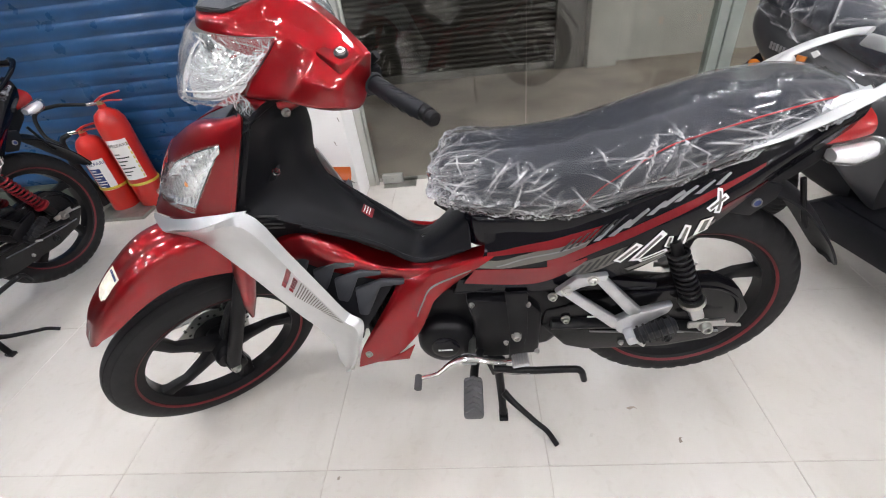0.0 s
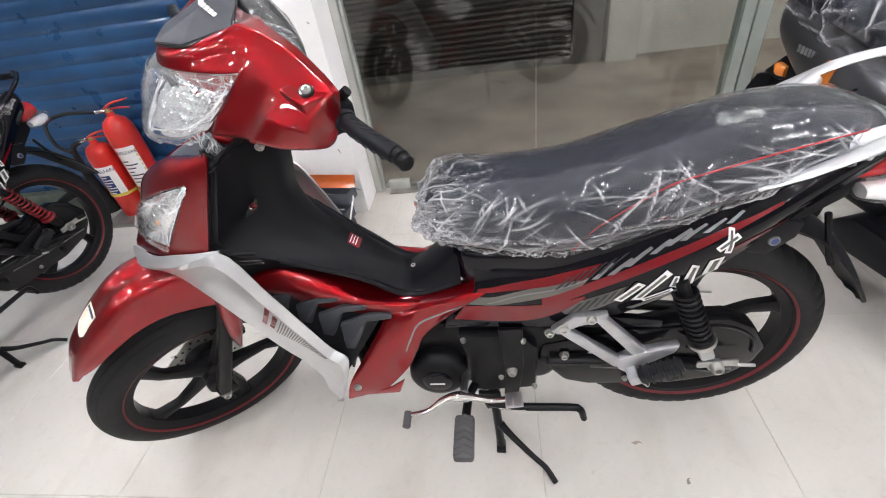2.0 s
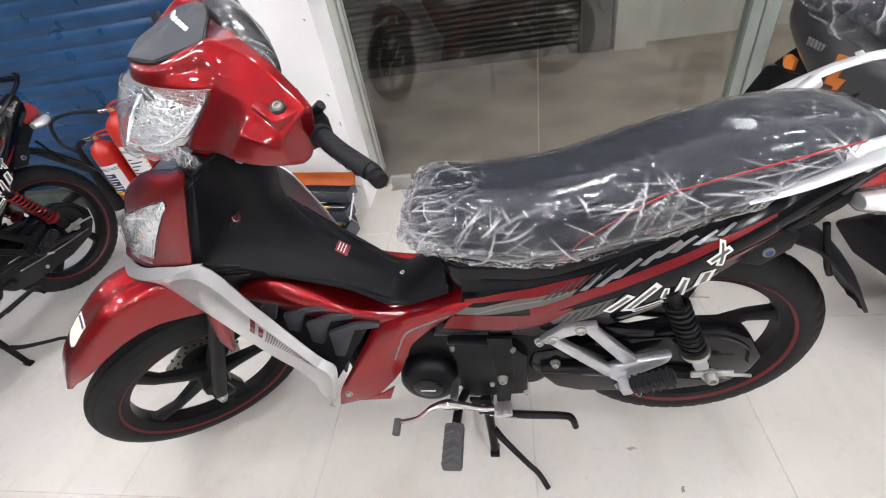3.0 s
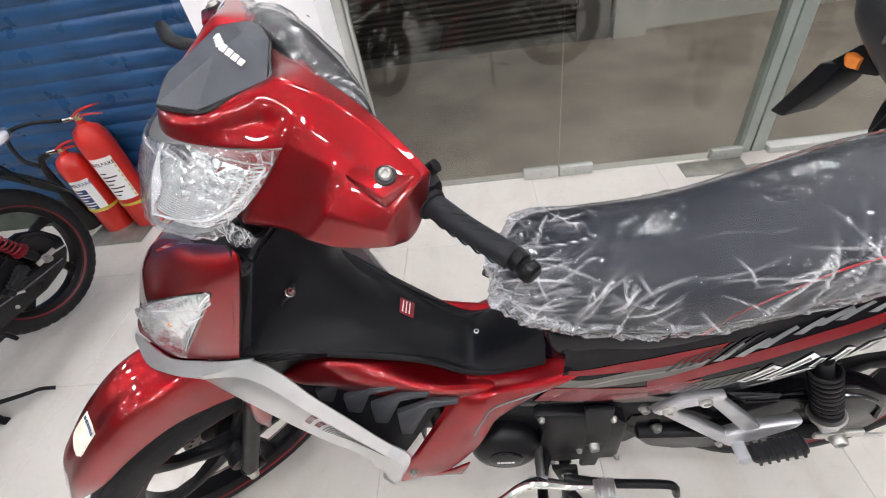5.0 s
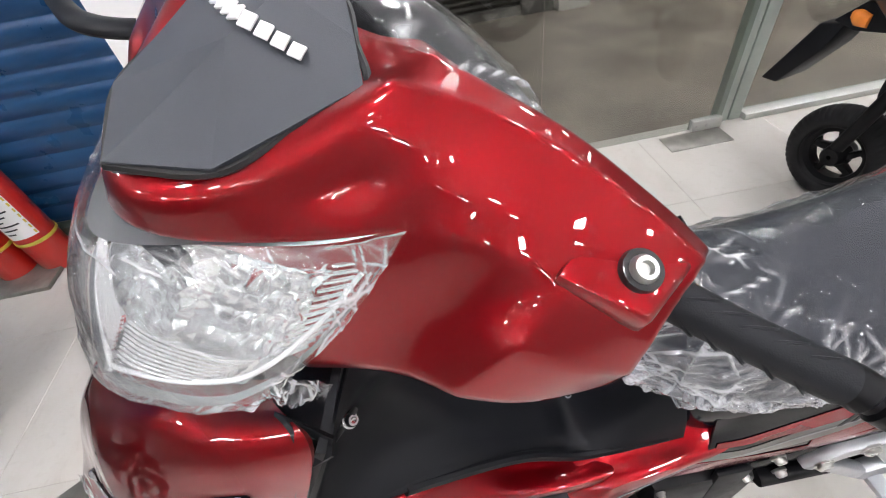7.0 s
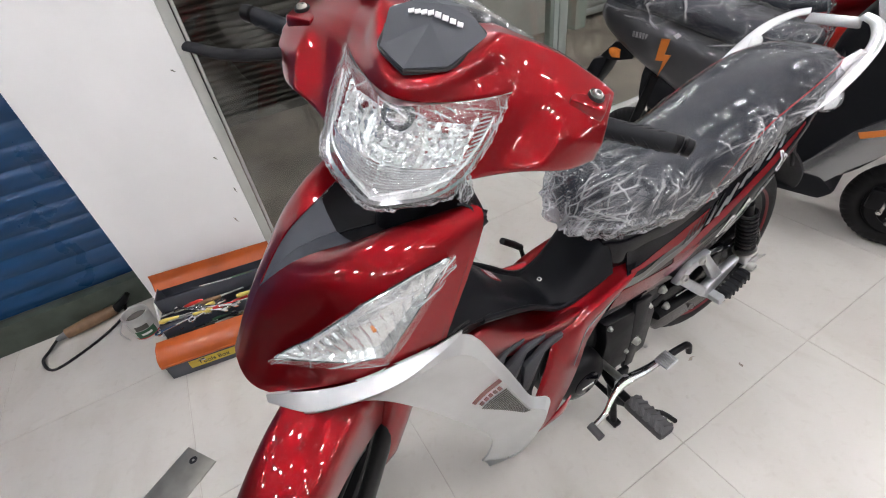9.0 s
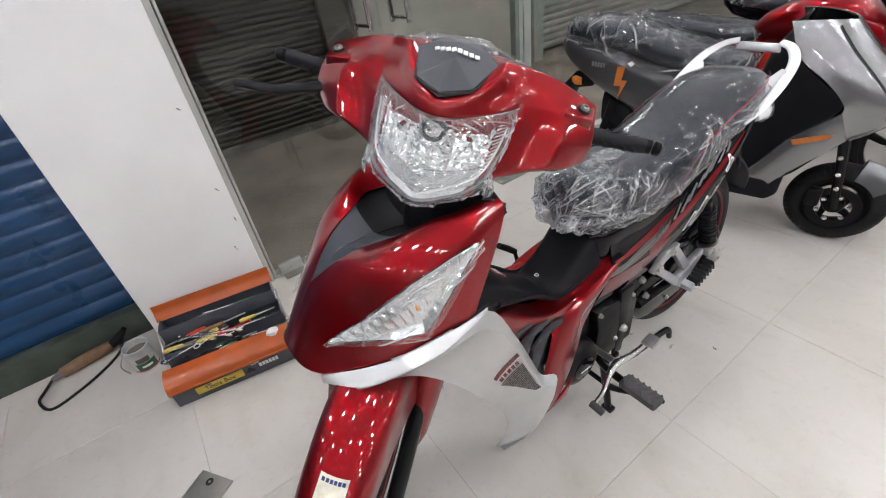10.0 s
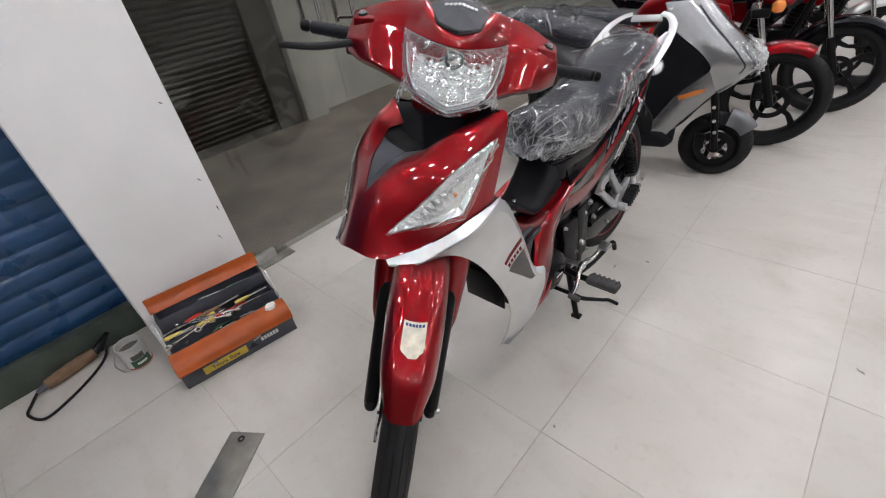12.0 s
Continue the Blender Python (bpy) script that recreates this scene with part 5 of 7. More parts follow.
put("panel_joint", tube(edge_pts - np.array((0, 0, 0.0050)), 0.0022, 6, 90), DECAL_BLACK, panel, "", S)
badge = []
for k in range(8):
    y = -0.031 + 0.0088 * k
    badge.append(block((0.0088 - abs(y) * 0.05, 0.0074, 0.0016), 0.0005, Matrix.Translation((-.176 + abs(y) * 0.20, y, 1.1585 - abs(y) * 0.225)) @ Matrix.Rotation(math.copysign(0.23, -y), 4, "X") @ Matrix.Rotation(radians(-17), 4, "Y") @ Matrix.Rotation(radians(18), 4, "Z")))
for q in badge:
    put("badge_bar", q, DECAL_WHITE, panel, "raised white bar", S)

# instrument pod behind the panel
def pod_rings(reach, lift, swell):
    """Arched hood across the handlebar: oval sections along y, lower and thinner towards its ends."""
    rows = []
    for y in np.linspace(-reach, reach, 27):
        f = max(0.06, 1 - (abs(y) / reach) ** 5) ** 0.5
        rx, rz = (0.026 + swell) * f, (0.022 + swell) * f
        top = 1.149 + lift - 2.0 * y * y
        rows.append([(-.108 + rx * math.cos(a) + 0.35 * rz * (1 - math.sin(a)), y, top - rz + rz * math.sin(a)) for a in np.linspace(0, 2 * math.pi, 24, endpoint=False)])
    return np.array(rows)


pod = put("instrument_pod", loop_solid(pod_rings(.150, 0.0, 0.0)), PLASTIC, bike, "black instrument pod under film", S)
film_over("instrument_film", cr(pod_rings(.138, .004, .001), np.linspace(0, 1, 150)), LAMP_WRAP, pod, 0.001, "", S, (40, 9, (0.02, 0.06), (0.005, 0.010), (0.001, 0.003), (0, 1, 0.4), 0.6), True)

# headlamp
LAMP = Patch(mirrored_net([
    [(-.287, 0, 1.101), (-.252, -.048, 1.099), (-.218, -.085, 1.098), (-.184, -.109, 1.098)],
    [(-.311, 0, 1.074), (-.286, -.050, 1.074), (-.252, -.085, 1.074), (-.213, -.108, 1.074)],
    [(-.329, 0, 1.042), (-.310, -.050, 1.043), (-.281, -.083, 1.045), (-.244, -.102, 1.047)],
    [(-.347, 0, 1.003), (-.331, -.042, 1.009), (-.308, -.074, 1.016), (-.278, -.092, 1.023)],
]))
lamp_grid = LAMP.grid(28, 50)
inner_net = LAMP.net.copy()
inner_net[:, :, 0] += 0.003 + np.array((0.034, 0.034, 0.024, 0.003))[:, None] * (1 - (inner_net[:, :, 1] / 0.118) ** 2)
inner_net[:, :, 1] *= 0.97
inner_net[-1, :, 2] += 0.001
INNER = Patch(inner_net)
deep = INNER.grid(28, 50)
head = shell("headlamp", deep, REFLECTOR, bike, 0.003, -0.016, True, "clear headlamp with fluted chrome reflectors, wrapped in film", S)
ring_a = np.concatenate([lamp_grid[0], lamp_grid[1:, -1], lamp_grid[-1, -2::-1], lamp_grid[-2:0:-1, 0]])
ring_b = np.concatenate([deep[0], deep[1:, -1], deep[-1, -2::-1], deep[-2:0:-1, 0]])
nr = len(ring_a)
put("lamp_wall", (np.concatenate([ring_a, ring_b]), [(k, (k + 1) % nr, nr + (k + 1) % nr, nr + k) for k in range(nr)]), GREY_METAL, head, "grey inner wall of the lamp", S)
lens = sheet_of("headlamp_lens", lamp_grid, CLEAR, head, 0.001, "", S)
lens.visible_shadow = False
for v0, v1 in ((0.145, 0.425), (0.575, 0.855)):
    bowl = facets(INNER.grid(100, 84, (0.05, 0.93), v0, v1), 7, 6, 0.0036, 0.008)
    put("reflector_bowl", shell_data(bowl, 0.002, -0.006), MIRROR, head, "fluted chrome reflector", S, 20)
mid_bowl = facets(INNER.grid(50, 40, (0.44, 0.93), 0.425, 0.575), 5, 4, 0.0036, 0.006)
put("reflector_bowl", shell_data(mid_bowl, 0.002, -0.010), MIRROR, head, "fluted chrome reflector", S, 20)
for v0, v1 in ((0.02, 0.135), (0.865, 0.98)):
    ribs = []
    for k in range(17):
        u = 0.09 + 0.046 * k
        ribs.append(tube(INNER.grid(2, 6, (u, u + 0.001), v0, v1)[0] + np.array((0.004, 0, 0)), 0.0013, 6, 12))
    put("wing_ribs", joined(*ribs), MIRROR, head, "fine ribs of the side reflector", S)
c = INNER.at([0.27], [0.50])[0] + np.array((-0.004, 0, 0))
hood = put("bulb_hood", lathe([(0.0001, -0.006), (0.008, -0.005), (0.014, -0.002), (0.0165, 0.003), (0.017, 0.012), (0.016, 0.016)], 32, "x"), CHROME, head, "round chrome bulb hood", S @ Matrix.Translation(tuple(c)))
put("hood_rim", lathe([(0.0165, -0.001), (0.0185, -0.003), (0.0200, 0.000), (0.0195, 0.010), (0.0170, 0.010)], 32, "x"), GREY_PLASTIC, hood, "dark ring round the bulb hood", S @ Matrix.Translation(tuple(c)))
for v0, v1 in ((0.16, 0.49), (0.51, 0.84)):
    rows = [tube(INNER.at(np.full(6, 0.74 + 0.020 * k), np.linspace(v0 + 0.018 * k * (v0 < 0.5), v1 - 0.018 * k * (v0 > 0.5), 6)) + np.array((-0.003, 0, 0.001)), 0.0013, 6, 14) for k in range(9)]
    put("chin_ribs", joined(*rows), MIRROR, head, "fine ribs along the lower reflector", S)
for v in (0.29, 0.71):
    c = INNER.at([0.50], [v])[0]
    ang = math.atan2(c[1], -(c[0] + 0.10))
    put("bulb", lathe([(0.0001, -0.010), (0.005, -0.008), (0.006, 0.0), (0.006, 0.014), (0.0001, 0.016)], 14, "x"), CHROME, head, "", S @ Matrix.Translation(tuple(c)) @ Matrix.Rotation(-ang, 4, "Z") @ Matrix.Translation((0.020, 0, 0)))
edge_u = [(0.30, 0.03), (0.62, 0.06), (0.84, 0.15), (0.90, 0.33), (0.955, 0.495), (0.955, 0.505), (0.90, 0.67), (0.84, 0.85), (0.62, 0.94), (0.30, 0.97)]
frame_line = INNER.at([a for a, b in edge_u], [b for a, b in edge_u])
put("reflector_frame", tube(frame_line + np.array((-0.004, 0, 0)), 0.0016, 8, 110), REFLECTOR, head, "bright frame round the reflectors", S)
sheet = Patch(np.concatenate([LAMP.net, (LAMP.net[-1] + np.array((0.010, 0, -0.007)))[None]])).grid(110, 210)
a, b = np.meshgrid(np.linspace(0, 1, 110), np.linspace(0, 1, 210), indexing="ij")
slack = np.clip(np.maximum.reduce([1 - a / 0.16, (a - 0.80) / 0.15, 1 - b / 0.10, (b - 0.90) / 0.10]), 0, 1)
film_over("headlamp_wrap", sheet, LAMP_WRAP, head, 0.003, "clear wrinkled film", S, (210, 4, (0.010, 0.045), (0.004, 0.008), (0.0004, 0.0016), (0, 0.4, 1), 0.9), False, (0.22 + 0.78 * slack).reshape(-1))
for side in (1, -1):
    tuft = Patch([[(-.270, -.094 * side, 1.030), (-.282, -.090 * side, 1.022), (-.294, -.086 * side, 1.014)], [(-.262, -.097 * side, 1.008), (-.272, -.096 * side, 1.002), (-.284, -.088 * side, .998)],
                  [(-.262, -.098 * side, .990), (-.266, -.100 * side, .986), (-.274, -.094 * side, .984)], [(-.261, -.098 * side, .976), (-.264, -.101 * side, .973), (-.268, -.097 * side, .972)]]).grid(50, 26)
    film_over("film_tuft", tuft, LAMP_WRAP, head, 0.002, "torn end of the film", S, (26, 8, (0.01, 0.03), (0.004, 0.008), (0.001, 0.003), (0, 0, 1), 0.4))

# fork, fender
for s in (-1, 1):
    put("fork_leg", tube([(-.583, s * .080, .256), (-.578, s * .080, .290), (-.500, s * .080, .455), (-.40, s * .080, .670)], [0.015, 0.019, 0.0175, 0.0165], 16), SATIN_BLACK, bike, "", S)
    put("fork_lug", block((0.05, 0.026, 0.045), 0.008, S @ Matrix.Translation((-.575, s * .080, .276))), SATIN_BLACK, bike)
    guard = tube([(-.395, s * .082, .690), (-.425, s * .083, .600), (-.452, s * .086, .510), (-.468, s * .088, .440)], [0.032, 0.029, 0.022, 0.005], 18, 24, 0.86)
    put("fork_guard", guard, RED, bike, "red painted fork sleeve", S)
FEND = Patch(mirrored_net([
    [(-.775, 0, .560), (-.774, -.020, .562), (-.768, -.030, .566), (-.758, -.036, .574)],
    [(-.735, 0, .618), (-.732, -.028, .620), (-.722, -.046, .612), (-.706, -.054, .600)],
    [(-.690, 0, .658), (-.686, -.032, .660), (-.672, -.052, .650), (-.650, -.060, .628)],
    [(-.640, 0, .695), (-.636, -.032, .698), (-.618, -.055, .688), (-.596, -.063, .646)],
    [(-.575, 0, .728), (-.572, -.030, .732), (-.555, -.056, .718), (-.540, -.066, .650)],
    [(-.505, 0, .734), (-.503, -.030, .736), (-.490, -.058, .718), (-.480, -.070, .628)],
    [(-.440, 0, .722), (-.440, -.030, .722), (-.432, -.060, .700), (-.430, -.074, .600)],
]))
fender = shell("front_fender", FEND.grid(40, 40), RED, bike, 0.004, 0, True, m=S)
shield = FEND.grid(30, 16, (0.33, 0.515), lambda u: 0.385 + 0.075 * max(0, (0.385 - u) / 0.055) ** 2 + 0.010 * max(0, 0.40 - u) / 0.07 * math.sin(u * 900), lambda u: 0.615 - 0.075 * max(0, (0.385 - u) / 0.055) ** 2 - 0.010 * max(0, 0.40 - u) / 0.07 * math.sin(u * 760))
shell("shop_sticker", shield, STICKER, fender, 0.0008, 0.0014, True, "torn white shield sticker", S)
for k in range(6):
    shell("sticker_bar", FEND.grid(3, 3, (0.490, 0.504), 0.405 + 0.033 * k, 0.405 + 0.033 * k + 0.024), DECAL_BLUE, fender, 0.0008, 0.0024, True, "", S)
put("mud_flap", slab([(-.430, .62), (-.400, .60), (-.375, .52), (-.385, .49), (-.415, .54)], 0.08, 0.004), PLASTIC, bike, "", S)

# bars, grips, lever
for s in (-1, 1):
    put("handlebar", tube([(-.10, s * .10, 1.03), (-.09, s * .20, 1.035), (-.064, s * .34, 1.03)], 0.011, 12), SATIN_BLACK, bike, "", S)
    gp = [(-.086, s * .228, 1.035), (-.078, s * .28, 1.034), (-.064, s * .338, 1.030)]
    grip = put("grip", tube(gp, [0.0150, 0.0140, 0.0145], 18), GRIP_RUBBER, bike, "black patterned rubber grip", S)
    put("grip_flange", lathe([(0.010, -0.005), (0.018, -0.005), (0.020, 0.0), (0.018, 0.005), (0.010, 0.005)], 24), GRIP_RUBBER, grip, "", S @ Matrix.Translation((-.087, s * .230, 1.035)))
    ribs = []
    for k in range(5):
        f = 0.22 + 0.15 * k
        c = cr(gp, [f])[0]
        zig = [(c[0] + 0.0142 * math.cos(a), c[1] + s * 0.010 * math.sin(a * 2), c[2] + 0.0142 * math.sin(a)) for a in np.linspace(0, 2 * math.pi, 18)]
        ribs.append(tube(zig, 0.0011, 5, 40))
    put("grip_rib", joined(*ribs), GRIP_RUBBER, grip, "", S)
    put("bar_end", lathe([(0.0001, -.020), (.009, -.020), (.0125, -.017), (.0132, -.008), (.0105, -.006), (.0105, -.003), (.0134, -.001), (.0134, .010), (.0126, .014), (.009, .017), (0.0001, .017)], 24), SATIN_BLACK, bike, "", S @ Matrix.Translation((-.062, s * .350, 1.03)))
    put("switch_block", block((0.05, 0.034, 0.05), 0.010, S @ Matrix.Translation((-.088, s * .212, 1.035))), PLASTIC, bike)
    put("choke_stub", tube([(-.078, s * .208, 1.060), (-.066, s * .218, 1.074)], 0.008, 10), PLASTIC, bike, "", S)
put("brake_lever", tube([(-.115, .210, 1.035), (-.165, .235, 1.040), (-.190, .30, 1.030), (-.186, .375, 1.020)], [0.010, 0.012, 0.012, 0.010], 12, 30, 0.62), PLASTIC, bike, "front brake lever in black film", S)
put("lever_clamp", block((0.06, 0.035, 0.04), 0.008, S @ Matrix.Translation((-.125, .225, 1.030))), SATIN_BLACK, bike)

# engine
eng = put("engine", slab([(.055, .470), (.33, .455), (.43, .40), (.43, .335), (.36, .245), (.10, .225), (.03, .28), (.02, .38)], 0.16, 0.02), SATIN_BLACK, bike, "black engine block")
put("cylinder", block((0.20, 0.12, 0.12), 0.015, Matrix.Translation((-.06, 0, .375))), SATIN_BLACK, eng)
for k in range(6):
    put("cooling_fin", block((0.006, 0.15, 0.145), 0.002, Matrix.Translation((-.14 + .026 * k, 0, .375))), SATIN_BLACK, eng)
put("clutch_cover", lathe([(0.0001, -.128), (.045, -.128), (.052, -.124), (.060, -.122), (.070, -.112), (.074, -.095), (.074, -.06)], 40), SATIN_BLACK, eng, "round black engine cover", Matrix.Translation((.090, 0, .312)))
put("cover_cap", lathe([(0.0001, -.1335), (.030, -.1335), (.036, -.130), (.036, -.122)], 36), GLOSS_BLACK, eng, "", Matrix.Translation((.090, 0, .312)))
put("cap_badge", joined(*[block((0.0065, 0.002, 0.004), 0.0005, Matrix.Translation((.074 + .0075 * k, -.1342, .308))) for k in range(5)]), DECAL_WHITE, eng, "small white bars")
put("case_cover", slab([(.15, .455), (.30, .44), (.335, .40), (.33, .25), (.18, .235), (.16, .30), (.165, .38)], 0.05, 0.012, Matrix.Translation((0, -.085, 0))), SATIN_BLACK, eng)
put("carburettor", block((0.06, 0.06, 0.05), 0.012, Matrix.Translation((.10, -.03, .50))), SATIN_BLACK, eng)
for x, z in ((.165, .44), (.30, .432), (.325, .262), (.19, .245), (.05, .36), (.14, .345), (.245, .30)):
    bolt("case_bolt", (x, -.111 if x > .15 else -.100, z), (0, -1, 0), 0.0055, STEEL, eng, 0.006)
bolt("frame_bolt", (.272, -.112, .325), (0, -1, 0), 0.011, STEEL, eng, 0.012)
bolt("frame_bolt", (.395, -.098, .36), (0, -1, 0), 0.009, STEEL, eng, 0.008)
bolt("frame_bolt", (.36, -.098, .44), (0, -1, 0), 0.009, STEEL, eng, 0.008)
put("frame_plate", slab([(.245, .47), (.30, .47), (.300, .34), (.285, .22), (.25, .22), (.255, .34)], 0.012, 0.004, Matrix.Translation((0, -.106, 0))), SATIN_BLACK, bike)
put("frame_tube", tube([(.05, -.05, .50), (.25, -.06, .505), (.45, -.06, .52), (.62, -.06, .62)], 0.018, 12), SATIN_BLACK, bike)
put("heat_shield", slab([(.14, .512), (.38, .50), (.60, .465), (.60, .44), (.36, .455), (.12, .462)], 0.02, 0.006, Matrix.Translation((0, -.085, 0))), GLOSS_BLACK, bike)

# swinging arm, chain case, shocks
put("swing_arm", tube([(.36, -.092, .345), (.55, -.092, .335), (.74, -.092, .305)], 0.019, 12, None, 0.7), SATIN_BLACK, bike)
put("swing_arm", tube([(.36, .092, .345), (.55, .092, .335), (.74, .092, .305)], 0.019, 12, None, 0.7), SATIN_BLACK, bike)
case = put("chain_case", slab([(.33, .335), (.345, .385), (.50, .420), (.64, .452), (.74, .452), (.80, .420), (.838, .355), (.825, .300), (.78, .252), (.66, .226), (.46, .226), (.40, .245)], 0.05, 0.012, Matrix.Translation((0, -.062, 0))), CASE_BLACK, bike, "black chain case")
put("case_rib", tube([(.55, -.088, .43), (.66, -.0885, .436), (.74, -.0885, .432), (.795, -.088, .395), (.81, -.088, .345)], 0.004, 8), GLOSS_BLACK, case)
put("case_rib", tube([(.46, -.089, .305), (.62, -.089, .290), (.78, -.089, .285)], 0.003, 8), GREY_METAL, case)
put("case_sticker", block((0.05, 0.001, 0.012), 0.0003, Matrix.Translation((.475, -.0885, .352)) @ Matrix.Rotation(radians(4), 4, "Y")), DECAL_WHITE, case, "small white label")
put("label_print", joined(*[block((0.014, 0.0006, 0.002), 0, Matrix.Translation((.468 + .016 * (k % 2), -.0895, .349 + .004 * (k // 2)))) for k in range(4)]), DECAL_RED, case)
bolt("case_plug", (.66, -.089, .262), (0, -1, 0), 0.010, SATIN_BLACK, case, 0.005)
bolt("case_bolt", (.545, -.089, .255), (0, -1, 0), 0.006, STEEL, case, 0.006)
for s in (-1, 1):
    top, bot = Vector((.602, s * .112, .600)), Vector((.698, s * .112, .372))
    shock = put("shock_absorber", tube([top, top.lerp(bot, 0.55), bot], [0.013, 0.013, 0.010], 14), SATIN_BLACK, bike, "rear shock absorber with black spring")
    ax = (bot - top).normalized()
    side_v = ax.cross(Vector((0, 1, 0))).normalized()
    coil = []
    for k in range(150):
        a = k / 150 * 2 * math.pi * 10.5
        p = top.lerp(bot, 0.10 + 0.68 * k / 150)
        coil.append(p + (side_v * math.cos(a) + Vector((0, 1, 0)) * math.sin(a)) * 0.021)
    put("spring", tube([tuple(p) for p in coil], 0.0038, 8, 300), SATIN_BLACK, shock)
    put("spring_seat", lathe([(0.004, -0.006), (0.028, -0.006), (0.030, 0.0), (0.028, 0.006), (0.004, 0.006)], 24, "z"), STEEL, shock, "", Matrix.Translation(top.lerp(bot, 0.80)) @ ax.to_track_quat("Z", "Y").to_matrix().to_4x4())
    put("shock_fork", block((0.026, 0.030, 0.055), 0.006, Matrix.Translation(top.lerp(bot, 0.93)) @ ax.to_track_quat("Z", "Y").to_matrix().to_4x4()), ALLOY, shock)
    put("chain_adjuster", block((0.085, 0.008, 0.020), 0.003, Matrix.Translation((.725, s * .118, .345)) @ Matrix.Rotation(radians(-4), 4, "Y")), STEEL, bike, "zinc chain adjuster")
    bolt("axle_nut", (.722, s * .122, .340), (0, s, 0), 0.014, STEEL, bike, 0.016)
    put("adjuster_screw", tube([(.76, s * .118, .340), (.805, s * .118, .335)], 0.004, 8), STEEL, bike)

# passenger footrest hanger
for s in (-1, 1):
    T = Matrix.Translation((0, s * .118, 0))
    hang = put("footrest_hanger", joined(
        slab([(.358, .478), (.405, .520), (.475, .524), (.470, .505), (.415, .490), (.375, .465)], 0.018, 0.004, T),
        slab([(.365, .480), (.395, .482), (.520, .372), (.512, .348), (.500, .352)], 0.020, 0.005, T),
        slab([(.440, .515), (.470, .515), (.565, .405), (.548, .385), (.530, .398)], 0.020, 0.005, T),
        slab([(.505, .378), (.545, .400), (.632, .424), (.625, .400), (.575, .362), (.530, .330), (.510, .345)], 0.024, 0.006, T)), ALLOY, bike, "cast alloy footrest hanger")
    for x, z in ((.385, .485), (.440, .512)):
        bolt("hanger_bolt", (x, s * .128, z), (0, s, 0), 0.011, STEEL, hang, 0.006)
    peg = put("footrest", block((0.095, 0.032, 0.030), 0.009, Matrix.Translation((.592, s * .152, .368)) @ Matrix.Rotation(radians(-24), 4, "Y")), GRIP_RUBBER, bike, "black ribbed rubber footrest, folded")
    for k in range(6):
        put("rib", block((0.006, 0.035, 0.033), 0.002, Matrix.Translation((.592, s * .152, .368)) @ Matrix.Rotation(radians(-24), 4, "Y") @ Matrix.Translation((-.036 + .0145 * k, 0, 0))), RUBBER, peg)
    put("footrest_pin", block((0.024, 0.040, 0.028), 0.005, Matrix.Translation((.540, s * .142, .342)) @ Matrix.Rotation(radians(-24), 4, "Y")), ALLOY, hang)
    put("lug", tube([(.555, s * .14, .322), (.575, s * .152, .315)], 0.005, 8), STEEL, hang)
    # rider footrest
    bar = put("rider_footrest", tube([(.200, s * .06, .262), (.165, s * .14, .268), (.156, s * .215, .272)], 0.011, 10), SATIN_BLACK, bike)
    rub = put("rest_rubber", block((0.046, 0.105, 0.024), 0.008, Matrix.Translation((.156, s * .256, .279))), GREY_RUBBER, bike, "grey chevron-patterned rubber footrest")
    for k in range(6):
        for q in (-1, 1):
            put("tread", block((0.026, 0.007, 0.004), 0.0015, Matrix.Translation((.156 + q * .010, s * (.213 + .0165 * k), .2915)) @ Matrix.Rotation(radians(28 * q * s), 4, "Z")), GREY_RUBBER, rub)

# gear lever, stands
gear = put("gear_lever", tube([(.026, -.212, .300), (.070, -.205, .306), (.110, -.192, .330), (.150, -.185, .335), (.215, -.188, .322), (.262, -.192, .330)], [0.006, 0.006, 0.008, 0.012, 0.008, 0.007], 10, 40, 0.7), CHROME, bike, "chrome gear lever")
put("toe_rubber", tube([(.024, -.205, .300), (.024, -.240, .298)], 0.0095, 12), GREY_RUBBER, gear, "ribbed rubber")
put("lever_boss", block((0.040, 0.018, 0.030), 0.006, Matrix.Translation((.150, -.180, .325))), ALLOY, gear)
put("heel_pad", block((0.040, 0.036, 0.008), 0.003, Matrix.Translation((.272, -.200, .338)) @ Matrix.Rotation(radians(-12), 4, "Y")), ALLOY, gear, "knurled alloy pad")
for k in range(6):
    put("knurl", block((0.003, 0.034, 0.003), 0.0008, Matrix.Translation((.257 + .006 * k, -.200, .3405 + .0012 * k))), STEEL, gear)
put("gear_shaft", tube([(.16, -.09, .315), (.155, -.185, .325)], 0.009, 10), STEEL, gear)
stand = put("centre_stand", tube([(.222, -.10, .215), (.222, .10, .215)], 0.014, 12), SATIN_BLACK, bike, "black steel centre stand")
for s in (-1, 1):
    put("stand_leg", tube([(.220, s * .098, .222), (.226, s * .112, .12), (.230, s * .130, .012)], [0.013, 0.012, 0.011], 10), SATIN_BLACK, stand)
    put("stand_foot", block((0.026, 0.036, 0.014), 0.003, Matrix.Translation((.230, s * .132, .007))), SATIN_BLACK, stand)
put("stand_brace", tube([(.226, -.112, .11), (.226, .112, .11)], 0.008, 10), SATIN_BLACK, stand)
put("stand_tang", tube([(.232, -.118, .100), (.262, -.140, .075), (.318, -.185, .048), (.345, -.205, .036), (.368, -.232, .012)], [0.012, 0.009, 0.0075, 0.0075, 0.0075], 10, 36), SATIN_BLACK, stand)
prop = put("side_stand", tube([(.210, -.140, .235), (.29, -.155, .240), (.40, -.165, .252), (.425, -.170, .250), (.436, -.172, .215)], [0.010, 0.010, 0.009, 0.009, 0.008], 10, 40), SATIN_BLACK, bike, "black side stand, folded up")
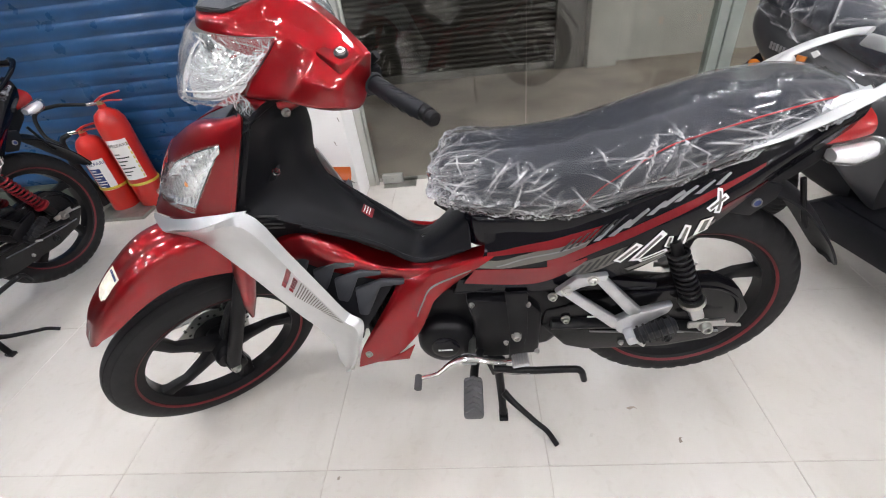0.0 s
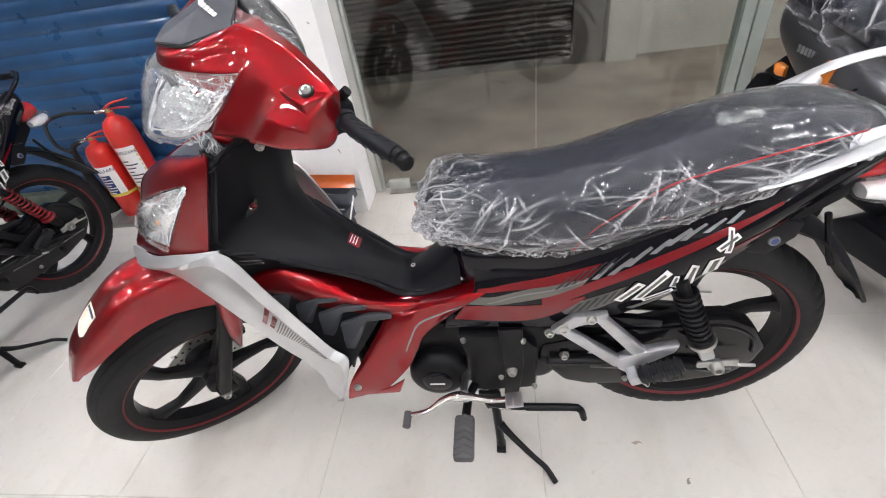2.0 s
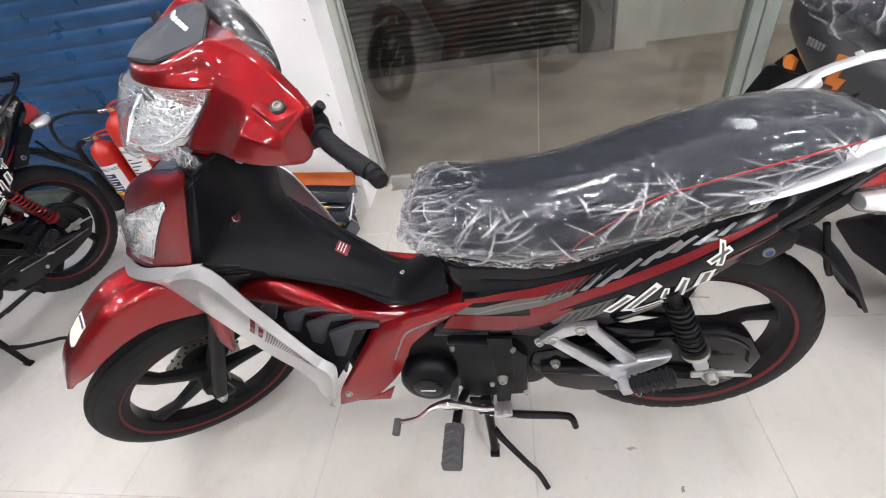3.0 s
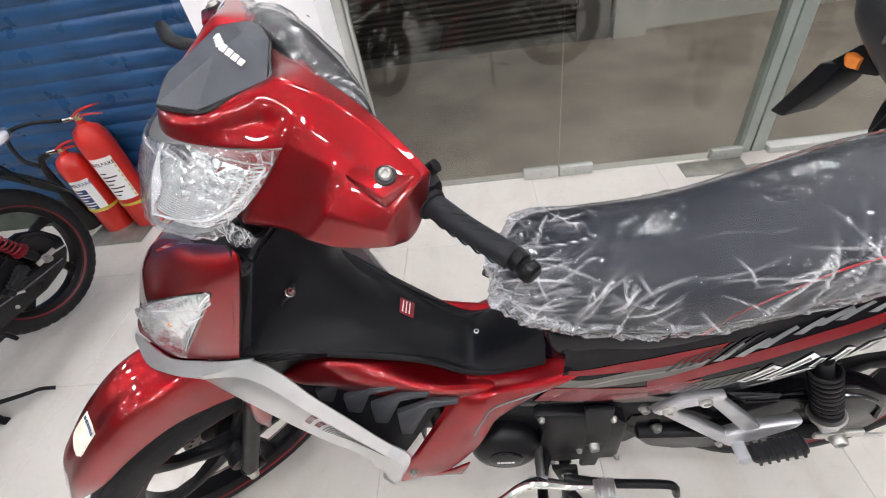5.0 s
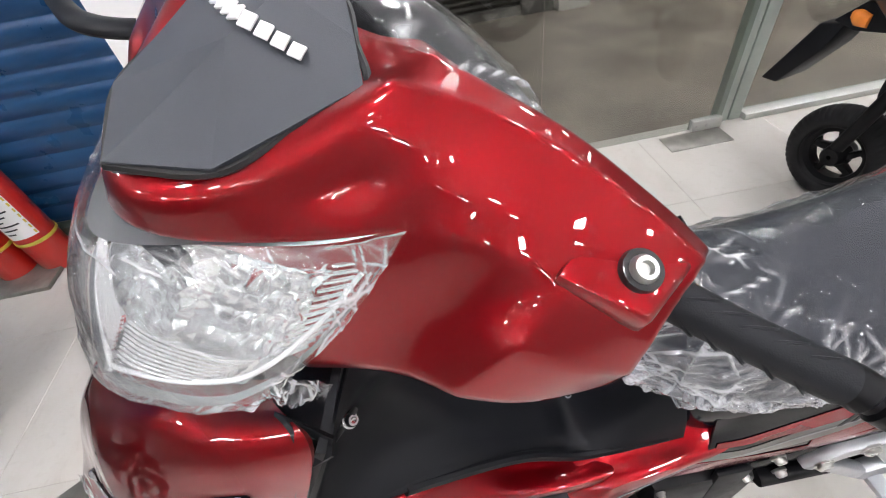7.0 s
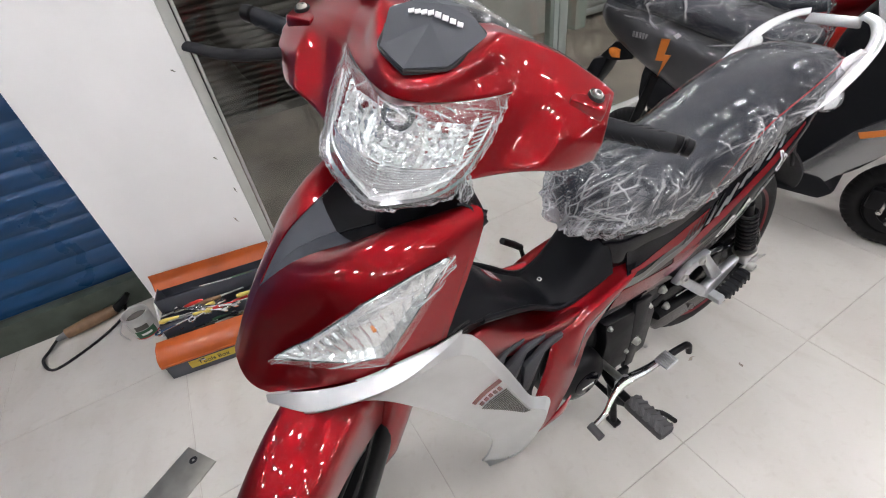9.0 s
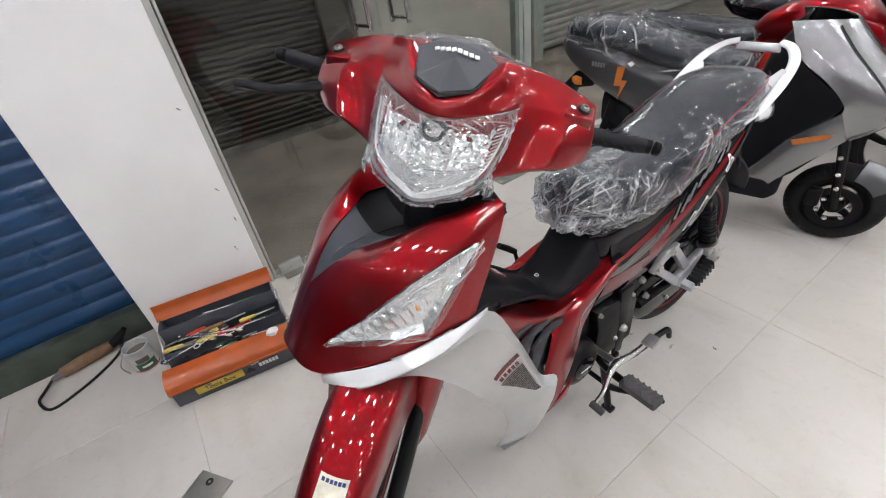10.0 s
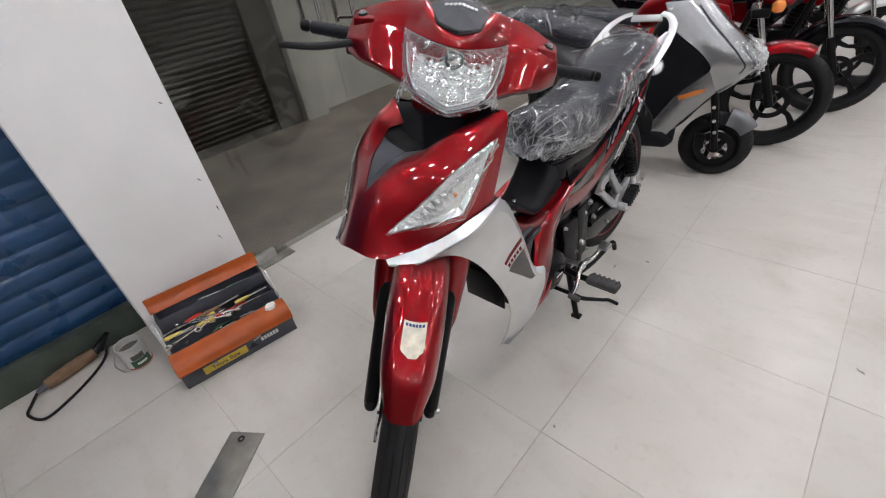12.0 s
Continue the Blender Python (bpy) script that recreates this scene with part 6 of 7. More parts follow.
put("stand_plate", slab([(.185, .265), (.24, .262), (.245, .215), (.205, .195)], 0.012, 0.003, Matrix.Translation((0, -.128, 0))), SATIN_BLACK, prop)
bolt("stand_bolt", (.218, -.136, .235), (0, -1, 0), 0.009, STEEL, prop, 0.010)
put("stand_spring", tube([(.235, -.15, .232), (.30, -.162, .238)], 0.006, 8), CHROME, prop)
kick = put("kick_pedal", tube([(.150, .10, .34), (.160, .160, .39), (.150, .178, .46), (.138, .180, .510)], [0.010, 0.009, 0.007, 0.006], 8), SATIN_BLACK, bike, "black kick starter")
put("kick_rubber", tube([(.138, .180, .514), (.110, .180, .540), (.078, .180, .566)], [0.009, 0.010, 0.009], 12), RUBBER, kick, "ribbed black rubber")
put("horn", lathe([(0.0001, -.02), (.03, -.018), (.038, -.005), (.036, .012), (.0001, .016)], 24, "x"), SATIN_BLACK, bike, "", Matrix.Translation((-.25, .04, .60)))


# ---------------------------------------------------------------- black motorcycle of the same make, behind
black_bike = copy_thing(bike, Matrix.Translation((-1.74, 0.685, 0)) @ Matrix.Rotation(radians(81), 4, "Z") @ Matrix.Translation((-REAR[0], 0, 0)))
black_bike.name = "motorcycle"
tagged(black_bike, "black motorcycle with dark red springs, parked by the shutter", "motorcycle")
SWAP = {"candy_red_paint": GLOSS_BLACK, "silver_paint": GLOSS_BLACK, "cast_alloy": SATIN_BLACK}
for part in black_bike.children_recursive:
    if part.type != "MESH" or not part.material_slots:
        continue
    slot = part.material_slots[0]
    kind = slot.material.name
    if part.name.startswith("spring"):
        slot.link, slot.material = "OBJECT", DARK_RED
    elif kind in SWAP:
        slot.link, slot.material = "OBJECT", SWAP[kind]
    if "label" in part and "silver" in part["label"]:
        part["label"] = part["label"].replace("silver", "black")


# ---------------------------------------------------------------- fire extinguishers
def extinguisher(x, y, r, h, label, blue, turn):
    M = Matrix.Translation((x, y, 0)) @ Matrix.Rotation(turn, 4, "Z")
    e = thing("fire_extinguisher", label, "extinguisher", "fire extinguishers", M)
    prof = [(0.0001, 0.0), (r * 0.9, 0.0), (r, 0.012), (r, h * 0.74), (r * 0.95, h * 0.80), (r * 0.75, h * 0.855), (r * 0.40, h * 0.885), (0.020, h * 0.895), (0.019, h * 0.925), (0.0001, h * 0.925)]
    put("cylinder", lathe(prof, 40, "z"), EXT_RED, e)
    put("valve", lathe([(0.0001, h * 0.90), (0.016, h * 0.90), (0.018, h * 0.93), (0.014, h * 0.955), (0.0001, h * 0.955)], 18, "z"), BRASS, e)
    put("upper_handle", tube([(-0.02, 0, h * 0.95), (0.03, 0, h * 0.985), (0.115, 0, h * 1.0)], [0.012, 0.013, 0.008], 8, 14, 0.5), EXT_RED, e, "red painted squeeze handle")
    put("lower_handle", tube([(-0.01, 0, h * 0.94), (0.04, 0, h * 0.945), (0.105, 0, h * 0.93)], [0.010, 0.011, 0.007], 8, 14, 0.5), EXT_RED, e)
    put("safety_pin", tube([(0.015, -0.03, h * 0.96), (0.015, 0.03, h * 0.96)], 0.003, 6), CHROME, e)
    put("nozzle", tube([(-0.015, 0, h * 0.94), (-0.06, -0.01, h * 0.945)], 0.011, 10), CHROME, e)

    def wrap(name, a0, a1, z0, z1, mat, lift):
        G = np.array([[((r + lift) * math.cos(a), (r + lift) * math.sin(a), z) for z in np.linspace(z0, z1, 3)] for a in np.linspace(a0, a1, 18)])
        return shell(name, G, mat, e, 0.0006, 0, False)

    a0, a1 = -2.35, -0.95
    wrap("label_paper", a0, a1, h * 0.30, h * 0.66, DECAL_WHITE, 0.0012)
    if blue:
        wrap("label_blue", a0 + 0.06, a1 - 0.55, h * 0.31, h * 0.56, DECAL_BLUE, 0.002)
    else:
        for k in range(8):
            wrap("label_edge", a1 - 0.13, a1 - 0.04, h * (0.31 + 0.042 * k), h * (0.335 + 0.042 * k), DECAL_YELLOW, 0.002)
    for k in range(7):
        z = h * (0.34 + 0.032 * k)
        wrap("label_line", a0 + 0.15, a0 + 0.55 + 0.25 * ((k * 7) % 3), z, z + h * 0.010, DECAL_BLACK if not blue else DECAL_WHITE, 0.0026)
    tx = bpy.data.curves.new("lettering", "FONT")
    tx.body, tx.size, tx.extrude, tx.align_x = "WELFARE", 0.026, 0.0004, "CENTER"
    t = new("lettering", tx)
    t.data.materials.append(DECAL_BLUE if blue else DECAL_BLACK)
    dg = bpy.context.evaluated_depsgraph_get()
    me = bpy.data.meshes.new_from_object(t.evaluated_get(dg))
    bpy.data.objects.remove(t)
    V = np.array([tuple(v.co) for v in me.vertices])
    mid = (a0 + a1) / 2
    ang = mid + V[:, 0] / r
    for v, a, q in zip(me.vertices, ang, V):
        v.co = ((r + 0.0032 + q[2]) * math.cos(a), (r + 0.0032 + q[2]) * math.sin(a), h * 0.60 + q[1])
    lt = new("lettering", me)
    lt.parent = e
    return e


ext_a = extinguisher(-1.775, 1.385, 0.078, 0.66, "red fire extinguisher with white printed label", False, 0.35)
ext_b = extinguisher(-1.945, 1.355, 0.072, 0.52, "shorter red fire extinguisher with blue and white label", True, 0.35)
for e, x, y, h in ((ext_a, -1.775, 1.385, 0.66), (ext_b, -1.945, 1.355, 0.52)):
    inv = e.matrix_basis.inverted()
    if e is ext_a:
        hose = [(x - 0.05, y - 0.03, h * 0.945), (x - 0.20, y - 0.06, h * 0.97), (x - 0.30, y - 0.10, h * 0.93), (x - 0.28, y - 0.14, h * 0.78), (x - 0.22, y - 0.14, h * 0.70)]
    else:
        hose = [(x - 0.05, y - 0.03, h * 0.94), (x - 0.10, y - 0.05, h * 0.85), (x - 0.11, y - 0.05, h * 0.4), (x - 0.10, y - 0.04, h * 0.12)]
    put("hose", tube(hose, 0.0095 if e is ext_a else [0.012, 0.014, 0.030, 0.050], 12, 40), RUBBER, e, "black rubber hose", inv)
    put("strap", lathe([(0.0005 + (0.080 if e is ext_a else 0.074), 0.158), (0.003 + (0.080 if e is ext_a else 0.074), 0.160), (0.003 + (0.080 if e is ext_a else 0.074), 0.172), (0.0005 + (0.080 if e is ext_a else 0.074), 0.174)], 36, "z"), DECAL_YELLOW, e, "yellow strap")
tagged(box("floor_plate", (-2.06, 1.19, 0.001), (-1.74, 1.435, 0.022), BRUSHED, None, "", 0.003), "flat grey steel plate lying under the extinguishers", "plate")

# ---------------------------------------------------------------- toolbox, open
TB = Matrix.Translation((-0.690, 0.905, 0)) @ Matrix.Rotation(radians(-9.6), 4, "Z")
toolbox = thing("toolbox", "open orange and dark grey steel cantilever toolbox full of tools", "toolbox", "", TB)
L = 0.45


def tray(name, y0, y1, z0, z1, l, mat, th=0.003, label=""):
    pcs = [block((l, y1 - y0, th), 0.001, Matrix.Translation((0, (y0 + y1) / 2, z0 + th / 2)))]
    for s in (-1, 1):
        pcs.append(block((th, y1 - y0, z1 - z0), 0.001, Matrix.Translation((s * (l / 2 - th / 2), (y0 + y1) / 2, (z0 + z1) / 2))))
    pcs.append(block((l, th, z1 - z0), 0.001, Matrix.Translation((0, y0 + th / 2, (z0 + z1) / 2))))
    pcs.append(block((l, th, z1 - z0), 0.001, Matrix.Translation((0, y1 - th / 2, (z0 + z1) / 2))))
    return put(name, joined(*pcs), mat, toolbox, label)


tray("base", -0.075, 0.125, 0.0, 0.085, L, TOOL_GREY, label="dark blue-grey lower box")
tray("middle_tray", 0.055, 0.150, 0.088, 0.150, L - 0.01, TOOL_GREY, label="dark grey tray")
tray("upper_tray", 0.125, 0.225, 0.155, 0.215, L - 0.02, TOOL_GREY, label="dark grey upper tray")
back = Patch([[(-L / 2, 0.205, 0.205), (-L / 2, 0.224, 0.236), (-L / 2, 0.230, 0.266)], [(L / 2, 0.205, 0.205), (L / 2, 0.224, 0.236), (L / 2, 0.230, 0.266)]]).grid(2, 10)
shell("back_lid", back, TOOL_ORANGE, toolbox, 0.004, label="orange lid leaf standing open")
LID = [(-0.012, 0.134), (-0.050, 0.132), (-0.080, 0.112), (-0.090, 0.084)]
front = Patch([[(q * L / 2, y, z) for y, z in LID] for q in (-1, 1)]).grid(2, 14)
shell("front_lid", front, TOOL_ORANGE, toolbox, 0.004, label="orange lid leaf hanging open in front")
for s in (-1, 1):
    put("lid_edge", slab([(-0.092, 0.080), (-0.093, 0.092), (-0.083, 0.116), (-0.050, 0.138), (-0.012, 0.140), (-0.012, 0.130), (-0.046, 0.124), (-0.074, 0.106)], 0.004, 0.0015, Matrix.Translation((s * L / 2, 0, 0)) @ Matrix.Rotation(radians(90), 4, "Z")), TOOL_ORANGE, toolbox)
    for a, b in (((0.11, 0.05), (0.06, 0.12)), ((0.06, 0.10), (0.16, 0.19))):
        put("hinge_arm", tube([(s * (L / 2 + 0.004), a[0], a[1]), (s * (L / 2 + 0.004), b[0], b[1])], 0.005, 6, None, 0.5), STEEL, toolbox)
put("lid_roll", tube([(-L / 2, -0.090, 0.084), (L / 2, -0.090, 0.084)], 0.006, 8), TOOL_ORANGE, toolbox)
put("label_yellow", block((0.17, 0.0015, 0.034), 0.0004, Matrix.Translation((-0.065, -0.0765, 0.040))), DECAL_YELLOW, toolbox, "yellow printed field")
put("label_mark", slab([(-0.02, 0), (0.0, 0.026), (0.02, 0)], 0.0015, 0, Matrix.Translation((0.045, -0.0765, 0.028))), DECAL_BLACK, toolbox)


def words(body, size, mat, m, parent):
    tx = bpy.data.curves.new("lettering", "FONT")
    tx.body, tx.size, tx.extrude, tx.align_x = body, size, 0.0006, "CENTER"
    t = new("lettering", tx)
    dg = bpy.context.evaluated_depsgraph_get()
    me = bpy.data.meshes.new_from_object(t.evaluated_get(dg))
    bpy.data.objects.remove(t)
    me.materials.clear()
    me.materials.append(mat)
    me.transform(m)
    o = new("lettering", me)
    o.parent = parent
    return o


words("Tools Box", 0.026, DECAL_BLACK, Matrix.Translation((-0.065, -0.0785, 0.032)) @ Matrix.Rotation(radians(90), 4, "X"), toolbox)
put("maker_bars", joined(*[block((0.010, 0.0012, 0.018), 0.0004, Matrix.Translation((0.085 + 0.0125 * k, -0.0768, 0.045))) for k in range(6)]), DECAL_WHITE, toolbox, "white printed bars")

rng = random.Random(4)


def hand_tool(name, a, b, mat_h, mat_s, label, r=0.012):
    a, b = TB @ Vector(a), TB @ Vector(b)
    e = thing(name, label, name.replace("_", " "), "tools in the box", Matrix.Translation(a))
    d = b - a
    put("shank", tube([tuple(d * 0.42), tuple(d)], [r * 0.35, r * 0.28], 8), mat_s, e)
    put("handle", tube([(0, 0, 0), tuple(d * 0.1), tuple(d * 0.25), tuple(d * 0.44)], [r * 0.7, r, r * 0.85, r * 0.6], 10), mat_h, e)
    return e


hand_tool("screwdriver", (0.06, -0.005, 0.115), (-0.13, 0.000, 0.098), TOOL_YELLOW, STEEL, "yellow and green handled screwdriver lying in the toolbox", 0.016)
hand_tool("screwdriver", (0.15, 0.155, 0.185), (-0.05, 0.130, 0.220), TOOL_GREEN, CHROME, "green handled screwdriver lying in the upper tray", 0.012)
hand_tool("chisel", (-0.02, 0.085, 0.160), (-0.16, 0.075, 0.130), TOOL_YELLOW, STEEL, "yellow handled chisel lying in the toolbox", 0.010)
hand_tool("screwdriver", (0.10, 0.08, 0.145), (-0.03, 0.09, 0.125), EXT_RED, STEEL, "red handled screwdriver lying in the toolbox", 0.009)
hand_tool("file", (-0.02, 0.02, 0.100), (0.15, 0.012, 0.108), WOOD, STEEL, "steel file lying in the toolbox", 0.010)


def spanner(x, y, z, l, ang):
    M = TB @ Matrix.Translation((x, y, z)) @ Matrix.Rotation(ang, 4, "Z")
    e = thing("spanner", "chrome spanner lying in the toolbox", "spanner", "tools in the box", M)
    put("shank", block((l, 0.012, 0.005), 0.0015), CHROME, e)
    put("jaw", slab([(-0.014, -0.010), (0.004, -0.014), (0.016, -0.009), (0.008, -0.004), (0.008, 0.004), (0.016, 0.009), (0.004, 0.014), (-0.014, 0.010)], 0.007, 0.0015, Matrix.Translation((l / 2 + 0.010, 0, 0)) @ Matrix.Rotation(radians(90), 4, "X")), CHROME, e)
    put("ring", lathe([(0.008, -0.003), (0.014, -0.003), (0.014, 0.003), (0.008, 0.003), (0.008, -0.003)], 16, "z"), CHROME, e, "", Matrix.Translation((-l / 2 - 0.010, 0, 0)))
    return e


for k in range(9):
    spanner(-0.16 + 0.038 * k, -0.045 + 0.012 * (k % 4), 0.052 + 0.006 * (k % 3), 0.10 + 0.03 * rng.random(), rng.uniform(-0.5, 0.5))
for k in range(4):
    spanner(-0.10 + 0.07 * k, 0.08, 0.112 + 0.004 * k, 0.10, rng.uniform(-0.4, 0.4))
for k in range(3):
    spanner(-0.10 + 0.09 * k, 0.155, 0.168 + 0.004 * k, 0.11, rng.uniform(-0.3, 0.3))
KINDS = (("screwdriver", TOOL_YELLOW, "yellow handled screwdriver lying in the toolbox"), ("screwdriver", EXT_RED, "red handled screwdriver lying in the toolbox"),
         ("file", WOOD, "wooden handled file lying in the toolbox"), ("pliers", SATIN_BLACK, "black handled pliers lying in the toolbox"), ("screwdriver", TOOL_GREEN, "green handled screwdriver lying in the toolbox"))
for k in range(11):
    nm, mt, lab = KINDS[k % 5]
    x, y, a = rng.uniform(-0.17, 0.15), rng.uniform(0.015, 0.125), rng.uniform(-0.35, 0.35) + (math.pi if k % 2 else 0)
    z = 0.108 + 0.045 * (y > 0.05) + 0.004 * (k % 4)
    l = rng.uniform(0.12, 0.19)
    hand_tool(nm, (x - l / 2 * math.cos(a), y - l / 2 * math.sin(a) * 0.5, z), (x + l / 2 * math.cos(a), y + l / 2 * math.sin(a) * 0.5, z + rng.uniform(-0.012, 0.012)), mt, STEEL if k % 3 else CHROME, lab, rng.uniform(0.008, 0.012))
for k in range(6):
    spanner(rng.uniform(-0.16, 0.15), rng.uniform(0.03, 0.12), 0.150 + 0.003 * k, rng.uniform(0.09, 0.13), rng.uniform(-0.5, 0.5))
for k in range(8):
    e = thing("socket", "small steel socket lying in the toolbox", "socket", "tools in the box", TB @ Matrix.Translation((-0.18 + 0.045 * k, -0.05 + 0.02 * (k % 3), 0.020 + 0.032)))
    put("body", lathe([(0.006, -0.012), (0.011, -0.012), (0.012, 0.012), (0.006, 0.012), (0.006, -0.012)], 14, "y"), STEEL if k % 2 else SATIN_BLACK, e)
rag = np.array([[(0.17 + 0.03 * math.cos(a) * (1 - 0.3 * q) + 0.004 * math.sin(a * 3), -0.035 + 0.026 * math.sin(a) * (1 - 0.3 * q), 0.098 + 0.05 * q) for a in np.linspace(0, 2 * math.pi, 9, endpoint=False)] for q in (0, 0.5, 0.85, 1.0)])
tagged(put("paper_cup", loop_solid(rag), DECAL_WHITE, None, "", TB, 20), "white crumpled plastic cup lying in the toolbox", "cup")

# ---------------------------------------------------------------- paint tin, brush tool with cable, steel plate
tin = thing("paint_tin", "open white paint tin with green and red print", "tin", "", Matrix.Translation((-1.000, 1.205, 0)))
put("body", lathe([(0.0001, 0.0), (0.047, 0.0), (0.049, 0.004), (0.048, 0.008), (0.048, 0.108), (0.050, 0.112), (0.048, 0.116), (0.044, 0.114), (0.044, 0.012), (0.0001, 0.010)], 40, "z"), CAN_METAL, tin)
for z0, z1, a0, a1, mt, nm in ((0.012, 0.050, -2.2, -0.6, TOOL_GREEN, "green_print"), (0.008, 0.014, -2.6, 0.0, EXT_RED, "red_print"), (0.052, 0.075, -2.0, -1.0, DECAL_GREY, "dark_print"), (0.026, 0.036, -1.8, -1.0, DECAL_WHITE, "white_print")):
    G = np.array([[(0.0490 * math.cos(a) * (1.012 if nm == "white_print" else 1), 0.0490 * math.sin(a) * (1.012 if nm == "white_print" else 1), z) for z in (z0, z1)] for a in np.linspace(a0, a1, 16)])
    shell(nm, G, mt, tin, 0.0005)
put("wire_handle", tube([(-0.050, 0, 0.10), (-0.075, -0.02, 0.06), (-0.060, -0.035, 0.02)], 0.0022, 6), STEEL, tin)
# dark disc set below the rim of the tin
put("paint_skin", lathe([(0.0001, 0.085), (0.02, 0.088), (0.0438, 0.086), (0.0438, 0.080), (0.0001, 0.080)], 24, "z"), CONCRETE_DARK, tin, "dark disc below the rim")

grinder = thing("soldering_torch", "worn brown-handled electric hand tool with black cable on the floor", "hand tool", "", Matrix.Translation((-1.20, 1.40, 0)))
put("handle", tube([(-0.10, -0.02, 0.028), (0.0, 0.0, 0.030), (0.085, 0.012, 0.032)], [0.022, 0.027, 0.024], 14), WOOD, grinder, "brown handle")
put("head", tube([(0.085, 0.012, 0.032), (0.13, 0.02, 0.055), (0.16, 0.01, 0.085)], [0.020, 0.016, 0.010], 12), SATIN_BLACK, grinder)
put("ferrule", tube([(-0.135, -0.03, 0.024), (-0.10, -0.02, 0.028)], [0.010, 0.016], 10), GREY_METAL, grinder)
put("cable", tube([(-0.135, -0.03, 0.024), (-0.165, -0.06, 0.010), (-0.185, -0.11, 0.006), (-0.14, -0.19, 0.006), (-0.05, -0.16, 0.006), (0.05, -0.09, 0.006), (0.11, -0.02, 0.010), (0.13, 0.02, 0.04)], 0.0055, 8, 70), RUBBER, grinder, "black cable")

u = Vector((-0.176, -0.122, 0)).normalized()
PL = Matrix.Translation((-0.8655, 0.492, 0)) @ Matrix.Rotation(math.atan2(u.y, u.x), 4, "Z")
plate = thing("steel_plate", "flat grey steel plate with a small hole on the floor", "plate", "", PL)
put("body", block((0.46, 0.125, 0.005), 0.0015, Matrix.Translation((0.23, 0, 0.0027))), BRUSHED, plate)
put("mark", lathe([(0.004, 0.0054), (0.012, 0.0058), (0.012, 0.005), (0.004, 0.005)], 16, "z"), DECAL_BLACK, plate, "", Matrix.Translation((0.025, -0.01, 0)))

# ---------------------------------------------------------------- glass door hardware
for x0, x1, y0, y1 in ((-0.345, -0.155, 1.335, 1.455), (1.045, 1.335, 1.265, 1.385)):
    tagged(box("floor_spring", (x0, y0, 0.0), (x1, y1, 0.006), BRUSHED, None, "", 0.002), "worn steel floor spring cover under the glass door", "door fitting")
for x0, x1 in ((-0.352, -0.235), (0.300, 0.468), (0.478, 0.640), (1.20, 1.342)):
    e = thing("patch_fitting", "brushed steel patch fitting at the foot of the glass door", "door fitting", "patch fittings")
    put("plate", block((x1 - x0, 0.034, 0.052), 0.002, Matrix.Translation(((x0 + x1) / 2, 1.400, 0.030))), FRAME_ALU, e)
    bolt("screw", ((x0 + x1) / 2, 1.3828, 0.030), (0, -1, 0), 0.008, STEEL, e, 0.003)
    bolt("screw", (x0 + 0.02, 1.3828, 0.030), (0, -1, 0), 0.005, STEEL, e, 0.003)
for x in (0.385, 0.585):
    e = thing("door_handle", "long polished steel pull handle on the glass door", "handle", "door pulls")
    put("bar", tube([(x, 1.325, 1.00), (x, 1.325, 1.60)], 0.011, 14), CHROME, e)
    put("bar", tube([(x, 1.475, 1.00), (x, 1.475, 1.60)], 0.011, 14), CHROME, e)
    for z in (1.02, 1.58):
        put("stand_off", tube([(x, 1.320, z), (x, 1.480, z)], 0.008, 10), CHROME, e)
bottle = thing("plastic_bottle", "clear plastic drink bottle with blue label on the floor", "bottle", "", Matrix.Translation((1.50, 1.53, -0.012)))
put("body", lathe([(0.0001, 0.0), (0.030, 0.0), (0.032, 0.01), (0.032, 0.07), (0.030, 0.10), (0.032, 0.14), (0.028, 0.17), (0.013, 0.20), (0.013, 0.215), (0.0001, 0.215)], 24, "z"), BOTTLE, bottle)
put("cap", lathe([(0.0001, 0.234), (0.015, 0.234), (0.0155, 0.214), (0.0001, 0.214)], 18, "z"), DECAL_BLUE, bottle)
put("label_band", lathe([(0.0325, 0.075), (0.033, 0.08), (0.033, 0.125), (0.0325, 0.13)], 24, "z"), DECAL_BLUE, bottle)


# ---------------------------------------------------------------- grey electric scooter
SC = Matrix.Translation((1.518, 0.335, 0)) @ Matrix.Rotation(math.atan2(-0.97, 0.245), 4, "Z")
SCOOTER_GREY = material("light_grey_metallic_paint", (0.27, 0.275, 0.285), 0.27, 0.85, 0.8, 0.05, 12, 0.02, 1000)
scooter = thing("scooter", "grey electric scooter with orange flashes and a wrapped seat", "scooter", "", SC)


def rings(rows, n=24, p=0.7):
    """Stations (x, half width, z middle, half height) as rounded rings."""
    net = []
    for x, w, z, h in rows:
        net.append([(x, w * math.copysign(abs(math.cos(a)) ** p, math.cos(a)), z + h * math.copysign(abs(math.sin(a)) ** p, math.sin(a))) for a in np.linspace(0, 2 * math.pi, n, endpoint=False)])
    return cr(np.array(net), np.linspace(0, 1, 8 * len(rows)))


def small_wheel(parent, x, R, half, mat_line=SATIN_BLACK, spokes=5):
    return wheel(parent, (x, 0, R), R, half, Matrix(), spokes, False, mat_line)


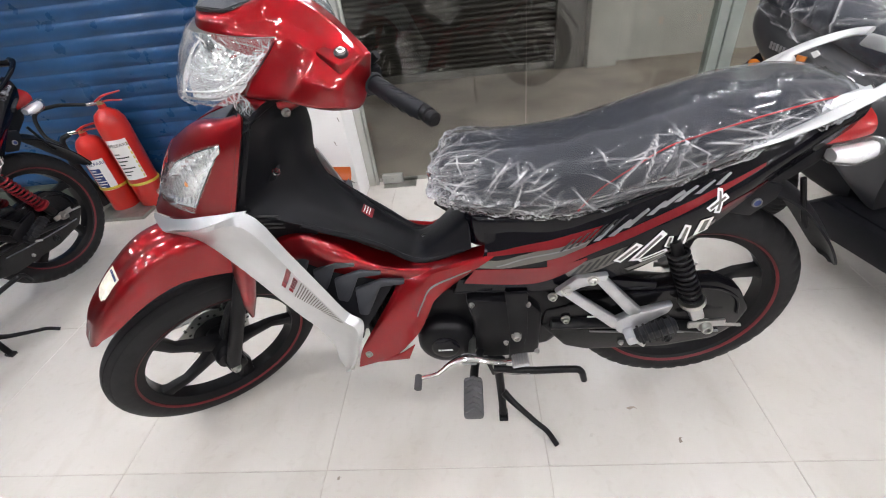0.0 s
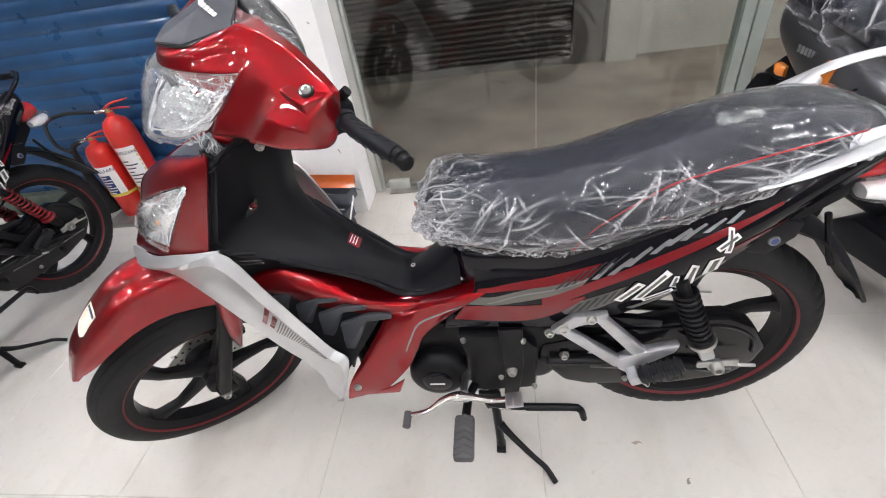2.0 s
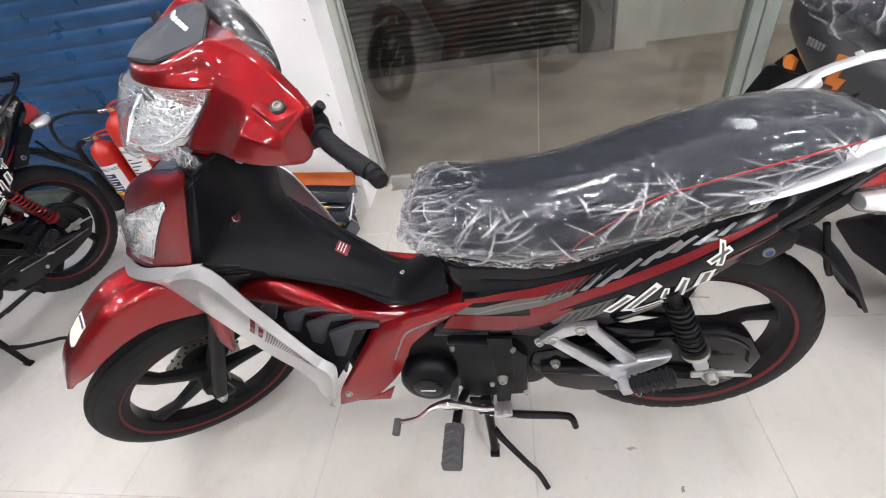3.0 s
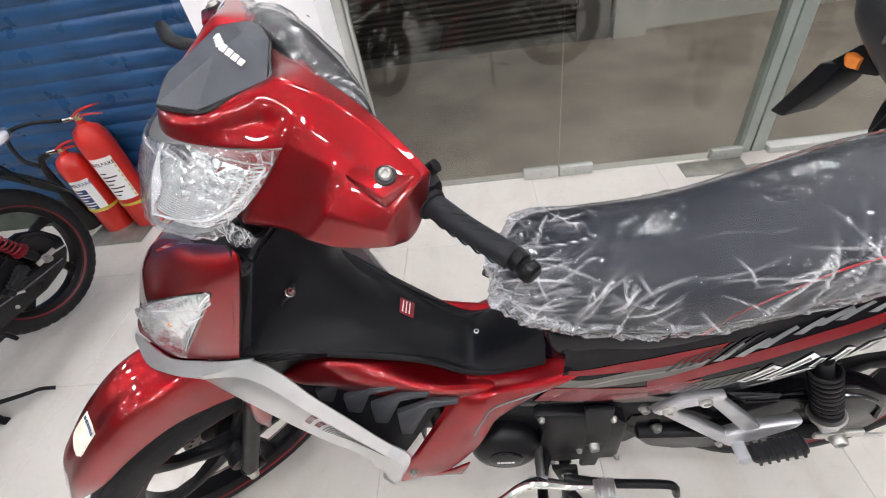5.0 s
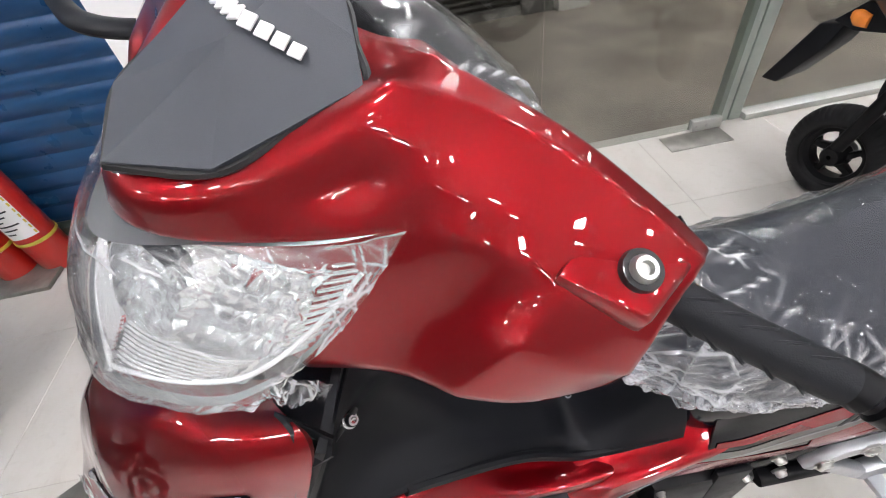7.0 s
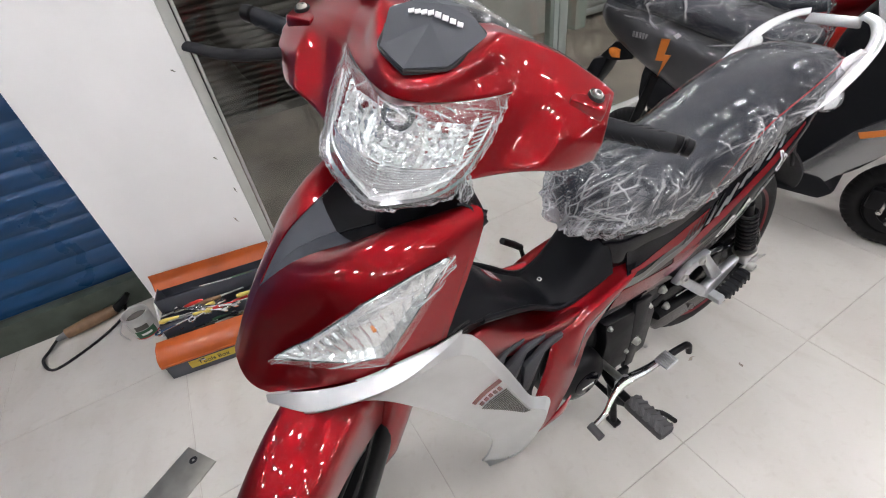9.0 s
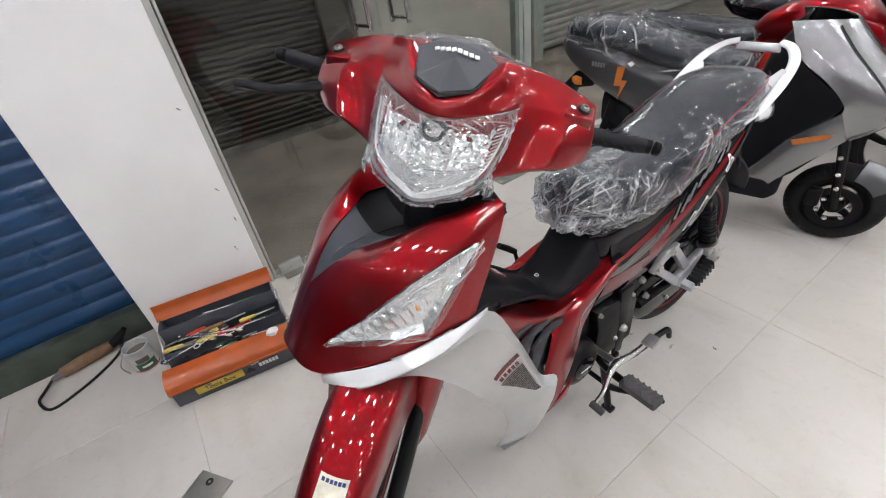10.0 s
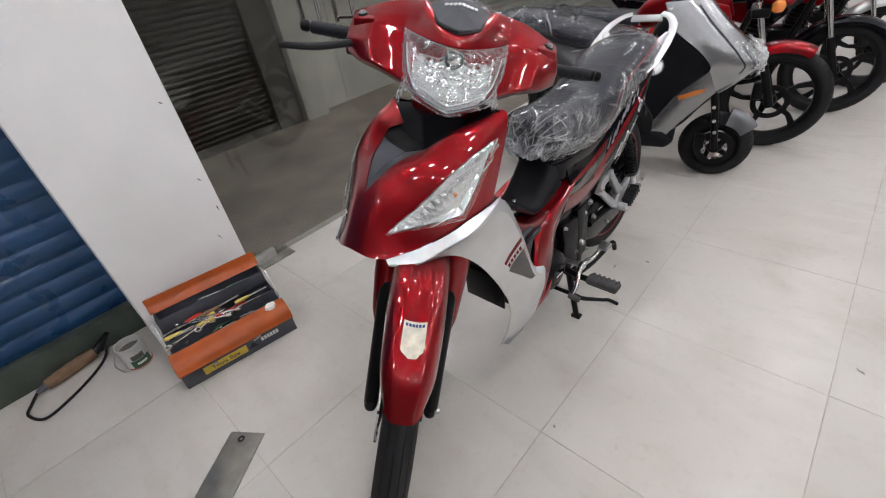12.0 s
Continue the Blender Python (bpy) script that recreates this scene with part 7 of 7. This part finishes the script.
small_wheel(scooter, 0.53, 0.175, 0.044)
small_wheel(scooter, -0.53, 0.175, 0.048)
APR = Patch(mirrored_net([
    [(.385, 0, .885), (.375, .050, .886), (.300, .110, .896), (.205, .150, .900)],
    [(.465, 0, .800), (.450, .065, .800), (.375, .130, .800), (.262, .165, .785)],
    [(.545, 0, .725), (.530, .070, .722), (.455, .140, .718), (.360, .168, .705)],
    [(.605, 0, .655), (.590, .070, .652), (.520, .135, .645), (.420, .168, .645)],
    [(.642, 0, .597), (.625, .070, .593), (.545, .125, .590), (.437, .165, .598)],
    [(.580, 0, .520), (.565, .065, .518), (.475, .120, .520), (.372, .165, .540)],
    [(.470, 0, .430), (.460, .060, .430), (.400, .120, .430), (.310, .165, .450)],
    [(.380, 0, .320), (.375, .060, .320), (.330, .120, .300), (.260, .165, .280)],
]))
shell("front_apron", APR.grid(48, 40), SCOOTER_GREY, scooter, 0.005, 0.0, False, "grey metallic front apron")
shell("apron_inner", Patch(mirrored_net([
    [(.240, 0, .905), (.235, .08, .905), (.205, .146, .893)],
    [(.165, 0, .780), (.180, .09, .780), (.262, .160, .778)],
    [(.150, 0, .700), (.170, .09, .700), (.352, .163, .700)],
    [(.140, 0, .600), (.170, .10, .600), (.430, .160, .610)],
    [(.120, 0, .450), (.150, .10, .450), (.300, .160, .470)],
    [(.100, 0, .310), (.120, .10, .310), (.190, .160, .300)],
])).grid(30, 24), PLASTIC, scooter, 0.008, 0, False, "black inner leg shield")
for s in (-1, 1):
    put("lower_fairing", slab([(.437, .598), (.372, .540), (.305, .482), (.245, .385), (.185, .305), (.060, .290), (.060, .235), (.262, .232), (.330, .330), (.420, .430), (.480, .500)], 0.012, 0.004, Matrix.Translation((0, s * .166, 0))), SCOOTER_GREY, scooter, "grey lower fairing")
    put("flash_decal", slab([(.318, .482), (.330, .462), (.425, .500), (.440, .520), (.400, .512)], 0.002, 0, Matrix.Translation((0, s * .1735, 0))), DECAL_ORANGE, scooter, "orange printed flash")
    put("apron_seam", tube(APR.grid(20, 2, (0.03, 0.62), 0.78 if s > 0 else 0.22, 0.79 if s > 0 else 0.23)[:, 0] + np.array((0.002, s * 0.002, 0.002)), 0.0022, 6, 50), DECAL_BLACK, scooter)
lampg = APR.grid(16, 30, (0.36, 0.60), 0.30, 0.70)
lamp = shell("headlamp", lampg, REFLECTOR, scooter, 0.002, -0.004, False, "clear headlamp")
shell("headlamp_lens", lampg, CLEAR, lamp, 0.002, 0.006, False)
film_over("lamp_wrap", APR.grid(80, 120, (0.34, 0.63), 0.28, 0.72), LAMP_WRAP, lamp, 0.010, "clear crumpled film", None, (70, 6, (0.03, 0.09), (0.008, 0.016), (0.003, 0.010), (0.5, 1, 1), 0.8))
put("floorboard", slab([(-.12, .330), (.28, .300), (.34, .250), (.30, .205), (-.10, .215), (-.20, .270)], 0.36, 0.02), PLASTIC, scooter)
put("foot_mat", slab([(-.10, .334), (.26, .306), (.26, .300), (-.10, .326)], 0.30, 0.003), PLASTIC, scooter)
put("rear_body", loop_solid(rings(((-.02, .120, .46, .18), (-.12, .155, .53, .18), (-.32, .165, .63, .14), (-.50, .150, .70, .11), (-.66, .105, .765, .07), (-.72, .060, .785, .035)))), DARK_GREY, scooter, "grey rear body")
put("body_lower", loop_solid(rings(((-.10, .11, .38, .10), (-.30, .13, .43, .11), (-.48, .10, .50, .10)))), PLASTIC, scooter)
for s in (-1, 1):
    put("flash_decal", slab([(-.395, .72), (-.360, .72), (-.372, .66), (-.345, .66), (-.385, .57), (-.373, .635), (-.405, .635)], 0.004, 0, Matrix.Translation((0, s * .166, 0))), DECAL_ORANGE, scooter, "orange printed flash")
    put("flash_mark", slab([(-.352, .735), (-.335, .745), (-.320, .735), (-.335, .722)], 0.004, 0, Matrix.Translation((0, s * .1665, 0))), DECAL_WHITE, scooter)
    put("name_bars", joined(*[block((0.010, 0.003, 0.022), 0.001, Matrix.Translation((-.52 + .014 * k, s * .152, .725 - .002 * k))) for k in range(6)]), DECAL_SILVER, scooter, "pale slanting bars")
    put("rear_indicator", loop_solid(rings(((-.60, .014, .62, .018), (-.63, .022, .625, .022), (-.65, .012, .63, .012)), 14) + np.array((0, s * .085, 0))), AMBER, scooter, "orange rear indicator")
    put("indicator_wing", slab([(-.54, .66), (-.63, .67), (-.70, .60), (-.63, .585), (-.54, .60)], 0.02, 0.006, Matrix.Translation((0, s * .075, 0))), PLASTIC, scooter)
    put("fork_leg", tube([(.53, s * .070, .175), (.50, s * .070, .36), (.47, s * .070, .50)], 0.017, 12), SATIN_BLACK, scooter)
    put("rear_shock", tube([(-.50, s * .10, .25), (-.42, s * .10, .55)], 0.022, 12), SATIN_BLACK, scooter)
put("number_holder", slab([(-.66, .60), (-.74, .58), (-.86, .36), (-.80, .36), (-.70, .50)], 0.15, 0.008), PLASTIC, scooter, "black rear mudguard")
seat2 = loop_solid(rings(((.10, .075, .690, .04), (.04, .120, .702, .055), (-.16, .140, .750, .060), (-.38, .140, .815, .060), (-.55, .115, .845, .050), (-.68, .070, .850, .030))))
sseat = put("seat", seat2, SEAT_VINYL, scooter, "black wrapped seat")
loose = cr(rings(((.115, .082, .690, .047), (.045, .128, .702, .063), (-.16, .152, .738, .082), (-.38, .156, .795, .090), (-.56, .132, .825, .080), (-.695, .080, .842, .046)), 120), np.linspace(0, 1, 210))
film_over("seat_wrap", loose, WRAP, sseat, 0.0, "clear crumpled film", None, (150, 12, (0.05, 0.16), (0.012, 0.024), (0.002, 0.008), (0.8, 0.7, 0.5), 0.6), True)
fd = Patch(mirrored_net([
    [(.53 + .205 * math.cos(a), 0, .175 + .205 * math.sin(a)) if k == 0 else (.53 + (.205 - .02 * k * k) * math.cos(a), .024 * k, .175 + (.205 - .02 * k * k) * math.sin(a)) for k in range(3)]
    for a in np.linspace(radians(32), radians(76), 7)]))
shell("front_fender", fd.grid(24, 18), GREY_METAL, scooter, 0.004, 0, False, "grey front mudguard")
for k in range(6):
    a = k * 1.047 + 0.3
    bolt("disc_bolt", (.53 + .052 * math.cos(a), -.072, .175 + .052 * math.sin(a)), (0, -1, 0), 0.007, CHROME, scooter, 0.005)
put("brake_disc", lathe([(0.060, -0.066), (0.092, -0.066), (0.092, -0.062), (0.060, -0.062), (0.060, -0.066)], 40), SATIN_BLACK, scooter, "", Matrix.Translation((.53, 0, .175)))
put("brake_caliper", block((0.05, 0.04, 0.08), 0.01, Matrix.Translation((.455, -.072, .215))), SATIN_BLACK, scooter)
for z in (.27, .33, .40):
    bolt("fork_bolt", (.515 - (z - .27) * .2, -.088, z), (0, -1, 0), 0.007, CHROME, scooter, 0.004)
put("handlebar", tube([(.25, -.34, 1.05), (.30, -.18, 1.06), (.31, 0, 1.05), (.30, .18, 1.06), (.25, .34, 1.05)], 0.013, 10), SATIN_BLACK, scooter)
put("bar_cover", loop_solid(rings(((.22, .10, 1.02, .05), (.30, .16, 1.04, .06), (.38, .12, 1.03, .05), (.41, .05, 1.02, .02)))), GREY_METAL, scooter)
for s in (-1, 1):
    put("grip", tube([(.275, s * .24, 1.056), (.248, s * .35, 1.05)], 0.018, 12), GRIP_RUBBER, scooter)


# ---------------------------------------------------------------- row of motorcycles, fronts to the aisle
def street_bike(x, y, paint, fender_mat, label, guard=(62, 138)):
    """Contact of the front wheel at (x, y); the bike points to the aisle."""
    M = Matrix.Translation((x, y, 0)) @ Matrix.Rotation(math.atan2(-0.975, 0.22), 4, "Z") @ Matrix.Scale(0.93, 4) @ Matrix.Translation((-.62, 0, 0))
    e = thing("motorcycle", label, "motorcycle", "row of motorcycles", M)
    wheel(e, (.62, 0, .30), .30, .044, Matrix(), 5, False, SATIN_BLACK, turn=0.3)
    wheel(e, (-.64, 0, .30), .30, .050, Matrix(), 5, False, SATIN_BLACK, turn=0.1)
    for s in (-1, 1):
        put("fork_slider", tube([(.62, s * .085, .28), (.54, s * .085, .52)], [0.024, 0.022], 14), SATIN_BLACK, e)
        put("fork_tube", tube([(.545, s * .085, .51), (.44, s * .085, .85)], 0.0165, 14), CHROME, e, "chrome fork tube")
        put("indicator", loop_solid(rings(((.50, .018, .84, .018), (.52, .030, .84, .030), (.55, .026, .84, .026), (.56, .01, .84, .01)), 14) + np.array((0, s * .17, 0))), AMBER, e, "orange indicator")
        put("indicator_stem", tube([(.50, s * .07, .83), (.52, s * .15, .84)], 0.008, 8), PLASTIC, e)
        put("tank_shroud", slab([(.30, .86), (.34, .76), (.20, .62), (.06, .66), (.02, .80), (.15, .90)], 0.03, 0.012, Matrix.Translation((0, s * .16, 0))), paint, e)
        put("footrest", tube([(-.12, s * .10, .32), (-.12, s * .26, .32)], 0.013, 10), RUBBER, e)
        put("rear_shock", tube([(-.62, s * .13, .34), (-.50, s * .13, .68)], 0.026, 12), EXT_RED, e)
    fr = []
    for a in np.linspace(radians(guard[0]), radians(guard[1]), 9):
        fr.append([(.62 + (.335 - d) * math.cos(a), w, .30 + (.335 - d) * math.sin(a)) for w, d in ((0, 0), (-.034, .004), (-.058, .022), (-.064, .055))])
    shell("front_fender", Patch(mirrored_net(fr)).grid(34, 20), fender_mat, e, 0.004, 0, False)
    put("brake_disc", lathe([(0.07, -0.062), (0.100, -0.062), (0.100, -0.058), (0.07, -0.058), (0.07, -0.062)], 40), SATIN_BLACK, e, "", Matrix.Translation((.62, 0, .30)))
    put("caliper", block((0.06, 0.05, 0.10), 0.012, Matrix.Translation((.545, -.075, .37))), SATIN_BLACK, e)
    put("yoke", block((0.09, 0.24, 0.05), 0.012, Matrix.Translation((.46, 0, .80))), SATIN_BLACK, e)
    put("headlamp", loop_solid(rings(((.46, .09, .90, .07), (.54, .11, .90, .09), (.60, .10, .90, .08), (.62, .05, .90, .04)))), paint, e, "headlamp in a painted shell")
    put("headlamp_lens", loop_solid(rings(((.600, .092, .900, .072), (.622, .070, .90, .052), (.630, .02, .90, .016)))), REFLECTOR, e)
    put("tank", loop_solid(rings(((.30, .08, .80, .08), (.20, .15, .85, .11), (.02, .15, .86, .11), (-.14, .10, .82, .08), (-.20, .06, .79, .05)))), paint, e, "painted fuel tank")
    se = put("seat", loop_solid(rings(((-.14, .08, .79, .04), (-.30, .13, .80, .045), (-.55, .12, .83, .045), (-.75, .09, .86, .035), (-.80, .05, .865, .02)))), SEAT_VINYL, e, "black wrapped seat")
    loose = cr(rings(((-.125, .088, .79, .048), (-.30, .138, .80, .053), (-.55, .128, .83, .053), (-.76, .098, .86, .043), (-.815, .055, .865, .026)), 80), np.linspace(0, 1, 150))
    film_over("seat_wrap", loose, WRAP, se, 0.0, "", None, (70, 14, (0.05, 0.16), (0.012, 0.024), (0.002, 0.008), (0.8, 0.7, 0.5), 0.6), True)
    put("engine", joined(block((0.30, 0.20, 0.22), 0.04, Matrix.Translation((.05, 0, .36))), block((0.13, 0.14, 0.24), 0.015, Matrix.Translation((.12, 0, .56)) @ Matrix.Rotation(radians(14), 4, "Y"))), SATIN_BLACK, e)
    for k in range(7):
        put("cooling_fin", block((0.16, 0.18, 0.006), 0.002, Matrix.Translation((.105 + .006 * k, 0, .48 + .026 * k)) @ Matrix.Rotation(radians(14), 4, "Y")), SATIN_BLACK, e)
    put("frame_tube", tube([(.42, 0, .80), (.33, 0, .50), (.22, 0, .24), (-.25, 0, .22), (-.36, 0, .36)], 0.02, 10), SATIN_BLACK, e)
    put("exhaust", tube([(.17, .06, .48), (.28, .08, .38), (.22, .10, .22), (-.2, .12, .22), (-.70, .15, .30)], [0.018, 0.018, 0.02, 0.03, 0.042], 14), CHROME, e, "chrome exhaust")
    put("tail_cover", slab([(-.40, .78), (-.82, .88), (-.88, .86), (-.80, .78), (-.45, .66)], 0.18, 0.03), paint, e)
    put("side_panel", slab([(-.14, .78), (-.42, .78), (-.36, .56), (-.20, .50)], 0.24, 0.03), paint, e)
    put("handlebar", tube([(.30, -.36, 1.03), (.38, -.20, 1.04), (.42, 0, .98), (.38, .20, 1.04), (.30, .36, 1.03)], 0.012, 10), CHROME, e)
    for s in (-1, 1):
        put("grip", tube([(.345, s * .27, 1.037), (.30, s * .37, 1.03)], 0.018, 12), GRIP_RUBBER, e)
    put("swing_arm", tube([(-.20, -.09, .34), (-.64, -.10, .30)], 0.022, 10), SATIN_BLACK, e)
    put("swing_arm", tube([(-.20, .09, .34), (-.64, .10, .30)], 0.022, 10), SATIN_BLACK, e)
    return e


street_bike(2.135, -.305, RED, RED, "red motorcycle with red front mudguard in the row")
street_bike(2.80, -.500, GLOSS_BLACK, GLOSS_BLACK, "black motorcycle with large black front mudguard in the row", (2, 140))
street_bike(3.40, -.640, RED, SILVER, "red motorcycle with pale front mudguard in the row")
street_bike(3.98, -.77, RED, RED, "red motorcycle at the end of the row")

# ---------------------------------------------------------------- scuffs and crumbs on the floor
for k, (x, y, l, a) in enumerate(((1.074, -.454, .07, .3), (.492, -.953, .03, 1.0), (-.184, -.481, .022, .2), (-.231, -.306, .012, .9), (.94, -.69, .05, .5), (.60, -.12, .03, .1), (.47, -.20, .016, .7), (.70, -.22, .02, 1.2), (-.98, -.02, .02, .4), (-1.02, .22, .015, .9))):
    e = put("floor_scuff", slab([(-l / 2, -.003), (-l / 5, .004), (l / 4, -.001), (l / 2, .004), (l / 3, -.004), (0, -.006)], 0.0006, 0, Matrix.Translation((x, y, 0.0008)) @ Matrix.Rotation(a, 4, "Z") @ Matrix.Rotation(radians(90), 4, "X")), CONCRETE if k % 2 else PLASTER)
    tagged(e, "small dark scuff mark on the cream tiles", "scuff", "floor scuffs")

for k, (x, z, l, a) in enumerate(((-.47, .62, .020, .9), (-.50, .36, .030, 1.2), (-.46, .14, .040, .4), (-.60, .10, .05, .1), (-.47, .93, .016, .7), (-.72, .22, .022, .5), (-.455, .48, .025, 1.4), (-.82, .09, .06, .2))):
    e = put("wall_scuff", slab([(-l / 2, -.0015), (-l / 5, .002), (l / 4, -.0005), (l / 2, .0015), (l / 3, -.002), (0, -.003)], 0.0006, 0, Matrix.Translation((x, 1.1746, z)) @ Matrix.Rotation(a, 4, "Y")), CONCRETE if k % 2 else CONCRETE_DARK)
    tagged(e, "small grey scuff mark on the white pillar", "scuff", "pillar scuffs")


# ---------------------------------------------------------------- floor tiles, one by one near the motorcycle
def tile_mesh(w, d):
    me = bpy.data.meshes.new("tile")
    V, F = block((w, d, 0.010), 0.0012, None, 1)
    me.from_pydata([tuple(v) for v in V], [], F)
    me.materials.append(TILE)
    return me


tile_one = tile_mesh(PITCH - 0.0013, PITCH - 0.0013)
far_v, far_f = [], []
for i in range(-13, 15):
    for j in range(-13, 4):
        cx, cy = X0 + (i + 0.5) * PITCH, Y0 + (j + 0.5) * PITCH
        if cx > 8.9 or cx < -6.9 or cy > Y_EDGE:
            continue
        top = min(cy + PITCH / 2, Y_EDGE)
        if top < cy + PITCH / 2:
            d = top - (cy - PITCH / 2)
            if d < 0.05:
                continue
            V, F = block((PITCH - 0.0017, d - 0.0017, 0.010), 0.0012, Matrix.Translation((cx, cy - PITCH / 2 + d / 2, -0.005)), 1)
            k = len(far_v)
            far_v += [tuple(v) for v in V]
            far_f += [tuple(q + k for q in f) for f in F]
        elif -6 <= i <= 8 and j >= -6:
            t = new("tile", tile_one)
            t.location = (cx, cy, -0.005 + 0.0003 * math.sin(i * 3.1 + j * 1.7))
            t.parent = floor
        else:
            V, F = block((PITCH - 0.0017, PITCH - 0.0017, 0.010), 0.0, Matrix.Translation((cx, cy, -0.005)))
            k = len(far_v)
            far_v += [tuple(v) for v in V]
            far_f += [tuple(q + k for q in f) for f in F]
tagged(obj("far_tiles", far_v, far_f, TILE, floor, "", 0), kind="stuff")
